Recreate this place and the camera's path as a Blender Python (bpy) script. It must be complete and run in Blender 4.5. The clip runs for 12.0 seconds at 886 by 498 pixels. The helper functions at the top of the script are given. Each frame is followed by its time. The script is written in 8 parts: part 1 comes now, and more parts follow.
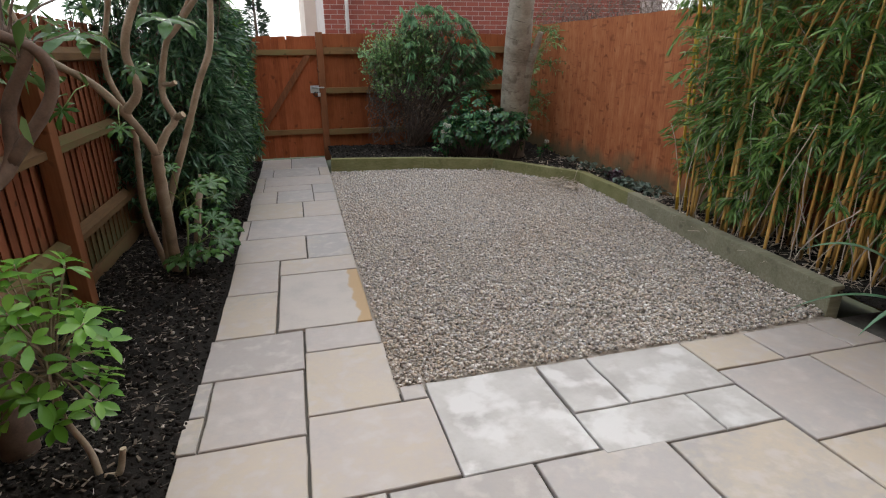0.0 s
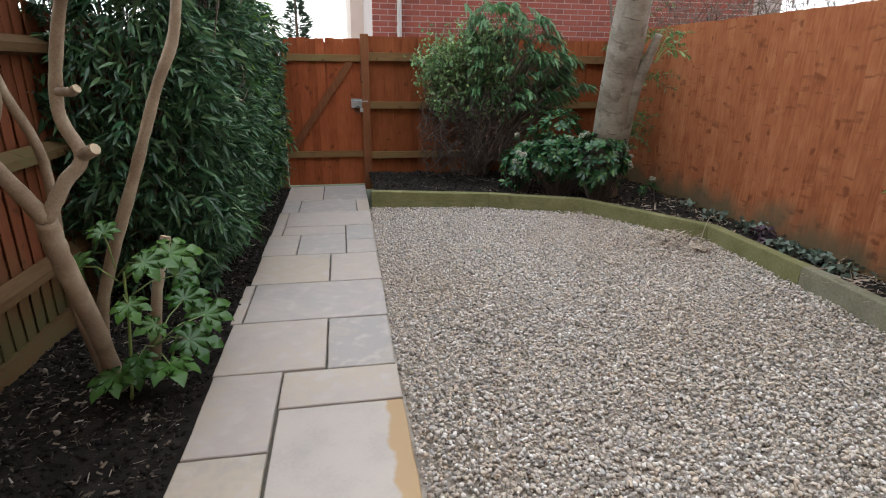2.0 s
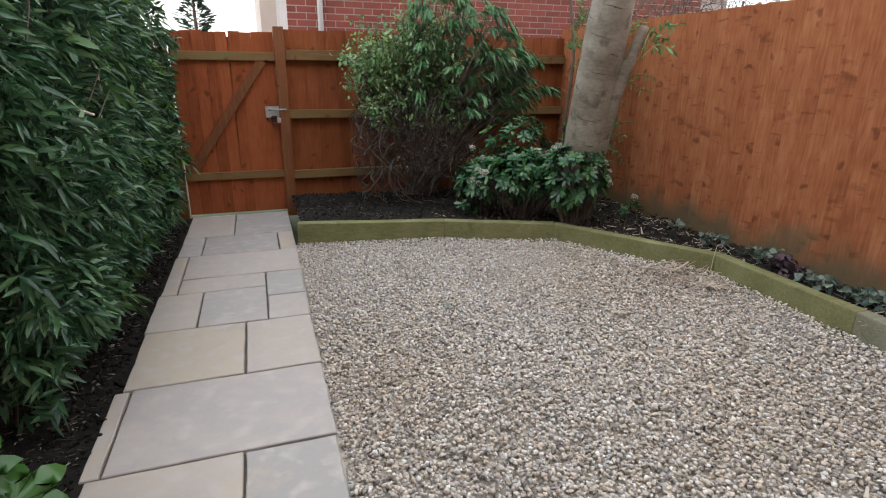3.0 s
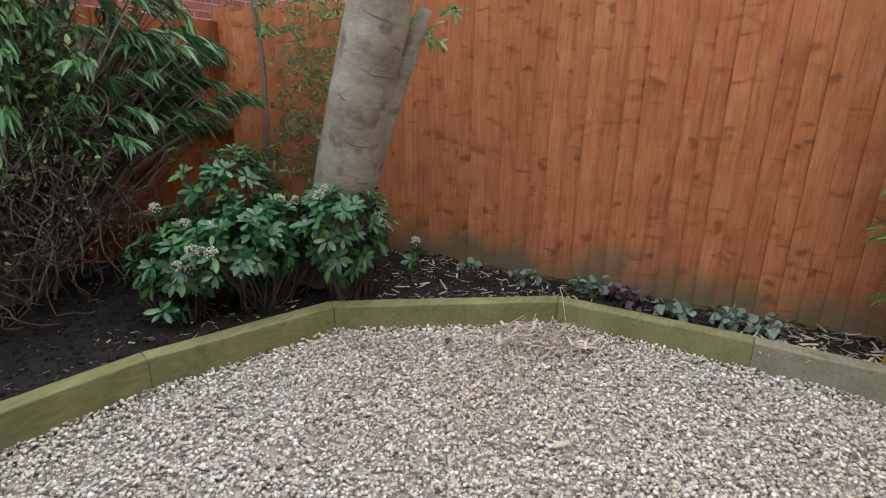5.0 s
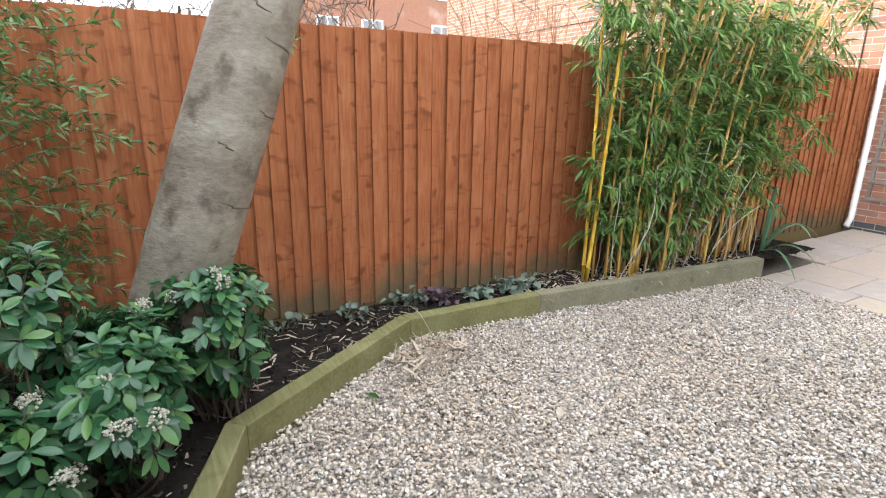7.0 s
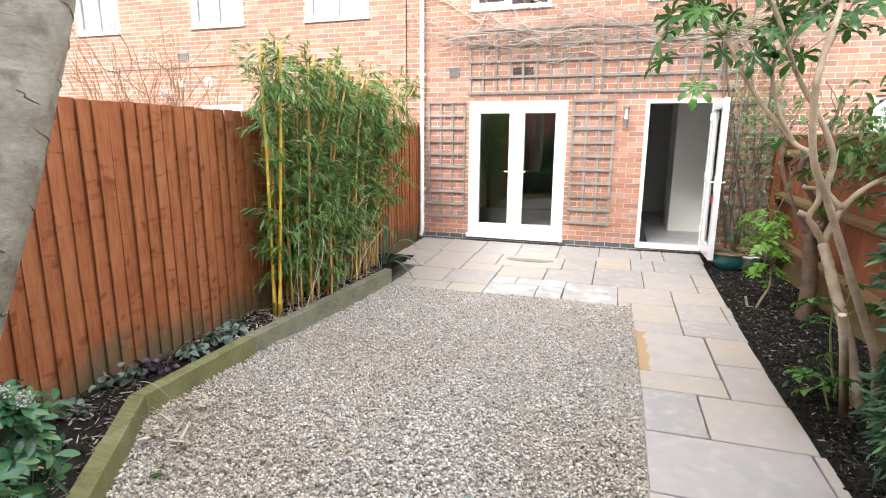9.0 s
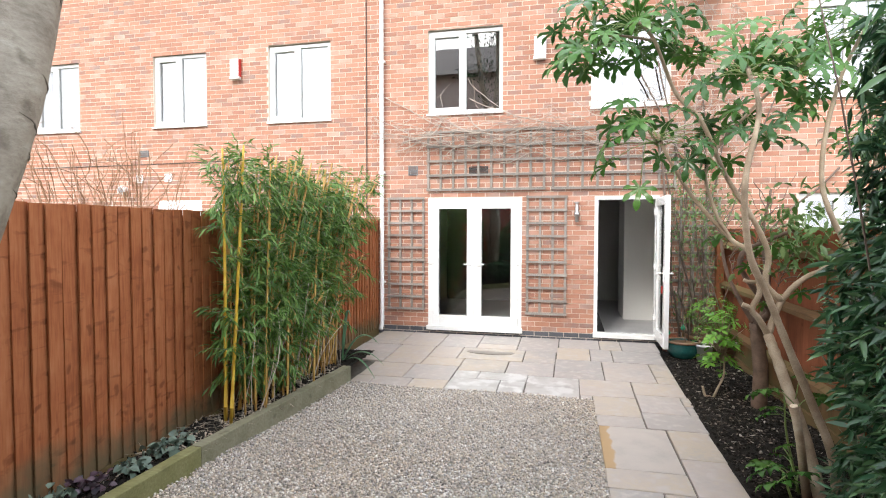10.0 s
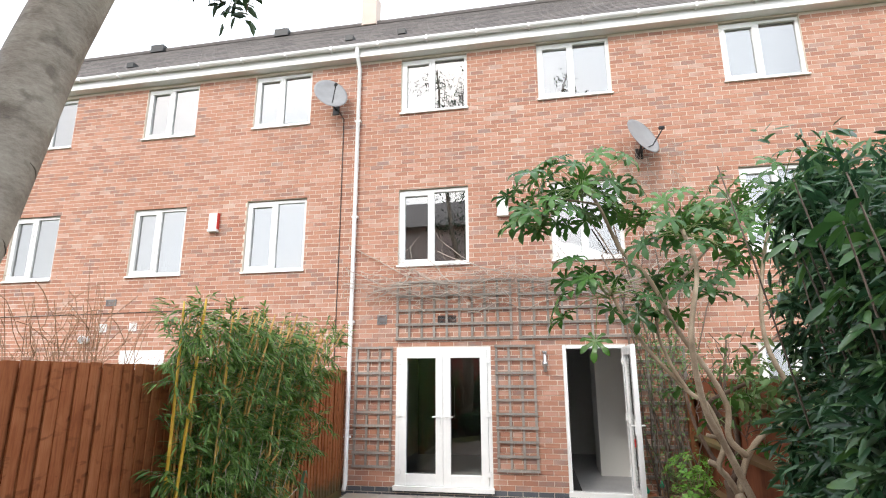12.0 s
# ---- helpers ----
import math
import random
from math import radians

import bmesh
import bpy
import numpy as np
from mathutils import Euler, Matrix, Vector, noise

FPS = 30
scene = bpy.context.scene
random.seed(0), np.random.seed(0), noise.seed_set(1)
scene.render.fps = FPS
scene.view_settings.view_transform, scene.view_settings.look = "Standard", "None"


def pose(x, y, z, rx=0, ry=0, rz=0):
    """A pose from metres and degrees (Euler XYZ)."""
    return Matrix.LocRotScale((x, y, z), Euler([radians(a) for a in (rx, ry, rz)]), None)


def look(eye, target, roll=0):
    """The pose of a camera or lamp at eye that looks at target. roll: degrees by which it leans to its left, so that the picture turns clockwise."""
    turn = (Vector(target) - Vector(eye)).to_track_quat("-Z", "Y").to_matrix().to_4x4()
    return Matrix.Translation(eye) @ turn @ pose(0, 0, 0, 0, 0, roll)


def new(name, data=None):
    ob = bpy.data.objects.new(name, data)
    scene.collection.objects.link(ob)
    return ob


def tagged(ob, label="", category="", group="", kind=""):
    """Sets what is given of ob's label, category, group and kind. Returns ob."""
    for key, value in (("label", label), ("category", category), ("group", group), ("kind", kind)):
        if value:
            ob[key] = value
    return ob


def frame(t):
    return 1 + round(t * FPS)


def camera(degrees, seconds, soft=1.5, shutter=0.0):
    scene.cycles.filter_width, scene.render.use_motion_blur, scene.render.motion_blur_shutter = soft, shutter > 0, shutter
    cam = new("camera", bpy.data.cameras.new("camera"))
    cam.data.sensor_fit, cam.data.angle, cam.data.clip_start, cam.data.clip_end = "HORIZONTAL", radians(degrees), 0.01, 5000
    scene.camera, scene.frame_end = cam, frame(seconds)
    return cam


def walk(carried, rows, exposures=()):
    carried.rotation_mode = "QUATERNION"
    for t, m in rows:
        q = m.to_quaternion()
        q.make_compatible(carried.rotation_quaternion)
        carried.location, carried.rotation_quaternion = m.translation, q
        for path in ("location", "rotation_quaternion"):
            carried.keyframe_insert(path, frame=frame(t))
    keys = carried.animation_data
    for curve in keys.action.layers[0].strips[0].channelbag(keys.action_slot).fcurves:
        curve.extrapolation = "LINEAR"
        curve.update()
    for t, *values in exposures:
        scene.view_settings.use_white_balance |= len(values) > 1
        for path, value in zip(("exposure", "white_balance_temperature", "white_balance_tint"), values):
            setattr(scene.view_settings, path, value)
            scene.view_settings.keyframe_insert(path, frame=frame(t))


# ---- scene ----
cam = camera(79.1, 12.0, soft=1.1)
PATH = [
    (0, (-0.026, -0.071, 1.567), (0.453, 1.745, 0.878), -0.4),
    (0.5, (0.015, 0.287, 1.532), (0.448, 2.121, 0.864), -0.2),
    (1, (0.070, 0.738, 1.514), (0.456, 2.590, 0.864), 1.0),
    (1.5, (0.113, 1.183, 1.508), (0.450, 3.043, 0.854), 0.4),
    (2, (0.089, 1.651, 1.484), (0.436, 3.514, 0.843), 0.7),
    (2.5, (0.109, 2.156, 1.543), (0.539, 3.992, 0.875), -0.1),
    (2.7, (0.099, 2.417, 1.473), (0.593, 4.244, 0.825), 0.1),
    (4.3, (0.255, 4.196, 1.434), (1.587, 5.541, 0.790), 1.0),
    (4.4, (0.252, 4.293, 1.432), (1.644, 5.577, 0.787), 1.0),
    (4.5, (0.256, 4.394, 1.434), (1.709, 5.621, 0.813), 1.2),
    (5, (0.280, 4.942, 1.475), (1.972, 5.806, 0.851), 1.2),
    (5.5, (0.313, 5.531, 1.510), (2.169, 5.932, 0.881), 1.4),
    (6, (0.334, 6.058, 1.526), (2.242, 6.009, 0.927), 1.4),
    (6.5, (0.349, 6.560, 1.533), (2.199, 6.058, 0.963), 1.1),
    (6.7, (0.347, 6.739, 1.531), (2.147, 6.066, 0.975), 0.9),
    (8.3, (0.556, 7.809, 1.594), (1.480, 6.093, 1.145), 1.2),
    (8.5, (0.580, 7.909, 1.658), (1.383, 6.131, 1.217), 0.6),
    (9, (0.596, 7.966, 1.723), (1.185, 6.097, 1.321), 0.4),
    (9.5, (0.603, 7.944, 1.741), (1.091, 6.023, 1.486), 0.2),
    (10, (0.591, 7.987, 1.791), (1.049, 6.042, 1.717), 0.1),
    (10.5, (0.545, 7.984, 1.788), (0.992, 6.038, 1.909), -0.2),
    (11, (0.455, 8.033, 1.805), (0.890, 6.096, 2.061), -0.2),
    (11.5, (0.427, 8.029, 1.828), (0.822, 6.102, 2.208), -0.2),
    (12, (0.436, 8.029, 1.842), (0.803, 6.113, 2.304), -0.2),
]
walk(cam, [(t, look(eye, target, roll)) for t, eye, target, roll in PATH],
     exposures=[(0.0, 0.48), (1.0, 0.62), (2.5, 0.82), (4.5, 0.92), (5.5, 1.22), (6.5, 1.46), (8.5, 1.45), (9.5, 1.19), (10.5, 0.90), (12.0, 0.58)])

# ---------------------------------------------------------------- light
world = bpy.data.worlds.new("sky")
scene.world = world
world.use_nodes = True
wn, wl = world.node_tree.nodes, world.node_tree.links
wn.clear()
w_out, w_bg = wn.new("ShaderNodeOutputWorld"), wn.new("ShaderNodeBackground")
w_sky = wn.new("ShaderNodeTexSky")
w_sky.sky_type, w_sky.sun_disc = "NISHITA", False
w_sky.sun_elevation, w_sky.sun_rotation = radians(42), radians(20)
w_sky.dust_density, w_sky.air_density = 6.0, 1.0
w_cloud, w_ramp, w_mix = wn.new("ShaderNodeTexNoise"), wn.new("ShaderNodeValToRGB"), wn.new("ShaderNodeMix")
w_cloud.inputs["Scale"].default_value, w_cloud.inputs["Detail"].default_value = 2.2, 6.0
w_ramp.color_ramp.elements[0].position, w_ramp.color_ramp.elements[1].position = 0.36, 0.58
w_ramp.color_ramp.elements[0].color = (0.45, 0.45, 0.45, 1)
w_ramp.color_ramp.elements[1].color = (0.92, 0.92, 0.92, 1)
w_mix.data_type = "RGBA"
w_mix.inputs["B"].default_value = (12.4, 13.2, 14.2, 1)
w_geo = wn.new("ShaderNodeTexCoord")
wl.new(w_geo.outputs["Generated"], w_cloud.inputs["Vector"])
wl.new(w_cloud.outputs["Fac"], w_ramp.inputs["Fac"])
wl.new(w_ramp.outputs["Color"], w_mix.inputs["Factor"])
wl.new(w_sky.outputs["Color"], w_mix.inputs["A"])
wl.new(w_mix.outputs["Result"], w_bg.inputs["Color"])
wl.new(w_bg.outputs["Background"], w_out.inputs["Surface"])
w_bg.inputs["Strength"].default_value = 0.15
sun = new("sun", bpy.data.lights.new("sun", "SUN"))
sun.data.energy, sun.data.angle, sun.data.color = 1.3, radians(14), (1.0, 0.95, 0.88)
sun.matrix_world = look((0, 0, 30), (-0.342 * 6 * 1.1, -0.94 * 6 * 1.1, 30 - 6))


# ---------------------------------------------------------------- materials
def nodes_of(name):
    m = bpy.data.materials.new(name)
    m.use_nodes = True
    n = m.node_tree.nodes
    return m, n, m.node_tree.links, n["Principled BSDF"]


def ramp_node(n, stops):
    r = n.new("ShaderNodeValToRGB")
    e = r.color_ramp.elements
    while len(e) < len(stops):
        e.new(0.5)
    for k, (p, c) in enumerate(stops):
        e[k].position, e[k].color = p, (*c, 1)
    return r


def even(*colours):
    return [(k / max(1, len(colours) - 1), c) for k, c in enumerate(colours)]


def surface(name, colours, scale=6.0, fine=60.0, stretch=(1, 1, 1), rough=(0.55, 0.85), bump=0.3, dist=0.004,
            vary="", spread=0.35, fine_amount=0.35, metal=0.0, stain=None, specular=0.5, patch=None):
    """World-sized two-scale noise colour with relief; vary: 'object' or 'island' shifts each piece's tone."""
    m, n, l, p = nodes_of(name)
    pos, mp = n.new("ShaderNodeNewGeometry"), n.new("ShaderNodeMapping")
    mp.inputs["Scale"].default_value = stretch
    big, small = n.new("ShaderNodeTexNoise"), n.new("ShaderNodeTexNoise")
    big.inputs["Scale"].default_value, small.inputs["Scale"].default_value = scale, fine
    big.inputs["Detail"].default_value, small.inputs["Detail"].default_value = 4, 5
    small.inputs["Roughness"].default_value = 0.65
    src = pos.outputs["Position"]
    rnd = None
    if vary == "object":
        rnd = n.new("ShaderNodeObjectInfo").outputs["Random"]
    elif vary == "island":
        rnd = pos.outputs["Random Per Island"]
    if rnd is not None:
        sc, ad = n.new("ShaderNodeMath"), n.new("ShaderNodeVectorMath")
        sc.operation, sc.inputs[1].default_value = "MULTIPLY", 37.0
        l.new(rnd, sc.inputs[0])
        l.new(src, ad.inputs[0])
        l.new(sc.outputs[0], ad.inputs[1])
        src = ad.outputs[0]
    l.new(src, mp.inputs["Vector"])
    l.new(mp.outputs["Vector"], big.inputs["Vector"])
    l.new(mp.outputs["Vector"], small.inputs["Vector"])
    fac = big.outputs["Fac"]
    mixf = n.new("ShaderNodeMix")
    mixf.inputs["Factor"].default_value = fine_amount
    l.new(fac, mixf.inputs["A"])
    l.new(small.outputs["Fac"], mixf.inputs["B"])
    st = n.new("ShaderNodeMapRange")
    st.inputs["From Min"].default_value, st.inputs["From Max"].default_value = 0.3, 0.7
    l.new(mixf.outputs["Result"], st.inputs["Value"])
    fac = st.outputs["Result"]
    if rnd is not None:
        mx = n.new("ShaderNodeMix")
        mx.inputs["Factor"].default_value = spread
        l.new(fac, mx.inputs["A"])
        l.new(rnd, mx.inputs["B"])
        fac = mx.outputs["Result"]
    rp = ramp_node(n, even(*colours))
    l.new(fac, rp.inputs["Fac"])
    col = rp.outputs["Color"]
    if stain:
        colour, sscale, lo, hi = stain
        sn, sr, sm = n.new("ShaderNodeTexNoise"), n.new("ShaderNodeMapRange"), n.new("ShaderNodeMix")
        sn.inputs["Scale"].default_value, sn.inputs["Detail"].default_value = sscale, 6
        l.new(src, sn.inputs["Vector"])
        sr.inputs["From Min"].default_value, sr.inputs["From Max"].default_value = lo, hi
        l.new(sn.outputs["Fac"], sr.inputs["Value"])
        sm.data_type = "RGBA"
        l.new(sr.outputs["Result"], sm.inputs["Factor"])
        l.new(col, sm.inputs["A"])
        sm.inputs["B"].default_value = (*colour, 1)
        col = sm.outputs["Result"]
    if patch:  # broad patches across many pieces, as where the stone is dusted with tan grit
        colour, sscale, lo, hi, most = patch
        sn, sr, sm = n.new("ShaderNodeTexNoise"), n.new("ShaderNodeMapRange"), n.new("ShaderNodeMix")
        sn.inputs["Scale"].default_value, sn.inputs["Detail"].default_value = sscale, 5
        l.new(pos.outputs["Position"], sn.inputs["Vector"])
        sr.inputs["From Min"].default_value, sr.inputs["From Max"].default_value = lo, hi
        sr.inputs["To Max"].default_value = most
        l.new(sn.outputs["Fac"], sr.inputs["Value"])
        sm.data_type, sm.blend_type = "RGBA", "MULTIPLY"
        l.new(sr.outputs["Result"], sm.inputs["Factor"])
        l.new(col, sm.inputs["A"])
        sm.inputs["B"].default_value = (*colour, 1)
        col = sm.outputs["Result"]
    l.new(col, p.inputs["Base Color"])
    rr = n.new("ShaderNodeMapRange")
    rr.inputs["To Min"].default_value, rr.inputs["To Max"].default_value = rough
    l.new(small.outputs["Fac"], rr.inputs["Value"])
    l.new(rr.outputs["Result"], p.inputs["Roughness"])
    p.inputs["Metallic"].default_value = metal
    p.inputs["Specular IOR Level"].default_value = specular
    if bump:
        b = n.new("ShaderNodeBump")
        b.inputs["Strength"].default_value, b.inputs["Distance"].default_value = bump, dist
        l.new(mixf.outputs["Result"], b.inputs["Height"])
        l.new(b.outputs["Normal"], p.inputs["Normal"])
    return m


def timber(name, colours, knot, along="z", rough=(0.6, 0.85), algae=None, spread=0.45, knots=0.6, smudge=0.0):
    """Sawn board: long grain, dark knots, a tone of its own per board, and green-grey algae where given as (colour, z0, z1)."""
    m, n, l, p = nodes_of(name)
    pos, info = n.new("ShaderNodeNewGeometry"), n.new("ShaderNodeObjectInfo")
    off, ad, mp = n.new("ShaderNodeMath"), n.new("ShaderNodeVectorMath"), n.new("ShaderNodeMapping")
    off.operation, off.inputs[1].default_value = "MULTIPLY", 53.0
    l.new(info.outputs["Random"], off.inputs[0])
    l.new(pos.outputs["Position"], ad.inputs[0])
    l.new(off.outputs[0], ad.inputs[1])
    l.new(ad.outputs[0], mp.inputs["Vector"])
    k = "xyz".index(along)
    mp.inputs["Scale"].default_value = [0.09 if i == k else 1.0 for i in range(3)]
    grain, blot, kn = n.new("ShaderNodeTexNoise"), n.new("ShaderNodeTexNoise"), n.new("ShaderNodeTexVoronoi")
    grain.inputs["Scale"].default_value, grain.inputs["Detail"].default_value = 60.0, 7
    grain.inputs["Distortion"].default_value = 0.6
    blot.inputs["Scale"].default_value, blot.inputs["Detail"].default_value = 5.0, 6
    mk = n.new("ShaderNodeMapping")
    mk.inputs["Scale"].default_value = [0.9 if i == k else 0.8 for i in range(3)]
    kn.inputs["Scale"].default_value = 7.0
    l.new(mp.outputs["Vector"], grain.inputs["Vector"])
    l.new(ad.outputs[0], blot.inputs["Vector"])
    warp, wmix = n.new("ShaderNodeTexNoise"), n.new("ShaderNodeVectorMath")
    warp.inputs["Scale"].default_value, warp.inputs["Detail"].default_value = 9.0, 3
    wmix.operation, wmix.inputs[1].default_value = "MULTIPLY_ADD", (0.11, 0.11, 0.16)
    l.new(ad.outputs[0], warp.inputs["Vector"])
    l.new(warp.outputs["Color"], wmix.inputs[0])
    l.new(ad.outputs[0], wmix.inputs[2])
    l.new(wmix.outputs[0], mk.inputs["Vector"])
    l.new(mk.outputs["Vector"], kn.inputs["Vector"])
    a = n.new("ShaderNodeMix")
    a.inputs["Factor"].default_value = 0.45
    l.new(grain.outputs["Fac"], a.inputs["A"])
    l.new(blot.outputs["Fac"], a.inputs["B"])
    st = n.new("ShaderNodeMapRange")
    st.inputs["From Min"].default_value, st.inputs["From Max"].default_value = 0.37, 0.63
    l.new(a.outputs["Result"], st.inputs["Value"])
    b = n.new("ShaderNodeMix")
    b.inputs["Factor"].default_value = spread
    l.new(st.outputs["Result"], b.inputs["A"])
    l.new(info.outputs["Random"], b.inputs["B"])
    rp = ramp_node(n, even(*colours))
    l.new(b.outputs["Result"], rp.inputs["Fac"])
    kr = n.new("ShaderNodeMapRange")
    kr.inputs["From Min"].default_value, kr.inputs["From Max"].default_value = 0.20, 0.09
    kr.inputs["To Max"].default_value = knots
    l.new(kn.outputs["Distance"], kr.inputs["Value"])
    km = n.new("ShaderNodeMix")
    km.data_type = "RGBA"
    l.new(kr.outputs["Result"], km.inputs["Factor"])
    l.new(rp.outputs["Color"], km.inputs["A"])
    km.inputs["B"].default_value = (*knot, 1)
    col = km.outputs["Result"]
    # smudges of darker stain that run across the grain
    sg, sq, sr, sm = n.new("ShaderNodeTexNoise"), n.new("ShaderNodeMapping"), n.new("ShaderNodeMapRange"), n.new("ShaderNodeMix")
    sq.inputs["Scale"].default_value = [7.0 if i == k else 2.2 for i in range(3)]
    sg.inputs["Scale"].default_value, sg.inputs["Detail"].default_value, sg.inputs["Distortion"].default_value = 1.7, 3, 0.8
    l.new(ad.outputs[0], sq.inputs["Vector"])
    l.new(sq.outputs["Vector"], sg.inputs["Vector"])
    sr.inputs["From Min"].default_value, sr.inputs["From Max"].default_value, sr.inputs["To Max"].default_value = 0.58, 0.70, smudge
    l.new(sg.outputs["Fac"], sr.inputs["Value"])
    sm.data_type = "RGBA"
    l.new(sr.outputs["Result"], sm.inputs["Factor"])
    l.new(col, sm.inputs["A"])
    sm.inputs["B"].default_value = (*knot, 1)
    col = sm.outputs["Result"]
    if algae:
        colour, z0, z1 = algae
        sep, wob, add, mr, am = (n.new("ShaderNodeSeparateXYZ"), n.new("ShaderNodeTexNoise"), n.new("ShaderNodeMath"),
                                 n.new("ShaderNodeMapRange"), n.new("ShaderNodeMix"))
        wob.inputs["Scale"].default_value, wob.inputs["Detail"].default_value = 3.0, 6
        l.new(pos.outputs["Position"], sep.inputs[0])
        l.new(pos.outputs["Position"], wob.inputs["Vector"])
        add.operation, add.inputs[1].default_value = "MULTIPLY_ADD", 0.7
        l.new(wob.outputs["Fac"], add.inputs[0])
        l.new(sep.outputs["Z"], add.inputs[2])
        mr.inputs["From Min"].default_value, mr.inputs["From Max"].default_value = z1 + 0.35, z0 + 0.35
        mr.inputs["To Max"].default_value = 0.8
        l.new(add.outputs[0], mr.inputs["Value"])
        am.data_type = "RGBA"
        l.new(mr.outputs["Result"], am.inputs["Factor"])
        l.new(col, am.inputs["A"])
        am.inputs["B"].default_value = (*colour, 1)
        col = am.outputs["Result"]
    l.new(col, p.inputs["Base Color"])
    rr = n.new("ShaderNodeMapRange")
    rr.inputs["To Min"].default_value, rr.inputs["To Max"].default_value = rough
    l.new(grain.outputs["Fac"], rr.inputs["Value"])
    l.new(rr.outputs["Result"], p.inputs["Roughness"])
    p.inputs["Specular IOR Level"].default_value = 0.12
    bp = n.new("ShaderNodeBump")
    bp.inputs["Strength"].default_value, bp.inputs["Distance"].default_value = 0.35, 0.003
    l.new(a.outputs["Result"], bp.inputs["Height"])
    l.new(bp.outputs["Normal"], p.inputs["Normal"])
    return m


def foliage(name, colours, rough=0.4, through_light=0.25, spread=0.8, old=None):
    """Leaves: each leaf its own tone, a glossy face and some light through the blade."""
    m, n, l, p = nodes_of(name)
    geo, info = n.new("ShaderNodeNewGeometry"), n.new("ShaderNodeObjectInfo")
    ad, fr = n.new("ShaderNodeMath"), n.new("ShaderNodeMath")
    ad.operation, fr.operation = "ADD", "FRACT"
    l.new(geo.outputs["Random Per Island"], ad.inputs[0])
    l.new(info.outputs["Random"], ad.inputs[1])
    l.new(ad.outputs[0], fr.inputs[0])
    big = n.new("ShaderNodeTexNoise")
    big.inputs["Scale"].default_value, big.inputs["Detail"].default_value = 5.0, 3
    l.new(geo.outputs["Position"], big.inputs["Vector"])
    mx = n.new("ShaderNodeMix")
    mx.inputs["Factor"].default_value = spread
    l.new(big.outputs["Fac"], mx.inputs["A"])
    l.new(fr.outputs[0], mx.inputs["B"])
    stops = even(*colours)
    if old:
        stops = [(s * 0.955, c) for s, c in stops] + [(0.975, old)]
    rp = ramp_node(n, stops)
    l.new(mx.outputs["Result"], rp.inputs["Fac"])
    l.new(rp.outputs["Color"], p.inputs["Base Color"])
    p.inputs["Roughness"].default_value = rough
    fine, bp = n.new("ShaderNodeTexNoise"), n.new("ShaderNodeBump")
    fine.inputs["Scale"].default_value = 90.0
    l.new(geo.outputs["Position"], fine.inputs["Vector"])
    bp.inputs["Strength"].default_value, bp.inputs["Distance"].default_value = 0.25, 0.002
    l.new(fine.outputs["Fac"], bp.inputs["Height"])
    l.new(bp.outputs["Normal"], p.inputs["Normal"])
    tr, ms = n.new("ShaderNodeBsdfTranslucent"), n.new("ShaderNodeMixShader")
    l.new(rp.outputs["Color"], tr.inputs["Color"])
    ms.inputs["Fac"].default_value = through_light
    l.new(p.outputs["BSDF"], ms.inputs[1])
    l.new(tr.outputs["BSDF"], ms.inputs[2])
    l.new(ms.outputs["Shader"], n["Material Output"].inputs["Surface"])
    return m


def window_glass(name, ior):
    m, n, l, p = nodes_of(name)
    fr, tr, gl, ms = (n.new("ShaderNodeFresnel"), n.new("ShaderNodeBsdfTransparent"), n.new("ShaderNodeBsdfGlossy"),
                      n.new("ShaderNodeMixShader"))
    fr.inputs["IOR"].default_value = ior
    tr.inputs["Color"].default_value = (0.82, 0.86, 0.85, 1)
    gl.inputs["Roughness"].default_value = 0.01
    wob, bp = n.new("ShaderNodeTexNoise"), n.new("ShaderNodeBump")
    wob.inputs["Scale"].default_value = 1.6
    bp.inputs["Strength"].default_value, bp.inputs["Distance"].default_value = 0.05, 0.01
    l.new(wob.outputs["Fac"], bp.inputs["Height"])
    l.new(bp.outputs["Normal"], gl.inputs["Normal"])
    l.new(fr.outputs[0], ms.inputs["Fac"])
    l.new(tr.outputs[0], ms.inputs[1])
    l.new(gl.outputs[0], ms.inputs[2])
    l.new(ms.outputs[0], n["Material Output"].inputs["Surface"])
    return m


M_SLAB = surface("sandstone", [(0.30, 0.275, 0.26), (0.36, 0.325, 0.30), (0.335, 0.315, 0.30), (0.44, 0.375, 0.295), (0.41, 0.36, 0.325), (0.36, 0.335, 0.32), (0.45, 0.395, 0.33)],
                 scale=3.4, fine=22, rough=(0.34, 0.70), bump=0.55, dist=0.005, vary="object", spread=0.68, fine_amount=0.45,
                 stain=((0.44, 0.40, 0.37), 11.0, 0.52, 0.68))
M_SLAB_PALE = surface("pale_sandstone", [(0.27, 0.255, 0.24), (0.36, 0.34, 0.32), (0.44, 0.425, 0.405), (0.36, 0.33, 0.30)],
                      scale=3.5, fine=30, rough=(0.24, 0.6), bump=0.4, dist=0.005, vary="object", spread=0.2, fine_amount=0.2,
                      stain=((0.54, 0.53, 0.515), 5.5, 0.50, 0.62))
M_SLAB_RUST = surface("rust_stained_sandstone", [(0.37, 0.335, 0.305), (0.44, 0.395, 0.355), (0.47, 0.42, 0.37)], scale=5.0, rough=(0.4, 0.66), bump=0.2)
rn, rl = M_SLAB_RUST.node_tree.nodes, M_SLAB_RUST.node_tree.links
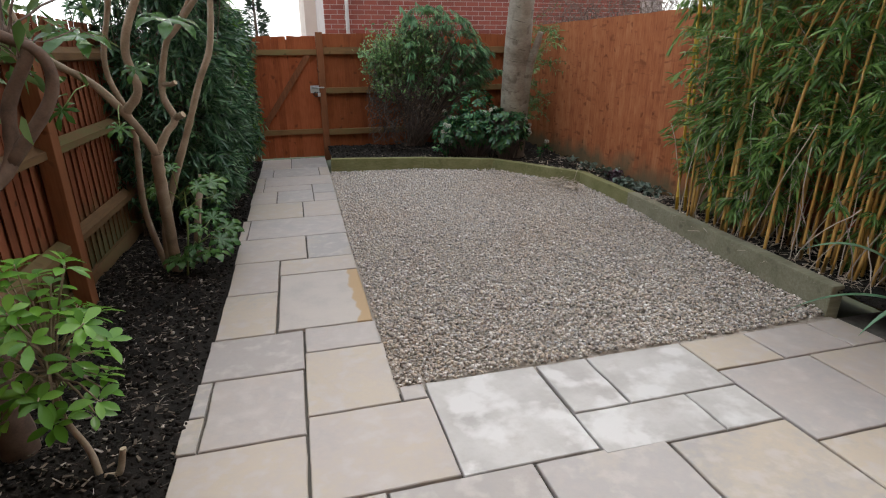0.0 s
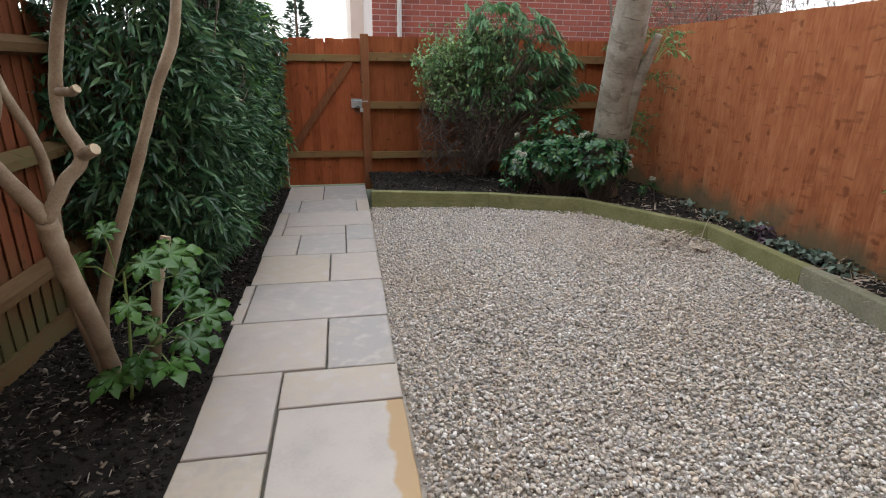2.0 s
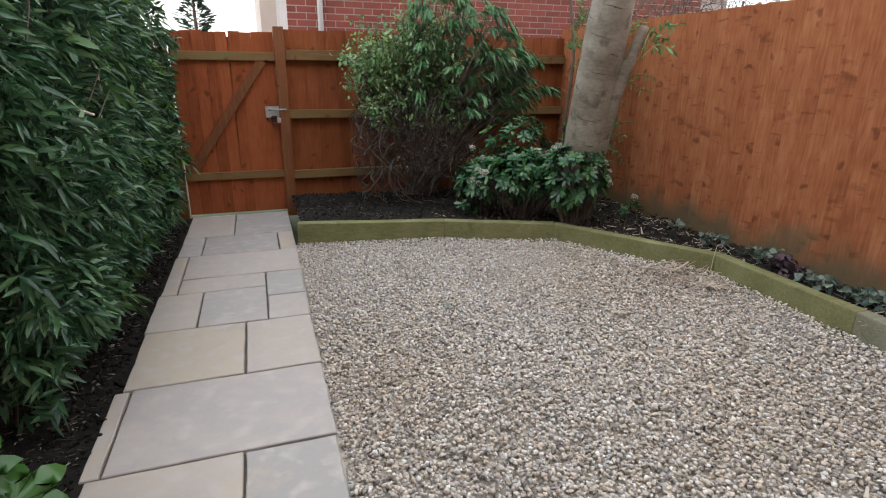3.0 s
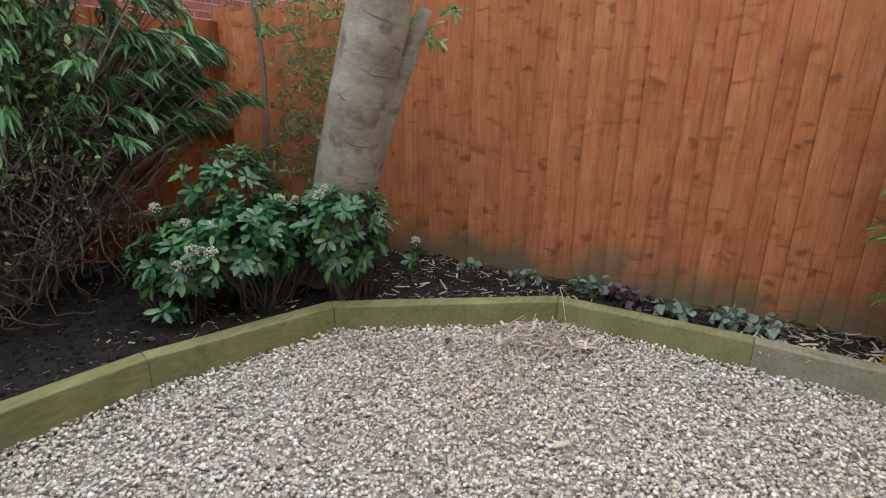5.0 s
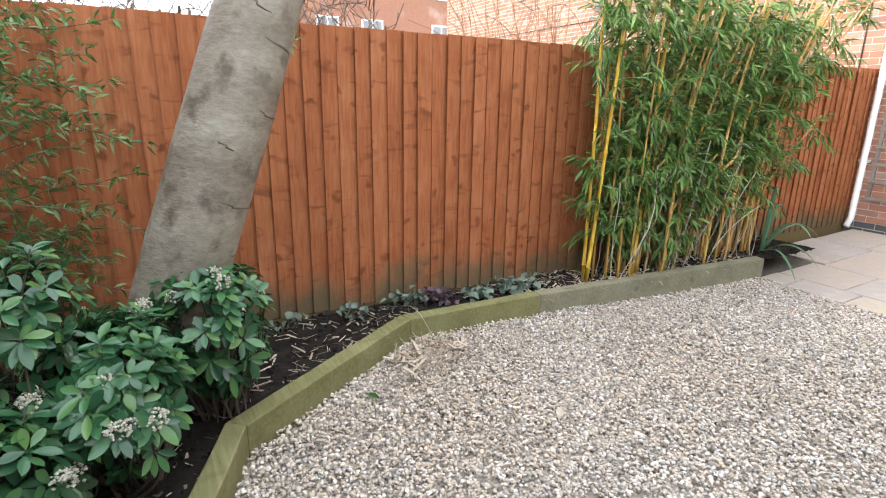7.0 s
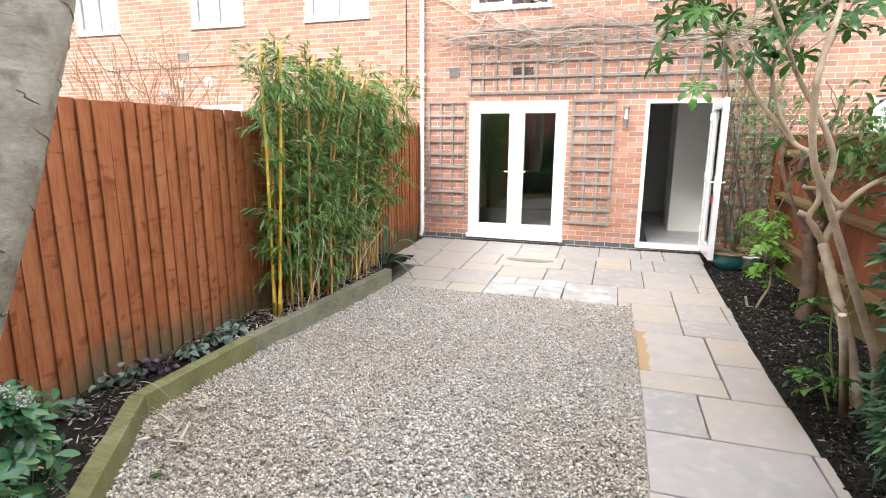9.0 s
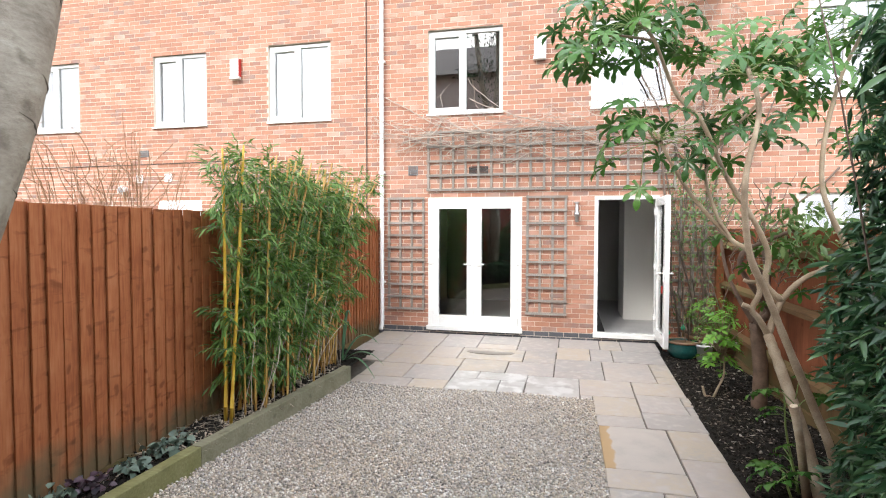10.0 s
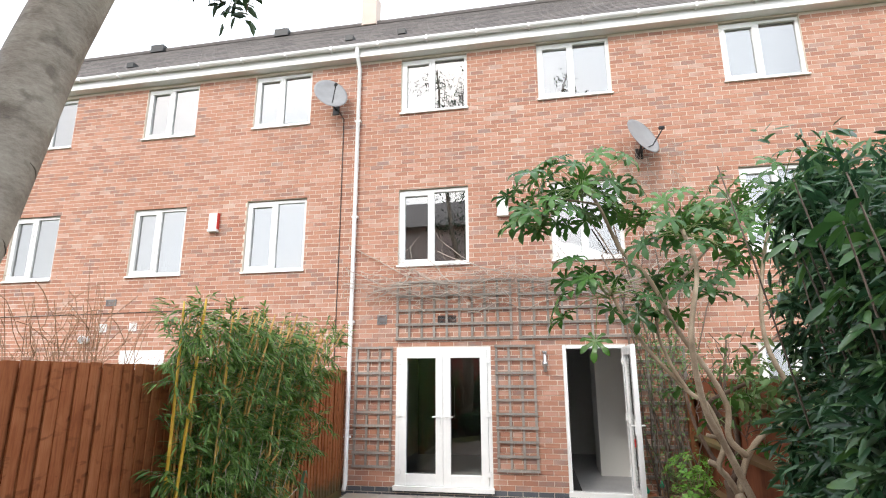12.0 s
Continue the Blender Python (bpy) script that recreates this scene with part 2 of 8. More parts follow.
r_geo, r_sep, r_noise, r_add, r_map, r_mix = (rn.new("ShaderNodeNewGeometry"), rn.new("ShaderNodeSeparateXYZ"), rn.new("ShaderNodeTexNoise"),
                                              rn.new("ShaderNodeMath"), rn.new("ShaderNodeMapRange"), rn.new("ShaderNodeMix"))
r_noise.inputs["Scale"].default_value, r_noise.inputs["Detail"].default_value = 4.0, 5
rl.new(r_geo.outputs["Position"], r_sep.inputs[0])
rl.new(r_geo.outputs["Position"], r_noise.inputs["Vector"])
r_add.operation, r_add.inputs[1].default_value = "MULTIPLY_ADD", 0.16
rl.new(r_noise.outputs["Fac"], r_add.inputs[0])
rl.new(r_sep.outputs["X"], r_add.inputs[2])
r_map.inputs["From Min"].default_value, r_map.inputs["From Max"].default_value = 0.305, 0.32
rl.new(r_add.outputs[0], r_map.inputs["Value"])
r_mix.data_type = "RGBA"
r_bsdf = rn["Principled BSDF"]
rl.new(r_bsdf.inputs["Base Color"].links[0].from_socket, r_mix.inputs["A"])
r_mix.inputs["B"].default_value = (0.40, 0.27, 0.14, 1)
rl.new(r_map.outputs["Result"], r_mix.inputs["Factor"])
rl.new(r_mix.outputs["Result"], r_bsdf.inputs["Base Color"])
M_JOINT = surface("joint_sand", [(0.07, 0.062, 0.053), (0.16, 0.145, 0.12)], scale=20, fine=120, rough=(0.85, 0.95))
M_GRAVEL = surface("gravel_stone", [(0.15, 0.139, 0.130), (0.30, 0.272, 0.248), (0.45, 0.40, 0.352), (0.58, 0.495, 0.40), (0.41, 0.405, 0.405), (0.60, 0.50, 0.385), (0.65, 0.61, 0.57), (0.82, 0.80, 0.78)],
                   scale=40, fine=300, rough=(0.5, 0.8), bump=0.2, dist=0.001, vary="island", spread=0.93,
                   patch=((0.80, 0.62, 0.43), 0.55, 0.46, 0.68, 0.28))
M_GRAVELBED = surface("gravel_base", [(0.24, 0.21, 0.18), (0.38, 0.335, 0.285), (0.48, 0.425, 0.36)], scale=25, fine=140, rough=(0.8, 0.95), bump=0.8, dist=0.01)
M_SOIL = surface("soil", [(0.006, 0.005, 0.0045), (0.013, 0.011, 0.009), (0.030, 0.024, 0.020)], scale=14, fine=120, rough=(0.85, 1.0), bump=1.0, dist=0.012, specular=0.2)
M_GRASS = surface("rough_grass", [(0.03, 0.04, 0.02), (0.07, 0.08, 0.03)], scale=1.0, fine=30, rough=(0.9, 1.0))
M_CHIP = surface("bark_chip", [(0.02, 0.016, 0.013), (0.05, 0.038, 0.028), (0.10, 0.078, 0.055), (0.24, 0.19, 0.14)], scale=30, vary="island", spread=0.85)
M_STRAW = surface("dry_straw", [(0.16, 0.12, 0.085), (0.34, 0.27, 0.20), (0.46, 0.39, 0.31), (0.56, 0.49, 0.40)], scale=30, vary="island", spread=0.8)
M_FENCE = timber("stained_featheredge", [(0.225, 0.071, 0.030), (0.305, 0.104, 0.043), (0.357, 0.133, 0.058), (0.415, 0.171, 0.083)], (0.10, 0.028, 0.012),
                 algae=((0.10, 0.10, 0.06), 0.20, 0.46), spread=0.30, knots=0.6, smudge=0.55)
M_GATE = timber("stained_gate_board", [(0.195, 0.05, 0.019), (0.28, 0.076, 0.028), (0.35, 0.104, 0.04)], (0.09, 0.028, 0.013))
M_FENCE_BACK = timber("stained_fence_rear", [(0.165, 0.046, 0.019), (0.24, 0.071, 0.026), (0.30, 0.098, 0.037)], (0.08, 0.03, 0.015))
M_RAIL = timber("weathered_rail", [(0.13, 0.075, 0.035), (0.20, 0.115, 0.05), (0.18, 0.14, 0.06)], (0.08, 0.05, 0.02), along="x")
M_RAIL_Y = timber("weathered_rail_along", [(0.10, 0.06, 0.03), (0.15, 0.09, 0.045), (0.13, 0.115, 0.05)], (0.08, 0.05, 0.02), along="y")
# left fence: stain colours darkened to carry its shade; the algae is real
M_FENCE_SHADE = timber("shaded_brown_fence", [(0.12, 0.040, 0.020), (0.19, 0.064, 0.031), (0.24, 0.085, 0.042)], (0.05, 0.020, 0.012), algae=((0.09, 0.10, 0.045), 0.1, 0.55))
M_POST = timber("stained_post", [(0.11, 0.042, 0.02), (0.18, 0.07, 0.031), (0.23, 0.095, 0.044)], (0.05, 0.022, 0.012))
M_SLEEPER = timber("treated_sleeper", [(0.14, 0.14, 0.060), (0.20, 0.195, 0.092), (0.27, 0.265, 0.145)], (0.09, 0.08, 0.04), along="x", spread=0.35, knots=0.4, smudge=0.3)
M_SLEEPER_GREY = timber("weathered_sleeper", [(0.16, 0.155, 0.10), (0.23, 0.22, 0.155), (0.30, 0.285, 0.215)], (0.09, 0.08, 0.055), along="x", spread=0.35, knots=0.5, smudge=0.3)
M_TRELLIS = timber("grey_trellis_wood", [(0.17, 0.15, 0.135), (0.26, 0.235, 0.21), (0.35, 0.32, 0.29)], (0.12, 0.10, 0.085), knots=0.2)
M_BARK = surface("smooth_bark", [(0.11, 0.086, 0.062), (0.20, 0.167, 0.128), (0.275, 0.242, 0.192), (0.36, 0.33, 0.27)], scale=3.5, fine=30, stretch=(0.8, 0.8, 1.7),
                 rough=(0.5, 0.8), bump=0.9, dist=0.014, fine_amount=0.42, stain=((0.12, 0.095, 0.068), 9.0, 0.55, 0.68))
M_SCAR = surface("bark_scar", [(0.07, 0.055, 0.04), (0.14, 0.12, 0.09)], scale=30, rough=(0.8, 0.95), bump=0.6)
M_STEM = surface("pale_brown_stem", [(0.15, 0.105, 0.066), (0.28, 0.21, 0.14), (0.45, 0.37, 0.275)], scale=7, fine=120, rough=(0.6, 0.85), bump=0.5, dist=0.003)
M_BROWNSTEM = surface("dark_brown_stem", [(0.055, 0.035, 0.025), (0.12, 0.075, 0.05), (0.17, 0.11, 0.075)], scale=14, fine=120, rough=(0.7, 0.9), bump=0.5, dist=0.003)
M_CUT = surface("cut_wood", [(0.42, 0.33, 0.22), (0.6, 0.5, 0.36)], scale=30, rough=(0.7, 0.9))
M_TWIG = surface("bare_twig", [(0.22, 0.18, 0.15), (0.40, 0.335, 0.285), (0.58, 0.51, 0.445)], scale=10, vary="island", spread=0.8)
M_TWIG_DARK = surface("dark_twig", [(0.05, 0.035, 0.027), (0.12, 0.085, 0.065), (0.24, 0.18, 0.14)], scale=10, vary="island", spread=0.8)
M_TANGLE = surface("dead_vine_stem", [(0.030, 0.021, 0.017), (0.062, 0.045, 0.036), (0.13, 0.10, 0.08)], scale=10, vary="island", spread=0.8)
M_TWIG_RED = surface("russet_twig", [(0.20, 0.11, 0.06), (0.36, 0.21, 0.12)], scale=10, vary="island", spread=0.8)
M_CULM = surface("bamboo_culm", [(0.25, 0.135, 0.043), (0.40, 0.225, 0.058), (0.47, 0.285, 0.075), (0.31, 0.19, 0.08)], scale=6, rough=(0.3, 0.5), bump=0.1, vary="island", spread=0.7)
M_CULM_GOLD = surface("golden_culm", [(0.55, 0.34, 0.03), (0.66, 0.44, 0.06)], scale=6, rough=(0.3, 0.45), bump=0.1)
M_BAMBOO = foliage("bamboo_leaf", [(0.038, 0.098, 0.022), (0.08, 0.178, 0.036), (0.142, 0.262, 0.056), (0.225, 0.355, 0.10)], old=(0.42, 0.36, 0.17), through_light=0.3)
M_HEDGE = foliage("hedge_leaf", [(0.015, 0.046, 0.022), (0.032, 0.094, 0.042), (0.064, 0.152, 0.068), (0.15, 0.27, 0.115)], rough=0.28, old=(0.28, 0.22, 0.12))
M_HEDGE_LIME = foliage("hedge_young_leaf", [(0.10, 0.22, 0.03), (0.17, 0.32, 0.05)], rough=0.4, through_light=0.4)
M_LAUREL = foliage("laurel_leaf", [(0.03, 0.09, 0.025), (0.06, 0.15, 0.04), (0.11, 0.24, 0.055)], rough=0.28)
M_FATSIA = foliage("fatsia_leaf", [(0.026, 0.082, 0.020), (0.046, 0.13, 0.028), (0.085, 0.20, 0.038), (0.038, 0.10, 0.045)], rough=0.25, through_light=0.28)
M_PETIOLE = surface("green_petiole", [(0.12, 0.2, 0.05), (0.22, 0.3, 0.09)], scale=20, rough=(0.4, 0.6), bump=0)
M_SKIMMIA = foliage("skimmia_leaf", [(0.018, 0.064, 0.030), (0.034, 0.108, 0.048), (0.055, 0.158, 0.066), (0.13, 0.25, 0.06)], rough=0.22)
M_FLOWER = surface("cream_flower_bud", [(0.22, 0.24, 0.17), (0.38, 0.37, 0.30), (0.56, 0.53, 0.46)], scale=60, fine=400, rough=(0.7, 0.9), bump=0.8)
M_CHOISYA = foliage("choisya_leaf", [(0.07, 0.20, 0.02), (0.14, 0.34, 0.035), (0.24, 0.46, 0.07)], rough=0.32, through_light=0.35)
M_SHRUB = foliage("willowy_shrub_leaf", [(0.025, 0.085, 0.03), (0.055, 0.155, 0.055), (0.10, 0.23, 0.095), (0.19, 0.33, 0.12)], rough=0.38)
M_HONEY = foliage("honeysuckle_leaf", [(0.06, 0.145, 0.055), (0.11, 0.225, 0.08), (0.18, 0.31, 0.11), (0.27, 0.39, 0.13)], rough=0.30, old=(0.45, 0.36, 0.05))
M_PINKISH = foliage("small_pinkish_leaf", [(0.12, 0.10, 0.05), (0.20, 0.13, 0.09), (0.28, 0.17, 0.13), (0.16, 0.17, 0.06)], rough=0.5)
M_IVYISH = foliage("mixed_climber_leaf", [(0.05, 0.115, 0.022), (0.10, 0.19, 0.05), (0.20, 0.28, 0.11)], rough=0.4)
M_HEUCH = foliage("purple_heuchera_leaf", [(0.05, 0.03, 0.045), (0.10, 0.055, 0.075), (0.13, 0.13, 0.15)], rough=0.5, through_light=0.1)
M_HEUCH_GREEN = foliage("grey_green_leaf", [(0.07, 0.11, 0.085), (0.13, 0.18, 0.14), (0.2, 0.25, 0.2)], rough=0.5, through_light=0.1)
M_STRAP = foliage("strap_leaf", [(0.10, 0.22, 0.12), (0.18, 0.33, 0.20)], rough=0.35)
M_TREELEAF = foliage("tree_leaf", [(0.01, 0.025, 0.012), (0.022, 0.05, 0.02), (0.04, 0.085, 0.03)], rough=0.4, through_light=0.15)
M_CONIFER = foliage("conifer_leaf", [(0.03, 0.055, 0.035), (0.06, 0.10, 0.06)], rough=0.6)
M_BRICK = surface("orange_brick", [(0.24, 0.19, 0.18), (0.33, 0.15, 0.10), (0.40, 0.19, 0.122), (0.44, 0.215, 0.145), (0.51, 0.31, 0.24)],
                  scale=9, fine=110, rough=(0.75, 0.95), bump=0.5, dist=0.003, vary="island", spread=0.72,
                  stain=((0.56, 0.40, 0.33), 1.1, 0.55, 0.78))
M_BRICK_OB = surface("orange_brick_single", [(0.24, 0.19, 0.18), (0.33, 0.15, 0.10), (0.40, 0.19, 0.122), (0.44, 0.215, 0.145), (0.51, 0.31, 0.24)],
                     scale=9, fine=110, rough=(0.75, 0.95), bump=0.5, dist=0.003, vary="object", spread=0.72,
                     stain=((0.56, 0.40, 0.33), 1.1, 0.55, 0.78))
M_PALECHIP = surface("pale_chip", [(0.2, 0.17, 0.13), (0.42, 0.38, 0.33)], scale=30, vary="island", spread=0.8)
M_BLUEBRICK = surface("blue_engineering_brick", [(0.05, 0.055, 0.065), (0.10, 0.105, 0.12)], scale=9, fine=110, rough=(0.5, 0.7), vary="object")
M_MORTAR = surface("mortar", [(0.58, 0.50, 0.42), (0.72, 0.64, 0.55)], scale=6, fine=160, rough=(0.9, 1.0), bump=0.5)
M_REDBRICK = surface("red_brick", [(0.17, 0.045, 0.035), (0.26, 0.065, 0.045), (0.31, 0.085, 0.06)], scale=9, fine=110, rough=(0.8, 0.95), bump=0.5, dist=0.003, vary="island", spread=0.6)
M_REDMORTAR = surface("grey_mortar", [(0.38, 0.31, 0.29), (0.5, 0.43, 0.40)], scale=6, fine=160, rough=(0.9, 1.0))
M_UPVC = surface("white_upvc", [(0.78, 0.78, 0.77), (0.83, 0.83, 0.82)], scale=3, fine=30, rough=(0.2, 0.32), bump=0.02)
M_PLASTER = surface("white_plaster", [(0.70, 0.70, 0.68), (0.76, 0.76, 0.74)], scale=2, fine=60, rough=(0.8, 0.9), bump=0.05)
M_RENDER = surface("cream_render", [(0.55, 0.44, 0.38), (0.66, 0.55, 0.48)], scale=1.5, fine=60, rough=(0.85, 0.95), bump=0.2)
M_LAMINATE = timber("grey_laminate_floor", [(0.34, 0.34, 0.35), (0.42, 0.42, 0.43), (0.48, 0.48, 0.49)], (0.3, 0.3, 0.31), along="y", rough=(0.3, 0.5))
M_KITCHEN = surface("dark_cupboard", [(0.05, 0.05, 0.054), (0.075, 0.075, 0.08)], scale=2, rough=(0.3, 0.4), bump=0)
M_GLASS = window_glass("double_glazing", 4.2)
M_DOORGLASS = window_glass("door_glass", 2.3)
M_TILE = surface("grey_roof_tile", [(0.07, 0.065, 0.065), (0.13, 0.115, 0.11), (0.18, 0.16, 0.15)], scale=8, fine=60, rough=(0.8, 0.95), bump=0.4, vary="island", spread=0.5)
M_GREY = surface("grey_plastic", [(0.22, 0.22, 0.225), (0.3, 0.3, 0.31)], scale=6, rough=(0.4, 0.6), bump=0.05)
M_DARK = surface("black_plastic", [(0.015, 0.015, 0.016), (0.03, 0.03, 0.032)], scale=6, rough=(0.4, 0.6), bump=0.05)
M_VENT = surface("grey_vent", [(0.16, 0.16, 0.165), (0.22, 0.22, 0.225)], scale=10, rough=(0.6, 0.8))
M_STEEL = surface("brushed_steel", [(0.5, 0.5, 0.5), (0.62, 0.62, 0.62)], scale=20, rough=(0.25, 0.4), metal=1.0, bump=0.05)
M_GALV = surface("galvanised_steel", [(0.36, 0.36, 0.35), (0.5, 0.5, 0.49)], scale=20, rough=(0.4, 0.6), metal=0.8, bump=0.1)
M_RED = surface("red_plastic", [(0.5, 0.03, 0.025), (0.58, 0.05, 0.035)], scale=10, rough=(0.4, 0.5), bump=0)
M_GREENBALL = surface("green_plastic", [(0.02, 0.30, 0.16), (0.03, 0.4, 0.2)], scale=10, rough=(0.4, 0.5), bump=0)
M_TEAL = surface("teal_glaze", [(0.006, 0.035, 0.035), (0.012, 0.075, 0.07), (0.03, 0.11, 0.10)], scale=7, fine=40, rough=(0.12, 0.3), bump=0.08)
M_TERRA = surface("terracotta", [(0.36, 0.12, 0.055), (0.46, 0.17, 0.085)], scale=10, rough=(0.7, 0.9))
M_POTRIM = surface("brown_pot_rim", [(0.16, 0.09, 0.05), (0.25, 0.15, 0.085)], scale=14, rough=(0.35, 0.55))
M_WHITEPOT = surface("weathered_white_pot", [(0.42, 0.44, 0.44), (0.68, 0.69, 0.68)], scale=8, rough=(0.5, 0.7))
M_BLIND = surface("tan_blind", [(0.36, 0.29, 0.19), (0.46, 0.38, 0.26)], scale=6, rough=(0.6, 0.8), bump=0)
# cloth of the real curtains, also the white sheets that whiten panes
M_CURTAIN_SKY = surface("white_curtain_and_sky_sheet", [(0.80, 0.80, 0.80), (0.86, 0.86, 0.86)], scale=4, rough=(0.85, 0.95), bump=0.1)
M_DRAIN = surface("wet_stain_cover", [(0.16, 0.14, 0.12), (0.25, 0.22, 0.19)], scale=6, rough=(0.3, 0.5))
M_CABLE = surface("dark_cable", [(0.03, 0.025, 0.022), (0.06, 0.05, 0.045)], scale=10, rough=(0.6, 0.7), bump=0)


# ---------------------------------------------------------------- mesh helpers
class Acc:
    """Gathers vertices and faces of one mesh."""

    def __init__(self):
        self.v, self.f, self.n = [], [], 0

    def add(self, verts, faces):
        self.v.extend(verts)
        k = self.n
        self.f.extend([tuple(i + k for i in f) for f in faces])
        self.n += len(verts)

    def box(self, x0, x1, y0, y1, z0, z1):
        v = [(x, y, z) for x in (x0, x1) for y in (y0, y1) for z in (z0, z1)]
        self.add(v, [(0, 1, 3, 2), (4, 6, 7, 5), (0, 4, 5, 1), (2, 3, 7, 6), (0, 2, 6, 4), (1, 5, 7, 3)])
        return self

    def tube(self, pts, radii, seg=6, cap=True):
        pts = [Vector(p) for p in pts]
        if isinstance(radii, (int, float)):
            radii = [radii] * len(pts)
        ring, verts, faces = None, [], []
        side = None
        for k, p in enumerate(pts):
            d = (pts[min(k + 1, len(pts) - 1)] - pts[max(k - 1, 0)])
            d = d.normalized() if d.length > 1e-9 else Vector((0, 0, 1))
            if side is None:
                side = d.orthogonal().normalized()
            side = (side - d * side.dot(d))
            side = side.normalized() if side.length > 1e-6 else d.orthogonal().normalized()
            up = d.cross(side)
            for s in range(seg):
                a = 2 * math.pi * s / seg
                verts.append(tuple(p + (side * math.cos(a) + up * math.sin(a)) * radii[k]))
            if k:
                b = (k - 1) * seg
                for s in range(seg):
                    t = (s + 1) % seg
                    faces.append((b + s, b + t, b + seg + t, b + seg + s))
        if cap:
            faces.append(tuple(reversed(range(seg))))
            faces.append(tuple(range((len(pts) - 1) * seg, len(pts) * seg)))
        self.add(verts, faces)
        return self

    def lathe(self, profile, centre, seg=24):
        """profile: rows of (radius, z) turned about the upright axis at centre."""
        cx, cy, cz = centre
        verts, faces = [], []
        for r, z in profile:
            for s in range(seg):
                a = 2 * math.pi * s / seg
                verts.append((cx + r * math.cos(a), cy + r * math.sin(a), cz + z))
        for k in range(len(profile) - 1):
            for s in range(seg):
                t = (s + 1) % seg
                faces.append((k * seg + s, k * seg + t, (k + 1) * seg + t, (k + 1) * seg + s))
        faces.append(tuple(reversed(range(seg))))
        self.add(verts, faces)
        return self

    def mesh(self, name, smooth=False):
        me = bpy.data.meshes.new(name)
        me.from_pydata([tuple(v) for v in self.v], [], self.f)
        if smooth:
            me.polygons.foreach_set("use_smooth", [True] * len(me.polygons))
        me.update()
        return me


def put(name, acc, material, parent=None, label="", smooth=False, bevel=0.0, **tags):
    me = acc if isinstance(acc, bpy.types.Mesh) else acc.mesh(name, smooth)
    if material and not me.materials:
        me.materials.append(material)
    ob = new(name, me)
    if parent is not None:
        ob.parent = parent
    if bevel:
        b = ob.modifiers.new("bevel", "BEVEL")
        b.width, b.segments, b.limit_method = bevel, 2, "ANGLE"
    return tagged(ob, label, **tags)


def thing(name, place, label, category, group="", kind=""):
    ob = new(name)
    ob.empty_display_size = 0.1
    ob.location = place
    return tagged(ob, label, category, group, kind)


def under(name, acc, material, parent, label="", smooth=False, bevel=0.0):
    """A part given in world places, hung under its thing (whose turn is none)."""
    ob = put(name, acc, material, None, label, smooth, bevel)
    ob.parent = parent
    at = Vector(parent.location)
    if parent.parent is not None:
        at = at + Vector(parent.parent.location)
    ob.location = -at
    return ob


def blades(acc, base, along, face, length, width, droop=0.0, fold=0.18, w1=0.5, w2=0.38):
    """Many pointed leaves at once: arrays of base, direction and face normal."""
    base, along, face = (np.asarray(a, float) for a in (base, along, face))
    along = along / np.linalg.norm(along, axis=1, keepdims=True)
    across = np.cross(along, face)
    across /= np.linalg.norm(across, axis=1, keepdims=True) + 1e-9
    nrm = np.cross(across, along)
    L, W = np.asarray(length)[:, None], np.asarray(width)[:, None]
    down = np.array([[0, 0, -1.0]])
    mid1 = base + along * L * 0.33 + down * L * droop * 0.12
    mid2 = base + along * L * 0.68 + down * L * droop * 0.42
    tip = base + along * L * 0.97 + down * L * droop * 0.9
    l1, r1 = mid1 - across * W * w1 + nrm * W * fold, mid1 + across * W * w1 + nrm * W * fold
    l2, r2 = mid2 - across * W * w2 + nrm * W * fold, mid2 + across * W * w2 + nrm * W * fold
    v = np.stack([base, l1, mid1, r1, l2, mid2, r2, tip], 1).reshape(-1, 3)
    pat = ((0, 2, 1), (0, 3, 2), (1, 2, 5, 4), (2, 3, 6, 5), (4, 5, 7), (5, 6, 7))
    n0 = acc.n
    acc.v.extend(map(tuple, v))
    for k in range(len(base)):
        b = n0 + 8 * k
        for f in pat:
            acc.f.append(tuple(b + i for i in f))
    acc.n += len(v)


def oval_leaves(acc, base, along, face, length, width, droop=0.15, fold=0.12):
    """Many rounded leaves at once, blunt at the tip and folded along the rib."""
    base, along, face = (np.asarray(a, float) for a in (base, along, face))
    along = along / np.linalg.norm(along, axis=1, keepdims=True)
    across = np.cross(along, face)
    across /= np.linalg.norm(across, axis=1, keepdims=True) + 1e-9
    nrm = np.cross(across, along)
    L, W = np.asarray(length)[:, None], np.asarray(width)[:, None]
    rows = [base]
    for t, w in ((0.18, 0.24), (0.42, 0.46), (0.66, 0.50), (0.87, 0.30)):
        mid = base + along * L * t - np.array([[0, 0, 1.0]]) * L * droop * t * t
        rows += [mid - across * W * w + nrm * W * fold, mid, mid + across * W * w + nrm * W * fold]
    rows.append(base + along * L - np.array([[0, 0, 1.0]]) * L * droop)
    v = np.stack(rows, 1).reshape(-1, 3)
    pat = [(0, 2, 1), (0, 3, 2)]
    for r in range(3):
        b = 1 + 3 * r
        pat += [(b, b + 1, b + 4, b + 3), (b + 1, b + 2, b + 5, b + 4)]
    pat += [(10, 11, 13), (11, 12, 13)]
    n0 = acc.n
    acc.v.extend(map(tuple, v))
    for k in range(len(base)):
        acc.f.extend(tuple(n0 + 14 * k + i for i in f) for f in pat)
    acc.n += len(v)


RNG = np.random.default_rng(7)


def units(n, up=0.0):
    v = RNG.normal(size=(n, 3))
    v /= np.linalg.norm(v, axis=1, keepdims=True)
    v[:, 2] += up
    return v / np.linalg.norm(v, axis=1, keepdims=True)


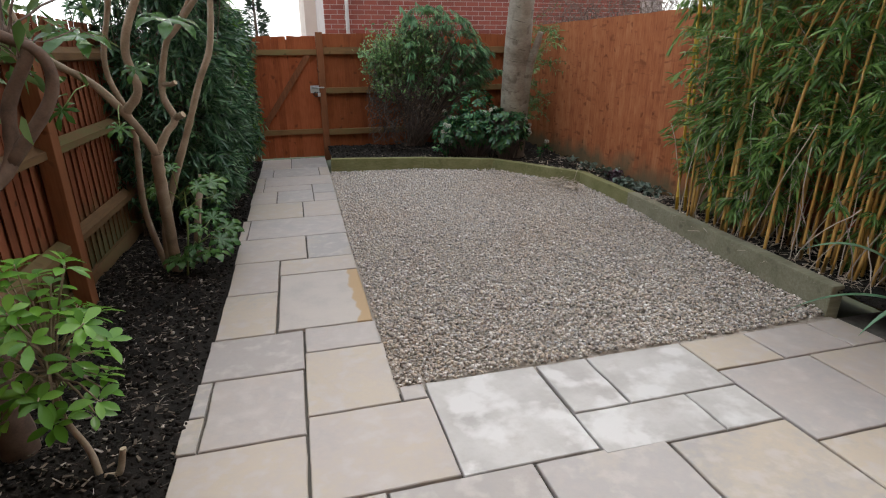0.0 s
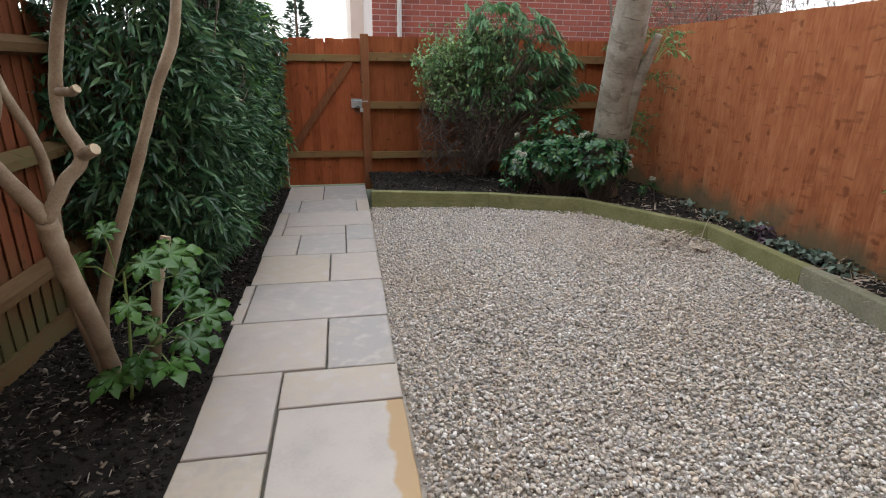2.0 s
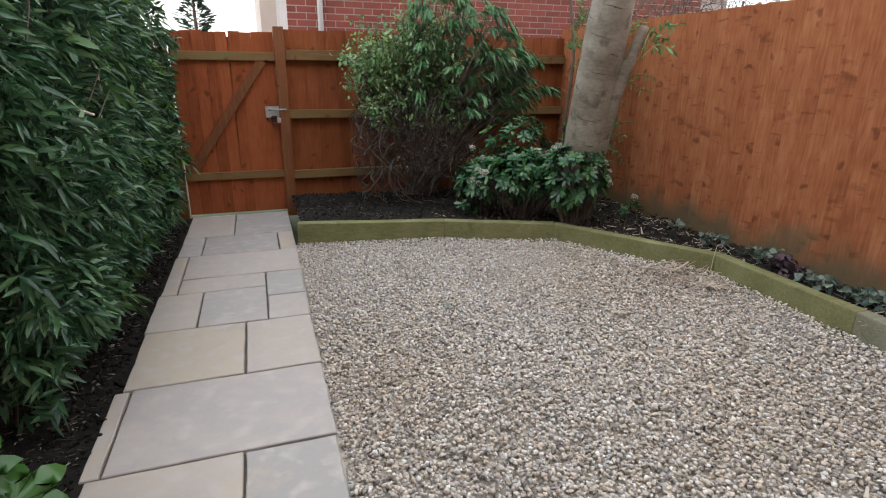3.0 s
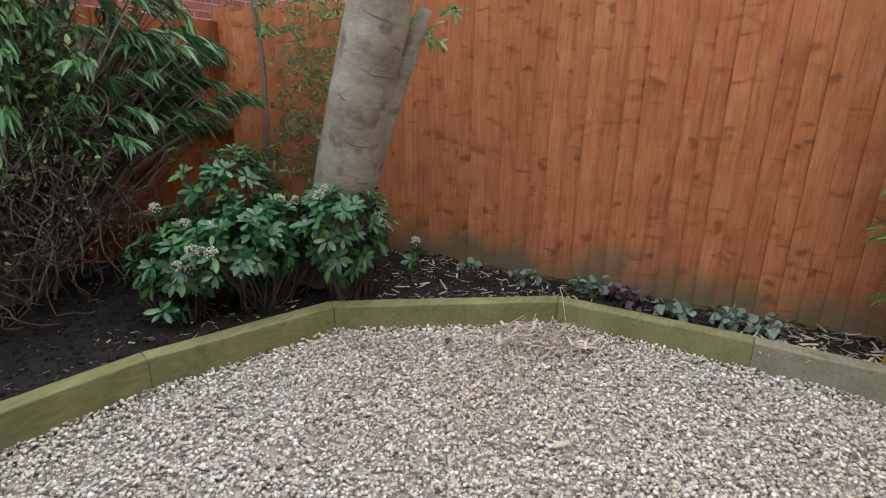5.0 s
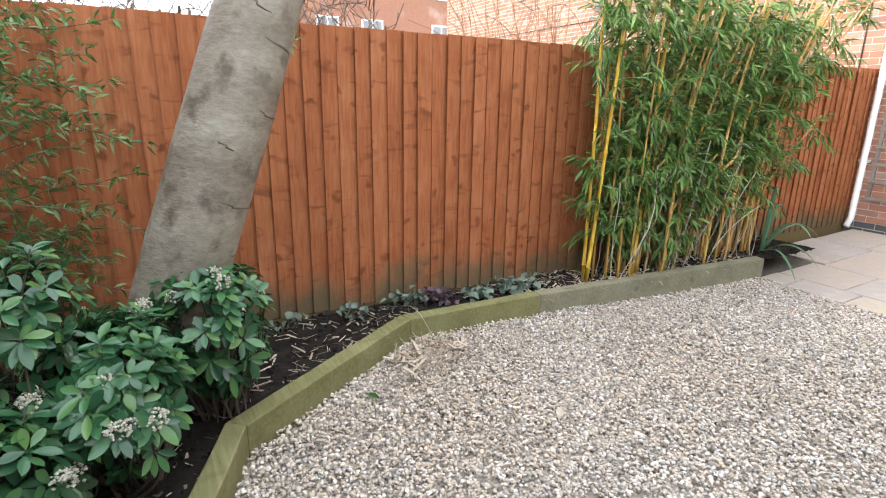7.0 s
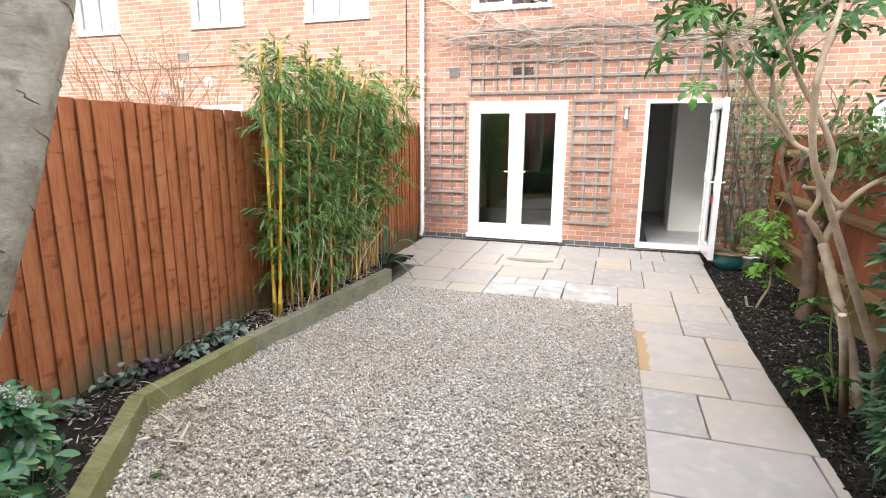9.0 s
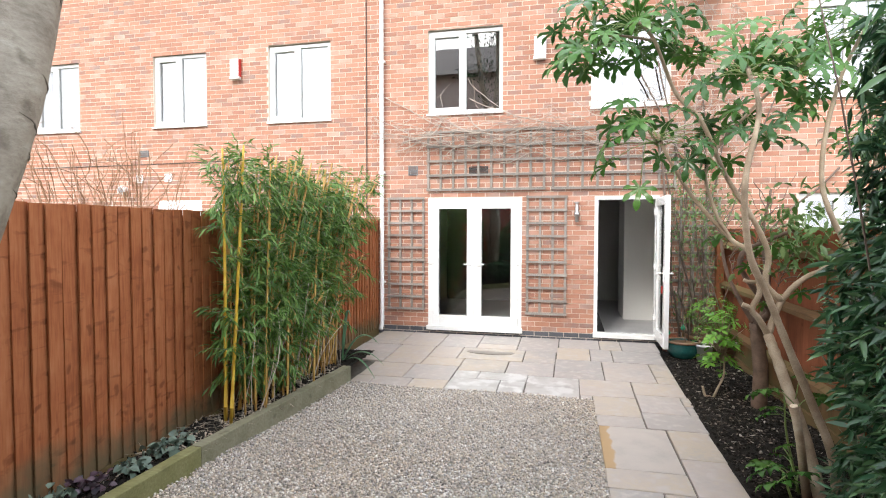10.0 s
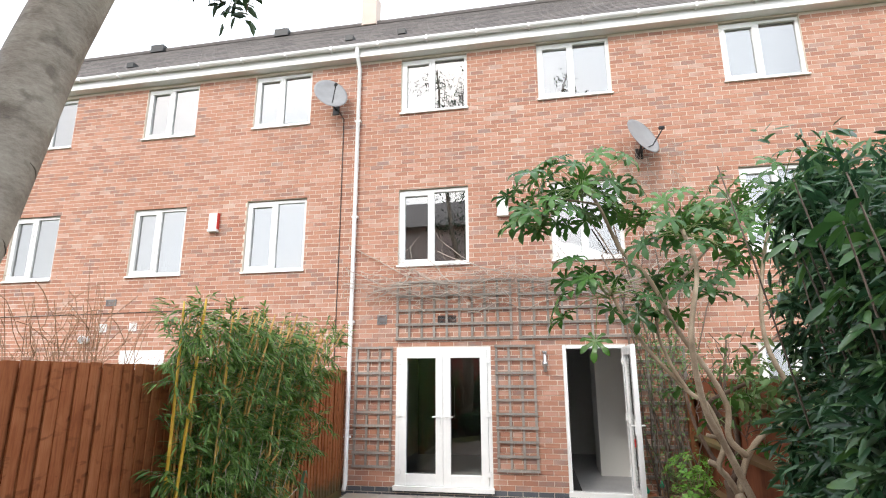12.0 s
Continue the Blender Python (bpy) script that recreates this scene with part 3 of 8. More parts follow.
def wander(start, aim, length, steps, wild, pull=(0, 0, 0)):
    """A crooked twig: points from start that keep roughly to aim."""
    p, d = Vector(start), Vector(aim).normalized()
    out = [p.copy()]
    for _ in range(steps):
        d = (d + Vector(RNG.normal(size=3)) * wild + Vector(pull)).normalized()
        p = p + d * (length / steps)
        out.append(p.copy())
    return out


# ---------------------------------------------------------------- ground
HOUSE_Y = -0.455
BORDER = [(0.36, 7.40), (1.60, 7.12), (2.478, 6.75), (3.195, 5.66), (3.185, 4.64), (3.045, 2.22)]


def level(x, y):
    """Height of the paved ground: the patio rises gently to the house."""
    return 0.1 * (2.2 - y) / 2.65 if y < 2.2 else 0.0


def inside(px, py, poly):
    hit = np.zeros(len(px), bool)
    for (ax, ay), (bx, by) in zip(poly, poly[1:] + poly[:1]):
        cross = ((ay > py) != (by > py)) & (px < (bx - ax) * (py - ay) / (by - ay + 1e-12) + ax)
        hit ^= cross
    return hit


def gravel_rise(x, y):
    """The gravel lies banked up against the sleepers, most of all round the far corner."""
    px, py = np.asarray(x, float), np.asarray(y, float)
    out = np.zeros_like(px)
    banks = (0.012, 0.035, 0.055, 0.060, 0.048, 0.010)
    for k in range(5):
        (ax, ay), (bx, by) = BORDER[k], BORDER[k + 1]
        t = np.clip(((px - ax) * (bx - ax) + (py - ay) * (by - ay)) / ((bx - ax) ** 2 + (by - ay) ** 2), 0, 1)
        d = np.hypot(px - ax - (bx - ax) * t, py - ay - (by - ay) * t)
        out = np.maximum(out, (banks[k] * (1 - t) + banks[k + 1] * t) * np.exp(-d / 0.45))
    return out


g = Acc()
g.add([(-3000, -3000, -0.14), (3000, -3000, -0.14), (3000, 3000, -0.14), (-3000, 3000, -0.14)], [(0, 1, 2, 3)])
put("ground", g, M_GRASS, label="rough grass and earth around the garden", category="ground", kind="structure")


def sheet(name, x0, x1, y0, y1, step, height, material, label, category):
    nx, ny = int((x1 - x0) / step) + 1, int((y1 - y0) / step) + 1
    a = Acc()
    v = []
    for j in range(ny):
        for i in range(nx):
            x, y = x0 + (x1 - x0) * i / (nx - 1), y0 + (y1 - y0) * j / (ny - 1)
            v.append((x, y, height(x, y)))
    f = [(j * nx + i, j * nx + i + 1, (j + 1) * nx + i + 1, (j + 1) * nx + i) for j in range(ny - 1) for i in range(nx - 1)]
    a.add(v, f)
    return put(name, a, material, label=label, category=category, smooth=True, kind="structure")


def soil_left(x, y):
    e = min(1.0, max(0.0, (-0.64 - x) / 0.22))
    return -0.012 + e * (0.028 + 0.045 * noise.noise((x * 2.2, y * 2.2, 0)) + 0.022 * noise.noise((x * 9, y * 9, 3))) + level(x, y) * 0.6


def soil_right(x, y):
    return 0.165 + 0.03 * noise.noise((x * 2.5, y * 2.5, 7)) + 0.02 * noise.noise((x * 10, y * 10, 2))


sheet("soil_bed_1", -1.56, -0.585, -0.45, 8.72, 0.045, soil_left, M_SOIL, "dark crumbly soil bed beside the path", "soil")
sb = Acc()
bed_poly = [(0.40, 8.71), (0.40, 7.56)] + [(x + 0.02, y + 0.05) for x, y in BORDER[1:]] + [(3.10, 2.21), (3.10, 1.26), (3.63, 1.26), (3.63, 8.71)]
nx, ny = 74, 190
xs, ys = np.linspace(0.36, 3.64, nx), np.linspace(0.3, 8.72, ny)
gx, gy = np.meshgrid(xs, ys)
ok = inside(gx.ravel(), gy.ravel(), bed_poly).reshape(ny, nx)
sb.add([(x, y, soil_right(x, y)) for y in ys for x in xs],
       [(j * nx + i, j * nx + i + 1, (j + 1) * nx + i + 1, (j + 1) * nx + i)
        for j in range(ny - 1) for i in range(nx - 1) if ok[j, i] and ok[j + 1, i] and ok[j, i + 1] and ok[j + 1, i + 1]])
put("soil_bed_2", sb, M_SOIL, label="dark mulched soil in the raised bed", category="soil", smooth=True, kind="structure")

bed = Acc()
GRAVEL = [(0.33, 2.192)] + [(0.318, 4.3)] + [(0.345, 7.42)] + BORDER[1:]
nx, ny = 60, 108
xs, ys = np.linspace(0.30, 3.24, nx), np.linspace(2.15, 7.46, ny)
gx, gy = np.meshgrid(xs, ys)
rise = gravel_rise(gx, gy)
wide = [(0.28, 2.10)] + [(0.28, 4.3)] + [(0.28, 7.55)] + [(x + 0.06, y + 0.06) for x, y in BORDER[1:]] + [(3.12, 2.10)]
ok = inside(gx.ravel(), gy.ravel(), wide).reshape(ny, nx)
bed.add([(xs[i], ys[j], -0.016 + rise[j, i]) for j in range(ny) for i in range(nx)],
        [(j * nx + i, j * nx + i + 1, (j + 1) * nx + i + 1, (j + 1) * nx + i)
         for j in range(ny - 1) for i in range(nx - 1) if ok[j, i] and ok[j + 1, i] and ok[j, i + 1] and ok[j + 1, i + 1]])
gravel_floor = put("gravel_bed", bed, M_GRAVELBED, label="compacted base under the gravel", category="gravel", kind="structure")

# one loose stone is a dented twenty-sided pebble
ico = bmesh.new()
bmesh.ops.create_icosphere(ico, subdivisions=1, radius=1)
IV = np.array([v.co[:] for v in ico.verts])
IF = np.array([[v.index for v in f.verts] for f in ico.faces])
ico.free()


def pebbles(name, count, poly, z, size, material, squash=0.62, heap=0.012, height=None):
    lo, hi = np.min(poly, 0), np.max(poly, 0)
    x, y = RNG.uniform(lo[0], hi[0], count * 2), RNG.uniform(lo[1], hi[1], count * 2)
    keep = inside(x, y, poly)
    x, y = x[keep][:count], y[keep][:count]
    n = len(x)
    s = RNG.uniform(size[0], size[1], (n, 1)) * np.array([[1, 1, squash]]) * RNG.uniform(0.75, 1.25, (n, 3))
    q = RNG.normal(size=(n, 4)) * np.array([1, 0.25, 0.25, 1])
    q /= np.linalg.norm(q, axis=1, keepdims=True)
    w, a, b, c = q.T
    R = np.stack([1 - 2 * (b * b + c * c), 2 * (a * b - c * w), 2 * (a * c + b * w), 2 * (a * b + c * w), 1 - 2 * (a * a + c * c),
                  2 * (b * c - a * w), 2 * (a * c - b * w), 2 * (b * c + a * w), 1 - 2 * (a * a + b * b)], 1).reshape(n, 3, 3)
    shape = IV[None] * RNG.uniform(0.78, 1.18, (n, 12, 1))
    v = np.einsum("nij,nkj->nki", R, shape * s[:, None])
    lumps = 0.010 * np.sin(x * 3.1 + 1) * np.sin(y * 2.3) + 0.006 * np.sin(x * 9.0) * np.sin(y * 8.0 + 2)
    if height is gravel_rise:
        lumps = lumps * 0.7 + gravel_rise(x, y)
    elif height is not None:
        lumps = np.array([height(px, py) for px, py in zip(x, y)])
    v += np.stack([x, y, z + lumps + RNG.uniform(-heap, heap, n)], 1)[:, None]
    me = bpy.data.meshes.new(name)
    nv, nf = n * 12, n * 20
    me.vertices.add(nv)
    me.vertices.foreach_set("co", v.reshape(-1))
    me.loops.add(nf * 3)
    me.polygons.add(nf)
    me.loops.foreach_set("vertex_index", (IF[None] + 12 * np.arange(n)[:, None, None]).reshape(-1).astype(np.int32))
    me.polygons.foreach_set("loop_start", np.arange(nf, dtype=np.int32) * 3)
    me.polygons.foreach_set("use_smooth", np.ones(nf, bool))
    me.update(calc_edges=True)
    me.validate()
    me.materials.append(material)
    return me


stones = new("gravel", pebbles("gravel", 88000, GRAVEL, 0.006, (0.0046, 0.0126), M_GRAVEL, heap=0.014, height=gravel_rise))
tagged(stones, "loose grey, tan and white crushed gravel", "gravel", kind="stuff")


# ---------------------------------------------------------------- sleepers round the raised bed
def sleeper(a, b, label, material, z0=-0.03, z1=0.203, depth=0.095, lip=0.0, at_a=0.0, at_b=0.0):
    (ax, ay), (bx, by) = a, b
    d = Vector((bx - ax, by - ay))
    ln = d.length
    bm = bmesh.new()
    # local x runs along, y back into the bed; the ends are mitred
    v = []
    for x, y in ((lip * at_a, -lip), (ln - lip * at_b, -lip), (ln + at_b * depth, depth), (-at_a * depth, depth)):
        v += [bm.verts.new((x, y, z0)), bm.verts.new((x, y, z1))]
    for i in range(4):
        j = (i + 1) % 4
        bm.faces.new((v[2 * i], v[2 * j], v[2 * j + 1], v[2 * i + 1]))
    bm.faces.new((v[0], v[6], v[4], v[2]))
    bm.faces.new((v[1], v[3], v[5], v[7]))
    bmesh.ops.subdivide_edges(bm, edges=[e for e in bm.edges if e.calc_length() > 0.5], cuts=10)
    for w in bm.verts:
        w.co.z += 0.004 * noise.noise((w.co.x * 3 + ax, w.co.y * 9, 1))
        w.co.y += 0.004 * noise.noise((w.co.x * 3 + ax, 5, w.co.z * 9))
    bmesh.ops.recalc_face_normals(bm, faces=bm.faces)
    me = bpy.data.meshes.new("sleeper")
    bm.to_mesh(me)
    bm.free()
    me.materials.append(material)
    ob = new("timber_sleeper", me)
    ob.matrix_world = pose(ax, ay, 0, 0, 0, math.degrees(math.atan2(d.y, d.x)))
    bv = ob.modifiers.new("worn edge", "BEVEL")
    bv.width, bv.segments, bv.limit_method = 0.007, 2, "ANGLE"
    tagged(ob, label, "garden edging", "sleepers round the raised bed")
    return ob


for k in range(5):
    a, b = BORDER[k], BORDER[k + 1]
    da = math.atan2(b[1] - a[1], b[0] - a[0])
    turn = [0.0, 0.0]
    for e, (p, q) in enumerate(((k - 1, k), (k + 1, k + 2))):
        if 0 <= p and q < len(BORDER):
            dn = math.atan2(BORDER[q][1] - BORDER[p][1], BORDER[q][0] - BORDER[p][0])
            turn[e] = math.tan(abs(dn - da) / 2) - 0.01
    lab = "green-tinted treated timber sleeper edging the gravel" if k < 4 else "long weathered timber sleeper below the bamboo"
    sleeper(a, b, lab, M_SLEEPER if k < 4 else M_SLEEPER_GREY, at_a=turn[0], at_b=turn[1])


# ---------------------------------------------------------------- fences
def leaned_board(name, parent, material, x, y, z0, z1, width, lean, along):
    """One tapered featheredge board; along: 'x' or 'y', the run of the fence; lean: how far its thin edge stands off."""
    a = Acc()
    t = 0.005
    s = 1 if lean > 0 else -1
    lo, hi = -width / 2, width / 2
    prof = [(lo, 0), (hi, abs(lean)), (hi, abs(lean) + 0.013), (lo, t)]
    v = []
    top = z1 + RNG.uniform(-0.004, 0.004)
    for z in (z0, top):
        for u, w in prof:
            v.append((u, s * w, z) if along == "x" else (s * w, u, z))
    a.add(v, [(0, 1, 2, 3), (7, 6, 5, 4), (0, 4, 5, 1), (1, 5, 6, 2), (2, 6, 7, 3), (3, 7, 4, 0)])
    me = a.mesh(name)
    me.materials.append(material)
    ob = new(name, me)
    ob.parent = parent
    ob.location = Vector((x, y, 0)) - Vector(parent.location)
    ob.rotation_euler = (RNG.normal() * 0.003, RNG.normal() * 0.003, 0)
    return ob


FX = 3.66
fence_r = thing("featheredge_fence", (FX, 4.0, 0), "orange-brown stained featheredge fence, algae-green at its foot", "fence")
under("backing", Acc().box(FX + 0.028, FX + 0.034, -0.44, 8.80, 0.15, 1.90), M_FENCE_BACK, fence_r)
y = -0.40
while y < 8.80:
    w = 0.108
    leaned_board("board", fence_r, M_FENCE, FX + 0.026, y, 0.16, 1.945, w + 0.018, -0.014, "y")
    y += w
under("gravel_board", Acc().box(FX + 0.012, FX + 0.035, -0.44, 8.80, -0.1, 0.155), M_RAIL_Y, fence_r)
under("capping_rail", Acc().box(FX + 0.036, FX + 0.09, -0.44, 8.80, 1.72, 1.80), M_RAIL_Y, fence_r)

LX = -1.55
fence_l = thing("panel_fence", (LX, 4.0, 0), "red-brown boarded fence with posts and green-stained rails", "fence")
y = -0.42
while y < 8.8:
    leaned_board("board", fence_l, M_FENCE_SHADE, LX, y, 0.10, 1.80, 0.122, -0.014, "y")
    y += 0.105
for py in (-0.3, 1.43, 3.65, 5.87):
    under("post", Acc().box(LX + 0.014, LX + 0.115, py - 0.055, py + 0.055, -0.05, 1.78), M_POST, fence_l, bevel=0.005)
for z in (0.43, 1.02, 1.57):
    for py in (-0.79, 1.43, 3.65, 5.87):
        a = Acc()
        y0, y1 = max(-0.24, py + 0.057), py + 2.16
        a.add([(LX + 0.012, yy, zz) if e else (LX + 0.075, yy, zz) for yy in (y0, y1) for e, zz in ((1, z - 0.05), (0, z - 0.035), (0, z + 0.01), (1, z + 0.05))],
              [(0, 1, 2, 3), (7, 6, 5, 4), (0, 4, 5, 1), (1, 5, 6, 2), (2, 6, 7, 3), (3, 7, 4, 0)])
        under("rail", a, M_RAIL_Y, fence_l)
under("gravel_board", Acc().box(LX - 0.01, LX + 0.02, -0.4, 8.7, -0.1, 0.12), M_RAIL_Y, fence_l)
under("backing", Acc().box(LX - 0.05, LX - 0.035, -0.4, 8.7, 0.1, 1.74), M_FENCE_BACK, fence_l)

BY = 8.75
fence_b = thing("rear_fence", (2.0, BY, 0), "red-brown boarded rear fence with green-stained rails", "fence")
x = 0.50
while x < 3.66:
    leaned_board("board", fence_b, M_FENCE_BACK, x, BY + 0.03, 0.1, 1.84, 0.12, 0.013, "x")
    x += 0.104
for z, h in ((0.39, 0.085), (1.02, 0.085), (1.60, 0.10)):
    under("rail", Acc().box(0.446, 3.64, BY - 0.035, BY + 0.027, z - h / 2, z + h / 2), M_RAIL, fence_b, bevel=0.004)
under("gate_post", Acc().box(0.3455, 0.445, BY - 0.06, BY + 0.04, -0.05, 1.86), M_POST, fence_b, bevel=0.005)
x = -1.52
while x < -0.72:
    leaned_board("board", fence_b, M_FENCE_BACK, x, BY + 0.03, 0.1, 1.80, 0.12, 0.013, "x")
    x += 0.104
under("gate_post", Acc().box(-0.72, -0.63, BY - 0.06, BY + 0.04, -0.05, 1.82), M_POST, fence_b, bevel=0.005)

gate = thing("garden_gate", (-0.14, BY, 0), "closed red-brown boarded wooden gate with a diagonal brace", "gate")
for k in range(9):
    gx0 = -0.618 + k * 0.1075
    leaned_board("board", gate, M_GATE, gx0 + 0.053, BY + 0.012, 0.012, 1.80 + 0.004 * (k % 3), 0.1055, 0.003, "x")
for z, h in ((0.41, 0.075), (1.58, 0.08)):
    under("rail", Acc().box(-0.615, 0.345, BY - 0.030, BY + 0.011, z - h / 2, z + h / 2), M_RAIL, gate, bevel=0.003)
under("backing", Acc().box(-0.615, 0.345, BY + 0.034, BY + 0.040, 0.06, 1.76), M_FENCE_BACK, gate)
under("backing", Acc().box(0.45, 3.64, BY + 0.062, BY + 0.070, 0.1, 1.78), M_FENCE_BACK, fence_b)
br = Acc()
p0, p1 = Vector((-0.56, 0, 0.45)), Vector((0.22, 0, 1.545))
dd = (p1 - p0).normalized()
nn = Vector((-dd.z, 0, dd.x)) * 0.042
br.add([tuple(p + s + Vector((0, yy, 0))) for yy in (BY - 0.026, BY + 0.011) for p, s in ((p0, -nn), (p1, -nn), (p1, nn), (p0, nn))],
       [(0, 1, 2, 3), (7, 6, 5, 4), (0, 4, 5, 1), (1, 5, 6, 2), (2, 6, 7, 3), (3, 7, 4, 0)])
under("brace", br, M_POST, gate, bevel=0.003)
la = under("latch_plate", Acc().box(0.21, 0.345, BY - 0.020, BY - 0.004, 0.99, 1.10), M_GALV, gate, "galvanised latch plate")
under("bolt", Acc().tube([(0.24, BY - 0.035, 1.07), (0.42, BY - 0.066, 1.07)], 0.009, 8), M_GALV, gate, "galvanised sliding bolt", smooth=True)
under("ring_handle", Acc().tube([(0.29 + 0.035 * math.cos(t), BY - 0.04, 0.97 + 0.035 * math.sin(t)) for t in np.linspace(0, 6.28, 14)], 0.006, 6), M_DARK, gate, "black ring handle", smooth=True)
under("padlock", Acc().box(0.315, 0.355, BY - 0.082, BY - 0.062, 0.94, 0.99), M_STEEL, gate, bevel=0.004)


# ---------------------------------------------------------------- neighbouring buildings behind the rear fence
def brick_grid(x0, x1, z0, z1, holes=(), bl=0.225, bh=0.075, gap=0.0115, fx=0.0):
    """Stretcher-bond bricks, cut at the openings: rows of x0, x1, z0, z1."""
    out = []
    k = 0
    z = z0
    while z + bh - gap <= z1 + 1e-6:
        cuts = [(a, b) for a, b, c, d in holes if z + bh - gap > c + 0.012 and z < d - 0.012]
        part_rows = [(a, b, c, d) for a, b, c, d in holes if z < c - 0.012 < z + bh - gap or z < d + 0.012 < z + bh - gap]
        x = x0 - (bl / 2 if k % 2 else 0) + fx
        while x < x1:
            spans = [(max(x, x0), min(x + bl - gap, x1))]
            for a, b in cuts:
                nxt = []
                for p, q in spans:
                    if q <= a or p >= b:
                        nxt.append((p, q))
                    else:
                        if p < a - 0.02:
                            nxt.append((p, a - 0.004))
                        if q > b + 0.02:
                            nxt.append((b + 0.004, q))
                spans = nxt
            out += [(p, q, z, z + bh - gap) for p, q in spans if q - p > 0.02]
            for a, b, c, d in part_rows:
                p, q = max(x, a), min(x + bl - gap, b)
                if q - p > 0.02:
                    if z < d < z + bh - gap - 0.012:
                        out.append((p, q, d + 0.003, z + bh - gap))
                    if z + 0.012 < c < z + bh - gap:
                        out.append((p, q, z, c - 0.003))
            x += bl
        z += bh
        k += 1
    return out


def brick_faces(acc, rows, y_front, y_back):
    """Five-sided bricks that stand proud of the mortar; y_front is the seen side."""
    for p, q, c, d in rows:
        j = RNG.uniform(-0.0015, 0.0015)
        yf = y_front + j
        acc.add([(p, yf, c), (q, yf, c), (q, yf, d), (p, yf, d), (p, y_back, c), (q, y_back, c), (q, y_back, d), (p, y_back, d)],
                [(0, 1, 2, 3), (0, 4, 5, 1), (1, 5, 6, 2), (2, 6, 7, 3), (3, 7, 4, 0)] if y_front < y_back else
                [(3, 2, 1, 0), (1, 5, 4, 0), (2, 6, 5, 1), (3, 7, 6, 2), (0, 4, 7, 3)])


NY = 9.8
nb = thing("brick_house", (4.8, NY, 0), "red brick house with a white downpipe behind the fence", "house")
under("wall", Acc().box(0.57, 7.0, NY + 0.004, NY + 6.0, -0.1, 7.3), M_REDMORTAR, nb)
a = Acc()
brick_faces(a, brick_grid(0.565, 6.5, 1.575, 3.4), NY, NY + 0.01)
tagged(under("brick_course", a, M_REDBRICK, nb), kind="stuff")
rf = Acc()
rf.add([(0.3, NY - 0.35, 7.2), (7.3, NY - 0.35, 7.2), (7.3, NY + 3, 9.2), (0.3, NY + 3, 9.2), (0.3, NY + 6.3, 7.2), (7.3, NY + 6.3, 7.2)],
       [(0, 1, 2, 3), (3, 2, 5, 4), (0, 3, 4), (1, 5, 2)])
under("roof", rf, M_TILE, nb)
under("downpipe", Acc().tube([(0.94, NY - 0.05, 0.0), (0.94, NY - 0.05, 7.1)], 0.034, 10), M_UPVC, nb, "white downpipe", smooth=True)
nb2 = thing("rendered_house", (2.0, 13, 0), "pale rendered house wall beyond the gate", "house")
under("wall", Acc().box(0.33, 6.0, 12.6, 18, -0.1, 5.5), M_RENDER, nb2)

FAX = 24.0
far = thing("far_brick_terrace", (FAX, -3, 0), "distant red brick terrace beyond the fence", "house")
under("wall", Acc().box(FAX, FAX + 7, -22, 1.6, -0.1, 7.4), M_BRICK_OB, far)
rf = Acc()
rf.add([(FAX - 0.4, -22.3, 7.3), (FAX - 0.4, 1.9, 7.3), (FAX + 3.5, 1.9, 10.0), (FAX + 3.5, -22.3, 10.0), (FAX + 7.4, 1.9, 7.3), (FAX + 7.4, -22.3, 7.3)],
       [(0, 3, 2, 1), (2, 3, 5, 4), (1, 2, 4), (0, 5, 3)])
under("roof", rf, M_TILE, far)
for yy in (-0.2, -2.2, -5.6, -8.2, -11.5):
    for zz in (3.7, 1.1, 5.9):
        wobj = under("window", Acc().box(FAX - 0.05, FAX - 0.004, yy - 0.5, yy + 0.5, zz, zz + 1.15), M_UPVC, far, "white-framed window")
        pa = Acc().box(FAX - 0.06, FAX - 0.052, yy - 0.42, yy - 0.03, zz + 0.08, zz + 1.07).box(FAX - 0.06, FAX - 0.052, yy + 0.03, yy + 0.42, zz + 0.08, zz + 1.07)
        q = put("pane", pa, M_GREY, wobj)


# ---------------------------------------------------------------- the terrace
Z0 = 0.13
OPEN_FD = (1.315, 2.825, 0.175, 2.29)
OPEN_SD = (-0.70, 0.222, 0.165, 2.29)
OPEN_ND = (7.05, 7.95, 0.165, 2.31)
OPEN_NW = (-3.62, -2.52, 1.05, 2.31)
WINDOWS = [(1.63, 2.83, 3.62, 4.97), (1.62, 2.82, 6.40, 7.49), (4.53, 5.69, 3.62, 4.95), (4.56, 5.71, 6.38, 7.48), (6.93, 8.07, 6.37, 7.47),
           (6.92, 8.03, 3.63, 4.94), (9.69, 10.78, 3.63, 4.94), (9.72, 10.80, 6.36, 7.46), (-0.82, 0.39, 6.42, 7.50), (-3.78, -2.57, 6.42, 7.50),
           (-0.82, 0.29, 3.61, 4.92), (-3.70, -2.58, 3.61, 4.97)]
HOLES = [OPEN_FD, OPEN_SD, OPEN_ND, OPEN_NW] + WINDOWS
WX0, WX1, WTOP = -8.0, 14.0, 7.53


def wall_with_holes(acc, x0, x1, z0, z1, holes, yf, yb):
    """A thick wall cut into boxes round its openings."""
    xs = sorted({x0, x1, *[h[0] for h in holes], *[h[1] for h in holes]})
    for a, b in zip(xs, xs[1:]):
        mid = (a + b) / 2
        col = sorted((h[2], h[3]) for h in holes if h[0] < mid < h[1])
        z = z0
        for c, d in col:
            if c > z:
                acc.box(a, b, yb, yf, z, c)
            z = d
        if z < z1:
            acc.box(a, b, yb, yf, z, z1)


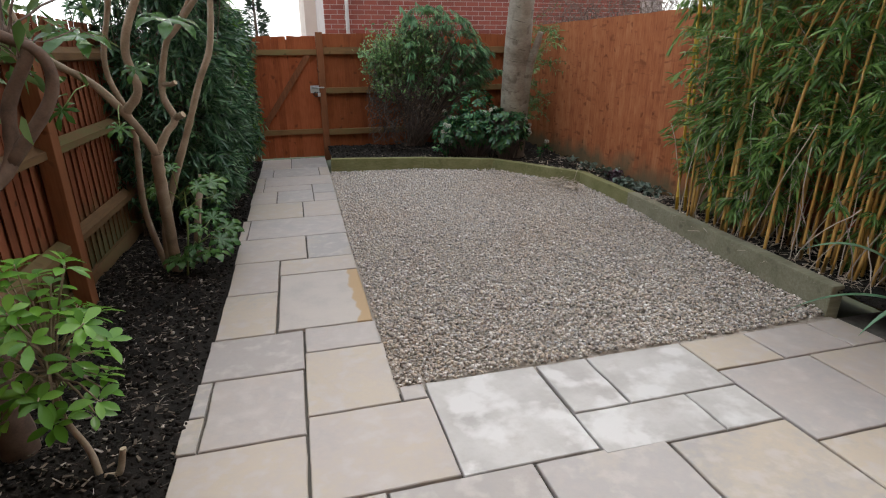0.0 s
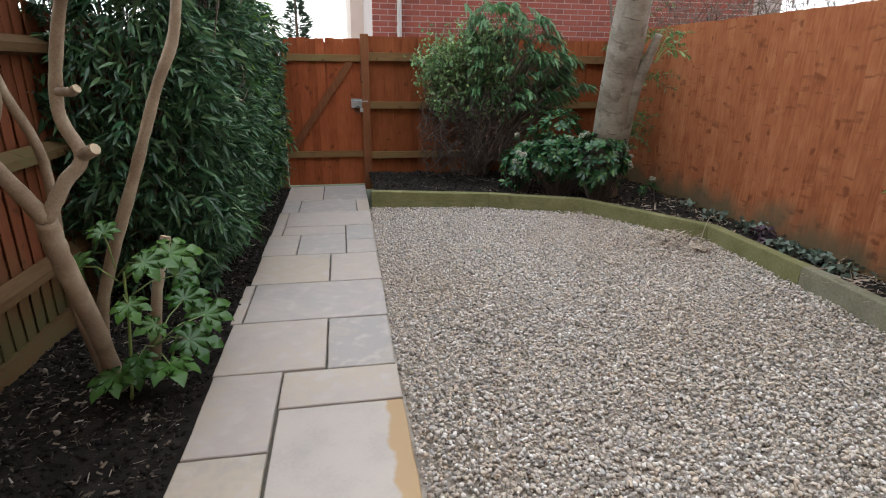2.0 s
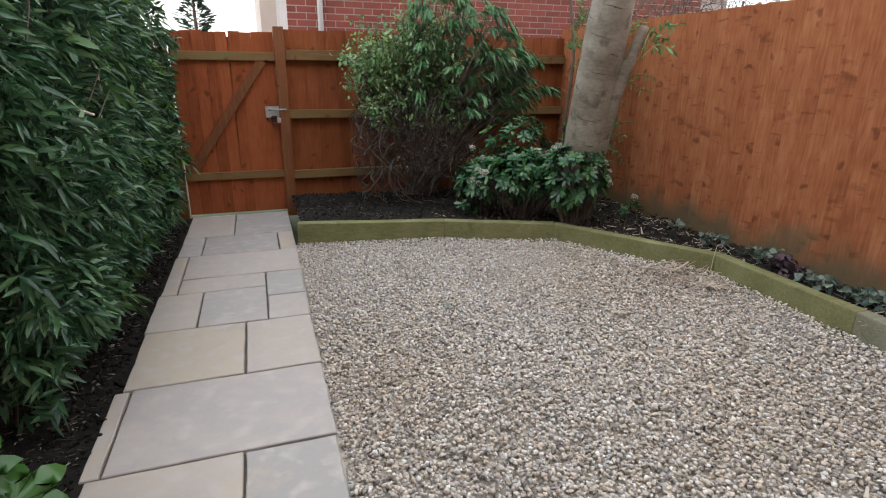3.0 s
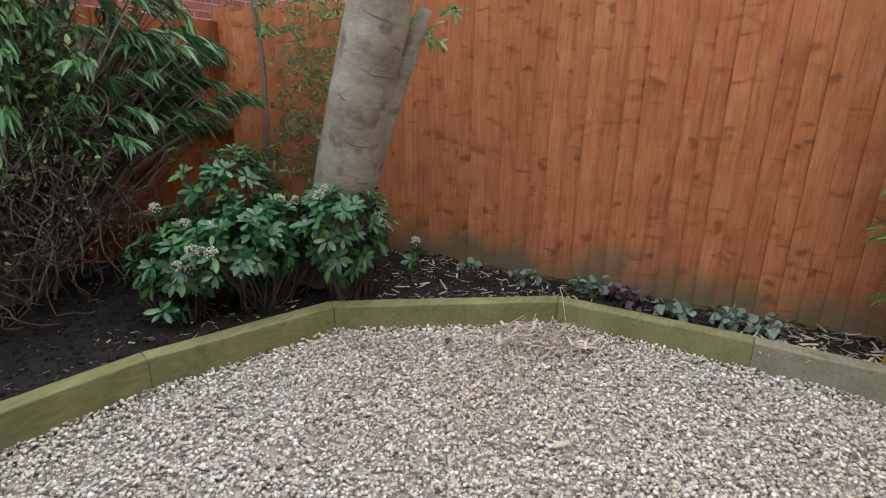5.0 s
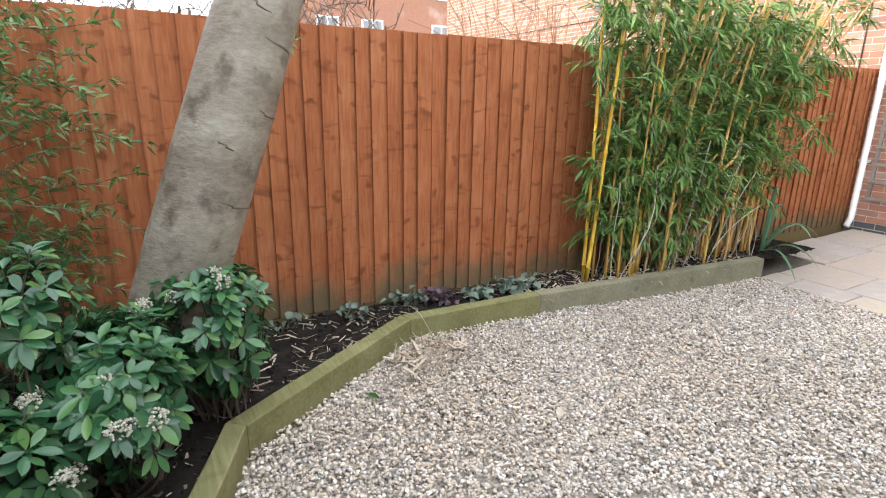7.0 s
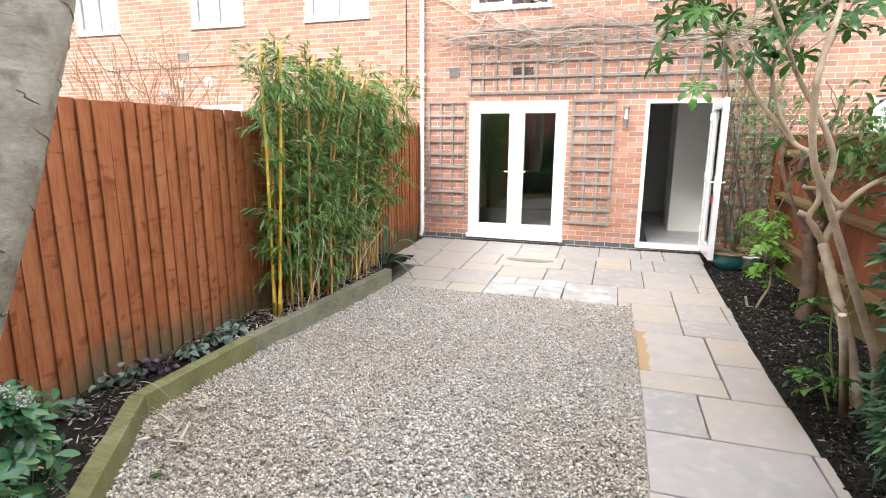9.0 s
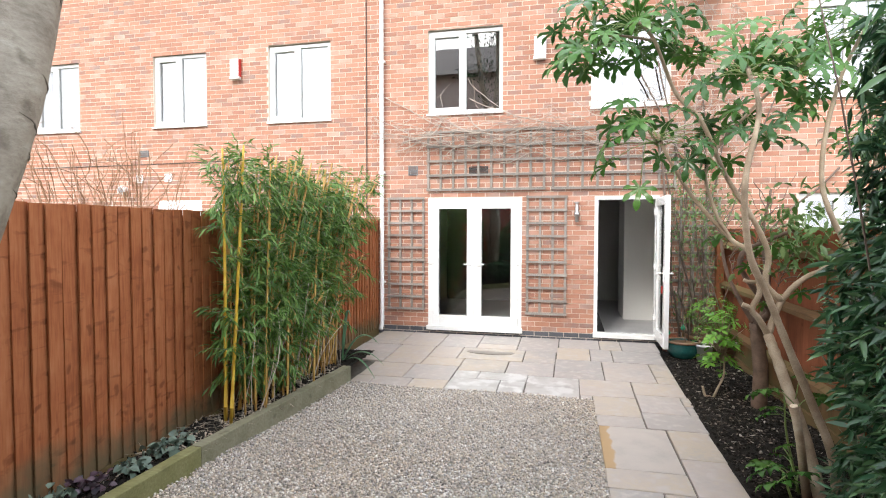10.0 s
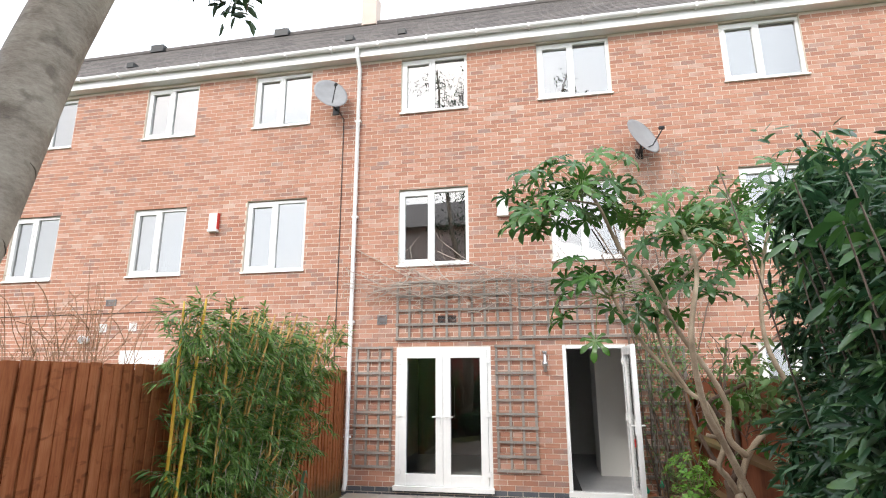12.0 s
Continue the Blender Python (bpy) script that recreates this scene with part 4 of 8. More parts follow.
wall = Acc()
wall_with_holes(wall, WX0, WX1, -0.2, WTOP, HOLES, HOUSE_Y - 0.004, HOUSE_Y - 0.30)
house_wall = put("wall_house", wall, M_MORTAR, label="orange-red brick rear wall of a three-storey terrace", category="wall", kind="structure")
ALL_BRICKS = brick_grid(WX0, WX1, Z0 + 0.075, WTOP, HOLES)
PICK = [r for r in ALL_BRICKS if -0.65 < r[0] < 3.4 and r[2] < 1.75 and r[1] - r[0] > 0.21]
PICK = sorted(PICK, key=lambda r: r[2])[:300]
chosen = set(PICK)
rest = Acc()
brick_faces(rest, [r for r in ALL_BRICKS if r not in chosen], HOUSE_Y, HOUSE_Y - 0.012)
tagged(put("brick_courses", rest, M_BRICK, house_wall), kind="stuff")

# rooms behind the openings
RY = HOUSE_Y - 0.30
inn = Acc().box(-1.7, 3.7, RY - 4.2, RY + 0.28, 0.02, 0.15)
put("floor_inside", inn, M_LAMINATE, label="pale grey laminate floor indoors", category="floor", kind="structure")
inn = Acc().box(-1.7, 3.7, RY - 4.3, RY - 4.2, 0.15, 2.5)
put("wall_back", inn, M_PLASTER, label="white plaster wall indoors", category="wall", kind="structure")
put("wall_side_1", Acc().box(-1.05, -0.95, RY - 4.2, RY - 0.002, 0.15, 2.5), M_PLASTER, label="white plaster hallway wall", category="wall", kind="structure")
put("wall_side_2", Acc().box(0.55, 0.65, RY - 4.2, RY - 0.002, 0.15, 2.5), M_PLASTER, label="white plaster partition wall", category="wall", kind="structure")
put("wall_side_3", Acc().box(3.5, 3.6, RY - 4.2, RY - 0.002, 0.15, 2.5), M_PLASTER, label="white plaster kitchen wall", category="wall", kind="structure")
put("wall_hall_corner", Acc().box(-0.94, -0.38, RY - 2.6, RY - 1.5, 0.15, 2.5), M_PLASTER, label="white boxed-in hallway cupboard wall", category="wall", kind="structure")
put("ceiling", Acc().box(-1.7, 3.7, RY - 4.2, RY, 2.5, 2.6), M_PLASTER, label="white ceiling indoors", category="ceiling", kind="structure")
fl = Acc()
fl.box(WX0, WX1, RY - 5, RY, 2.62, 2.72).box(WX0, WX1, RY - 5, RY, 5.35, 5.45).box(WX0, WX1, RY - 5.2, RY - 5.0, 2.72, 7.6)
fl.box(WX0 - 0.1, WX0, RY - 5, RY, 0, 7.6).box(WX1, WX1 + 0.1, RY - 5, RY, 0, 7.6)
for xw in (3.72, 9.2, -1.8):
    fl.box(xw, xw + 0.1, RY - 5, RY, 2.72, 5.35).box(xw, xw + 0.1, RY - 5, RY, 5.45, 7.6)
put("floor_upper", fl, M_PLASTER, label="plaster floors and party walls of the upper rooms", category="floor", kind="structure")
cup = thing("kitchen_cupboard", (2.6, RY - 3.9, 0.15), "tall dark kitchen cupboard with long steel handles", "cupboard")
under("body", Acc().box(1.9, 3.4, RY - 4.18, RY - 3.6, 0.15, 2.3), M_KITCHEN, cup, bevel=0.004)
for hx in (2.55, 2.62):
    under("handle", Acc().tube([(hx, RY - 3.57, 0.9), (hx, RY - 3.57, 1.6)], 0.008, 6), M_STEEL, cup, "long steel bar handle")
pan = thing("folded_airer", (0.15, RY - 0.2, 0.15), "thin black folded frame leaning inside the doorway", "clothes airer")
pl = Acc()
pl.add([(0.20, RY - 0.02, 0.15), (0.02, RY - 0.06, 0.15), (0.24, RY - 0.02, 0.72), (0.22, RY - 0.06, 0.72),
        (0.20, RY - 0.05, 0.15), (0.02, RY - 0.09, 0.15), (0.24, RY - 0.05, 0.72), (0.22, RY - 0.09, 0.72)],
       [(0, 1, 3, 2), (4, 6, 7, 5), (0, 4, 5, 1), (2, 3, 7, 6), (0, 2, 6, 4), (1, 5, 7, 3)])
under("frame", pl, M_DARK, pan)

# roof, soffit, gutter
roof = thing("terrace_roof", (3, -3, WTOP), "grey tiled terrace roof with white fascia and gutter", "roof", kind="structure")
r = Acc()
EY, EZ, RDY, RDZ = HOUSE_Y + 0.20, 7.77, -4.2, 11.15
sl = math.hypot(EY - RDY, RDZ - EZ)
rows = 18
for k in range(rows):
    t0, t1 = k / rows, (k + 1.08) / rows
    lift = 0.022
    v0 = (EY + (RDY - EY) * t0, EZ + (RDZ - EZ) * t0 + lift)
    v1 = (EY + (RDY - EY) * t1, EZ + (RDZ - EZ) * t1)
    xw = 0.33
    x = WX0 - (xw / 2 if k % 2 else 0)
    while x < WX1:
        b = min(x + xw - 0.006, WX1)
        a0 = max(x, WX0)
        r.add([(a0, v0[0], v0[1]), (b, v0[0], v0[1]), (b, v1[0], v1[1]), (a0, v1[0], v1[1]), (a0, v0[0], v0[1] - 0.025), (b, v0[0], v0[1] - 0.025)],
              [(0, 1, 2, 3), (4, 5, 1, 0), (4, 0, 3), (5, 2, 1)])
        x += xw
tagged(under("roof_tiles", r, M_TILE, roof), kind="stuff")
rb = Acc()
rb.add([(WX0, EY - 0.02, EZ - 0.03), (WX1, EY - 0.02, EZ - 0.03), (WX1, RDY, RDZ - 0.04), (WX0, RDY, RDZ - 0.04), (WX0, -8.5, 7.9), (WX1, -8.5, 7.9)],
       [(0, 3, 2, 1), (3, 4, 5, 2), (0, 4, 3), (1, 2, 5)])
under("roof_deck", rb, M_TILE, roof)
under("ridge", Acc().tube([(WX0, RDY, RDZ + 0.01), (WX1, RDY, RDZ + 0.01)], 0.09, 10), M_TILE, roof)
under("fascia", Acc().box(WX0, WX1, HOUSE_Y + 0.15, HOUSE_Y + 0.172, 7.535, 7.73), M_UPVC, roof, "white fascia board")
under("soffit", Acc().box(WX0, WX1, HOUSE_Y - 0.02, HOUSE_Y + 0.148, 7.535, 7.55), M_UPVC, roof, "white soffit board")
gt = Acc()
prof = [(0.0, 0.0)] + [(0.055 + 0.055 * math.cos(t), -0.0 - 0.06 * math.sin(t)) for t in np.linspace(math.pi, 0, 8)] + [(0.11, 0.008)]
gv, gf = [], []
for xx in (WX0, WX1):
    gv += [(xx, HOUSE_Y + 0.174 + u, 7.735 + w) for u, w in prof]
npf = len(prof)
gf = [(i, i + 1, npf + i + 1, npf + i) for i in range(npf - 1)]
gt.add(gv, gf)
under("gutter", gt, M_UPVC, roof, "white half-round gutter")
for xx in np.arange(WX0 + 0.4, WX1, 0.9):
    under("gutter_bracket", Acc().box(xx - 0.015, xx + 0.015, HOUSE_Y + 0.174, HOUSE_Y + 0.292, 7.665, 7.75), M_UPVC, roof)
for xx, yy in ((4.05, -1.0), (2.97, -1.0), (9.06, -1.0)):
    zz = EZ + (EY - yy) / (EY - RDY) * (RDZ - EZ)
    under("roof_vent", Acc().box(xx - 0.08, xx + 0.08, yy - 0.1, yy + 0.08, zz - 0.02, zz + 0.09), M_DARK, roof)
for xx, hh in ((4.75, 0.8), (7.3, 0.12), (11.2, 0.12)):
    under("chimney" if hh > 0.5 else "ridge_vent", Acc().box(xx - 0.2, xx + 0.2, RDY - 0.2, RDY + 0.2, RDZ - 0.1, RDZ + hh), M_RENDER if hh > 0.5 else M_DARK, roof)

pipe = thing("downpipe", (3.60, HOUSE_Y, 0.12), "white plastic downpipe on the brick wall", "downpipe")
under("pipe", Acc().tube([(3.60, HOUSE_Y + 0.23, 7.70), (3.60, HOUSE_Y + 0.23, 7.56), (3.60, HOUSE_Y + 0.06, 7.36), (3.60, HOUSE_Y + 0.06, 0.24), (3.60, HOUSE_Y + 0.13, 0.14)], 0.036, 12), M_UPVC, pipe, smooth=True)
for z in (0.9, 2.7, 4.5, 6.3):
    under("clip", Acc().box(3.548, 3.652, HOUSE_Y + 0.0, HOUSE_Y + 0.07, z, z + 0.035), M_UPVC, pipe)


# windows
def ring(acc, x0, x1, z0, z1, w, yb, yf):
    acc.box(x0, x1, yb, yf, z0, z0 + w).box(x0, x1, yb, yf, z1 - w, z1).box(x0, x0 + w, yb, yf, z0 + w, z1 - w).box(x1 - w, x1, yb, yf, z0 + w, z1 - w)
    return acc


def window(k, x0, x1, z0, z1, left_sash=False):
    yf, yb = HOUSE_Y - 0.045, HOUSE_Y - 0.115
    w = thing("window_%d" % k, ((x0 + x1) / 2, HOUSE_Y, z0), "white plastic two-light window set in brick", "window", kind="structure")
    under("window_frame", ring(Acc(), x0, x1, z0 + 0.02, z1 - 0.015, 0.055, yb, yf), M_UPVC, w, bevel=0.004)
    mid = (x0 + x1) / 2 + 0.02
    under("mullion", Acc().box(mid - 0.032, mid + 0.032, yb, yf, z0 + 0.075, z1 - 0.07), M_UPVC, w, bevel=0.004)
    s0, s1 = (mid + 0.032, x1 - 0.055)
    under("sash", ring(Acc(), s0, s1, z0 + 0.075, z1 - 0.07, 0.045, yb + 0.01, yf + 0.012), M_UPVC, w, bevel=0.004)
    g1 = under("pane", Acc().box(s0 + 0.045, s1 - 0.045, yb + 0.03, yb + 0.036, z0 + 0.12, z1 - 0.115), M_GLASS, w)
    g2 = under("pane", Acc().box(x0 + 0.055, mid - 0.032, yb + 0.03, yb + 0.036, z0 + 0.075, z1 - 0.07), M_GLASS, w)
    for o in (g1, g2):
        o.visible_shadow = False
    under("window_sill", Acc().box(x0 - 0.02, x1 + 0.02, yb, HOUSE_Y + 0.035, z0 - 0.012, z0 + 0.02), M_UPVC, w, bevel=0.003)
    under("reveal_board", Acc().box(x0, x1, yb - 0.18, yb, z0, z0 + 0.02), M_UPVC, w)
    return w


for k, (x0, x1, z0, z1) in enumerate(WINDOWS):
    window(k + 1, x0, x1, z0, z1)
window(13, *OPEN_NW)


def blind(x0, x1, z0, z1):
    b = thing("slatted_blind", ((x0 + x1) / 2, HOUSE_Y - 0.2, z0), "tan slatted blind half drawn behind a window", "blind", "blinds in the windows")
    z = z0
    while z < z1:
        under("slat", Acc().box(x0, x1, HOUSE_Y - 0.215, HOUSE_Y - 0.195, z, z + 0.026), M_BLIND, b)
        z += 0.034
    return b


blind(4.60, 5.10, 3.72, 4.85)
blind(6.98, 7.44, 3.72, 4.85)


def curtain(x0, x1, z0, z1, label):
    a = Acc()
    n = 40
    v = []
    for k in range(n + 1):
        x = x0 + (x1 - x0) * k / n
        y = HOUSE_Y - 0.165 + 0.012 * math.sin(k * 1.3)
        v += [(x, y, z0), (x, y, z1), (x, y - 0.006, z0), (x, y - 0.006, z1)]
    f = []
    for k in range(n):
        b = 4 * k
        f += [(b, b + 4, b + 5, b + 1), (b + 2, b + 3, b + 7, b + 6)]
    a.add(v, f)
    put("curtain", a, M_CURTAIN_SKY, label=label, category="curtain", smooth=True)


curtain(9.75, 10.7, 3.66, 4.9, "pale drawn curtains behind an upstairs window")
# no blinds here: white sheets added so the panes look sky-bright
curtain(4.62, 5.66, 6.4, 7.44, "white sheet added behind a top-floor window to imitate sky reflection")
curtain(6.98, 8.02, 6.4, 7.44, "white sheet added behind a top-floor window to imitate sky reflection")
curtain(9.78, 10.75, 6.38, 7.42, "white sheet added behind a top-floor window to imitate sky reflection")
curtain(-3.72, -2.63, 6.44, 7.38, "white sheet added behind a top-floor window to imitate sky reflection")
curtain(-0.78, -0.2, 6.44, 7.42, "white sheet added behind a top-floor window to imitate sky reflection")
curtain(-0.78, 0.25, 3.64, 4.87, "white sheet added behind an upstairs window to imitate sky reflection")

# French doors
fd = thing("door_1", ((OPEN_FD[0] + OPEN_FD[1]) / 2, HOUSE_Y, OPEN_FD[2]), "closed white plastic French doors with tall glass panes", "French doors", kind="structure")
x0, x1, z0, z1 = OPEN_FD
yb, yf = HOUSE_Y - 0.075, HOUSE_Y - 0.004
fr = Acc().box(x0, x0 + 0.055, yb, yf, z0, z1).box(x1 - 0.055, x1, yb, yf, z0, z1).box(x0 + 0.055, x1 - 0.055, yb, yf, z1 - 0.055, z1)
under("door_frame", fr, M_UPVC, fd, bevel=0.004)
under("threshold", Acc().box(x0 - 0.02, x1 + 0.02, yb, HOUSE_Y + 0.06, z0 - 0.015, z0 + 0.055), M_UPVC, fd, bevel=0.006)
mid = (x0 + x1) / 2
for s, (a, b) in enumerate(((x0 + 0.057, mid - 0.002), (mid + 0.002, x1 - 0.057))):
    c, d = z0 + 0.057, z1 - 0.057
    leaf = under("door_leaf", Acc().box(a, a + 0.115, yb + 0.01, yf + 0.012, c, d).box(b - 0.115, b, yb + 0.01, yf + 0.012, c, d)
                 .box(a + 0.115, b - 0.115, yb + 0.01, yf + 0.012, c, c + 0.165).box(a + 0.115, b - 0.115, yb + 0.01, yf + 0.012, d - 0.115, d), M_UPVC, fd, bevel=0.005)
    pn = put("pane", Acc().box(a + 0.115, b - 0.115, yb + 0.03, yb + 0.037, c + 0.165, d - 0.115), M_DOORGLASS, leaf)
    pn.visible_shadow = False
    hx = b - 0.05 if s == 0 else a + 0.05
    sg = -1 if s == 0 else 1
    put("handle", Acc().box(hx - 0.016, hx + 0.016, yf + 0.012, yf + 0.024, 1.10, 1.28).tube([(hx, yf + 0.02, 1.23), (hx, yf + 0.055, 1.23), (hx + sg * 0.11, yf + 0.06, 1.23)], 0.011, 8), M_UPVC, leaf, "white lever handle")
    for hz in (c + 0.15, (c + d) / 2, d - 0.2):
        ex = a if s == 0 else b
        put("hinge", Acc().box(ex - 0.035, ex + 0.035, yf + 0.013, yf + 0.03, hz, hz + 0.07), M_UPVC, leaf)

# single door, open
sd = thing("door_2", (-0.24, HOUSE_Y, OPEN_SD[2]), "white plastic back door standing open to a hallway", "door", kind="structure")
x0, x1, z0, z1 = OPEN_SD
fr = Acc().box(x0, x0 + 0.055, yb, yf, z0, z1).box(x1 - 0.055, x1, yb, yf, z0, z1).box(x0 + 0.055, x1 - 0.055, yb, yf, z1 - 0.05, z1)
under("door_frame", fr, M_UPVC, sd, bevel=0.004)
under("threshold", Acc().box(x0 - 0.01, x1 + 0.01, yb, HOUSE_Y + 0.05, z0 - 0.015, z0 + 0.06), M_UPVC, sd, bevel=0.006)
hx0 = x0 + 0.02
leaf = under("door_leaf", Acc().box(hx0 - 0.035, hx0 + 0.03, yf + 0.03, yf + 0.14, z0 + 0.02, z1 - 0.04).box(hx0 - 0.035, hx0 + 0.03, yf + 0.70, yf + 0.82, z0 + 0.02, z1 - 0.04)
             .box(hx0 - 0.035, hx0 + 0.03, yf + 0.14, yf + 0.70, z0 + 0.02, z0 + 0.18).box(hx0 - 0.035, hx0 + 0.03, yf + 0.14, yf + 0.70, z1 - 0.16, z1 - 0.04), M_UPVC, sd, "open white door leaf", bevel=0.004)
pn = put("pane", Acc().box(hx0 - 0.006, hx0 + 0.001, yf + 0.14, yf + 0.70, z0 + 0.18, z1 - 0.16), M_DOORGLASS, leaf)
pn.visible_shadow = False
put("handle", Acc().box(hx0 + 0.03, hx0 + 0.042, yf + 0.74, yf + 0.775, 1.08, 1.28).tube([(hx0 + 0.035, yf + 0.755, 1.2), (hx0 + 0.08, yf + 0.755, 1.2), (hx0 + 0.085, yf + 0.65, 1.2)], 0.011, 8)
    .tube([(hx0 - 0.035, yf + 0.755, 1.2), (hx0 - 0.085, yf + 0.755, 1.2), (hx0 - 0.09, yf + 0.65, 1.2)], 0.011, 8), M_UPVC, leaf, "white lever handle")
put("key_fob", Acc().box(hx0 + 0.045, hx0 + 0.06, yf + 0.74, yf + 0.77, 0.93, 1.03), M_RED, leaf, "red key fob hanging from the lock")
for hz in (0.45, 1.2, 2.0):
    put("hinge", Acc().box(x0 + 0.0, x0 + 0.075, yf + 0.001, yf + 0.029, hz, hz + 0.09), M_UPVC, leaf)
nd = thing("door_3", (7.5, HOUSE_Y, 0.17), "white plastic back door of the next house", "door", kind="structure")
x0, x1, z0, z1 = OPEN_ND
under("door_frame", ring(Acc(), x0, x1, z0, z1, 0.07, yb, yf), M_UPVC, nd, bevel=0.004)
under("door_leaf", Acc().box(x0 + 0.072, x1 - 0.072, yb + 0.01, yf, z0 + 0.072, z1 - 0.072), M_UPVC, nd)


# wall fittings
def trellis(x0, x1, z0, z1, nx, nz, label):
    t = thing("trellis_panel", ((x0 + x1) / 2, HOUSE_Y, z0), label, "trellis", "trellis panels on the house")
    for k in range(nx):
        x = x0 + 0.02 + (x1 - x0 - 0.04) * k / (nx - 1)
        under("upright", Acc().box(x - 0.018, x + 0.018, HOUSE_Y + 0.012, HOUSE_Y + 0.028, z0, z1 + RNG.uniform(-0.01, 0.01)), M_TRELLIS, t)
    for k in range(nz):
        z = z0 + 0.02 + (z1 - z0 - 0.04) * k / (nz - 1)
        under("slat", Acc().box(x0 - 0.008, x1 + 0.008, HOUSE_Y + 0.0285, HOUSE_Y + 0.045, z - 0.018, z + 0.018), M_TRELLIS, t)
    for px, pz in ((x0 + 0.03, z0 + 0.1), (x1 - 0.03, z1 - 0.1)):
        under("spacer", Acc().box(px - 0.01, px + 0.01, HOUSE_Y - 0.006, HOUSE_Y + 0.0125, pz - 0.01, pz + 0.01), M_TRELLIS, t)


trellis(2.885, 3.51, 0.47, 2.31, 4, 10, "tall weathered wooden trellis beside the French doors")
trellis(0.63, 1.245, 0.46, 2.31, 4, 10, "tall weathered wooden trellis between the two doors")
trellis(0.96, 2.84, 2.40, 3.36, 10, 5, "wide weathered trellis above the French doors")
trellis(-0.92, 0.86, 2.40, 3.34, 9, 5, "wide weathered trellis above the open door")
trellis(-1.52, -0.80, 0.44, 2.26, 5, 10, "weathered trellis behind bare climber stems")

lamp = thing("wall_light", (0.485, HOUSE_Y, 1.92), "slim steel and glass outdoor wall light", "wall light")
under("back_plate", Acc().box(0.445, 0.525, HOUSE_Y, HOUSE_Y + 0.02, 1.98, 2.06), M_STEEL, lamp, bevel=0.004)
under("body", Acc().tube([(0.485, HOUSE_Y + 0.06, 1.90), (0.485, HOUSE_Y + 0.06, 2.19)], 0.027, 14), M_STEEL, lamp, smooth=True)
under("collar", Acc().tube([(0.485, HOUSE_Y + 0.06, 1.99), (0.485, HOUSE_Y + 0.06, 2.05)], 0.042, 14), M_STEEL, lamp, smooth=True)
under("cap", Acc().tube([(0.485, HOUSE_Y + 0.06, 2.185), (0.485, HOUSE_Y + 0.06, 2.205)], 0.040, 14), M_STEEL, lamp)


def wall_box(x, z, w, h, dark, label, name="wall_vent"):
    v = thing(name, (x, HOUSE_Y, z), label, "vent", "vents on the terrace wall")
    under("frame", ring(Acc(), x - w / 2, x + w / 2, z - h / 2, z + h / 2, 0.012, HOUSE_Y - 0.005, HOUSE_Y + 0.014), dark, v)
    k = 0
    zz = z - h / 2 + 0.016
    while zz < z + h / 2 - 0.02:
        under("louvre", Acc().box(x - w / 2 + 0.012, x + w / 2 - 0.012, HOUSE_Y - 0.004, HOUSE_Y + 0.009, zz, zz + 0.012), dark, v)
        zz += 0.02


wall_box(3.08, 2.74, 0.16, 0.15, M_VENT, "square grey louvred vent in the brickwork")
wall_box(2.0, 2.71, 0.30, 0.15, M_DARK, "dark airbrick behind the trellis")
wall_box(8.26, 3.17, 0.21, 0.12, M_VENT, "grey airbrick in the next house")
wall_box(8.36, 2.71, 0.15, 0.15, M_UPVC, "small white louvred vent on the next house")
wall_box(7.74, 2.72, 0.15, 0.15, M_UPVC, "small white louvred vent on the next house")
fl = thing("flue_terminal", (8.68, HOUSE_Y, 2.5), "round white boiler flue on the wall", "flue")
under("outer_ring", Acc().tube([(8.68, HOUSE_Y, 2.5), (8.68, HOUSE_Y + 0.12, 2.5)], 0.075, 16), M_UPVC, fl, smooth=False)
under("mouth", Acc().tube([(8.68, HOUSE_Y + 0.118, 2.5), (8.68, HOUSE_Y + 0.135, 2.5)], 0.055, 16), M_GREY, fl)


def alarm(x, z, label, stripe):
    v = thing("alarm_box", (x, HOUSE_Y, z), label, "alarm box", "alarm boxes on the terrace")
    under("case", Acc().box(x - 0.085, x + 0.085, HOUSE_Y, HOUSE_Y + 0.075, z - 0.15, z + 0.15), M_UPVC, v, bevel=0.012)
    under("side_lens", Acc().box(x - 0.098, x - 0.0855, HOUSE_Y, HOUSE_Y + 0.074, z - 0.15, z + 0.15), stripe, v, "coloured side lens", bevel=0.004)
    under("base", Acc().box(x - 0.095, x + 0.095, HOUSE_Y, HOUSE_Y + 0.085, z - 0.20, z - 0.151), M_UPVC, v, bevel=0.008)


alarm(6.31, 4.60, "white alarm box with a red side on brick", M_RED)
alarm(1.06, 4.58, "white alarm box on brick above the trellis", M_UPVC)


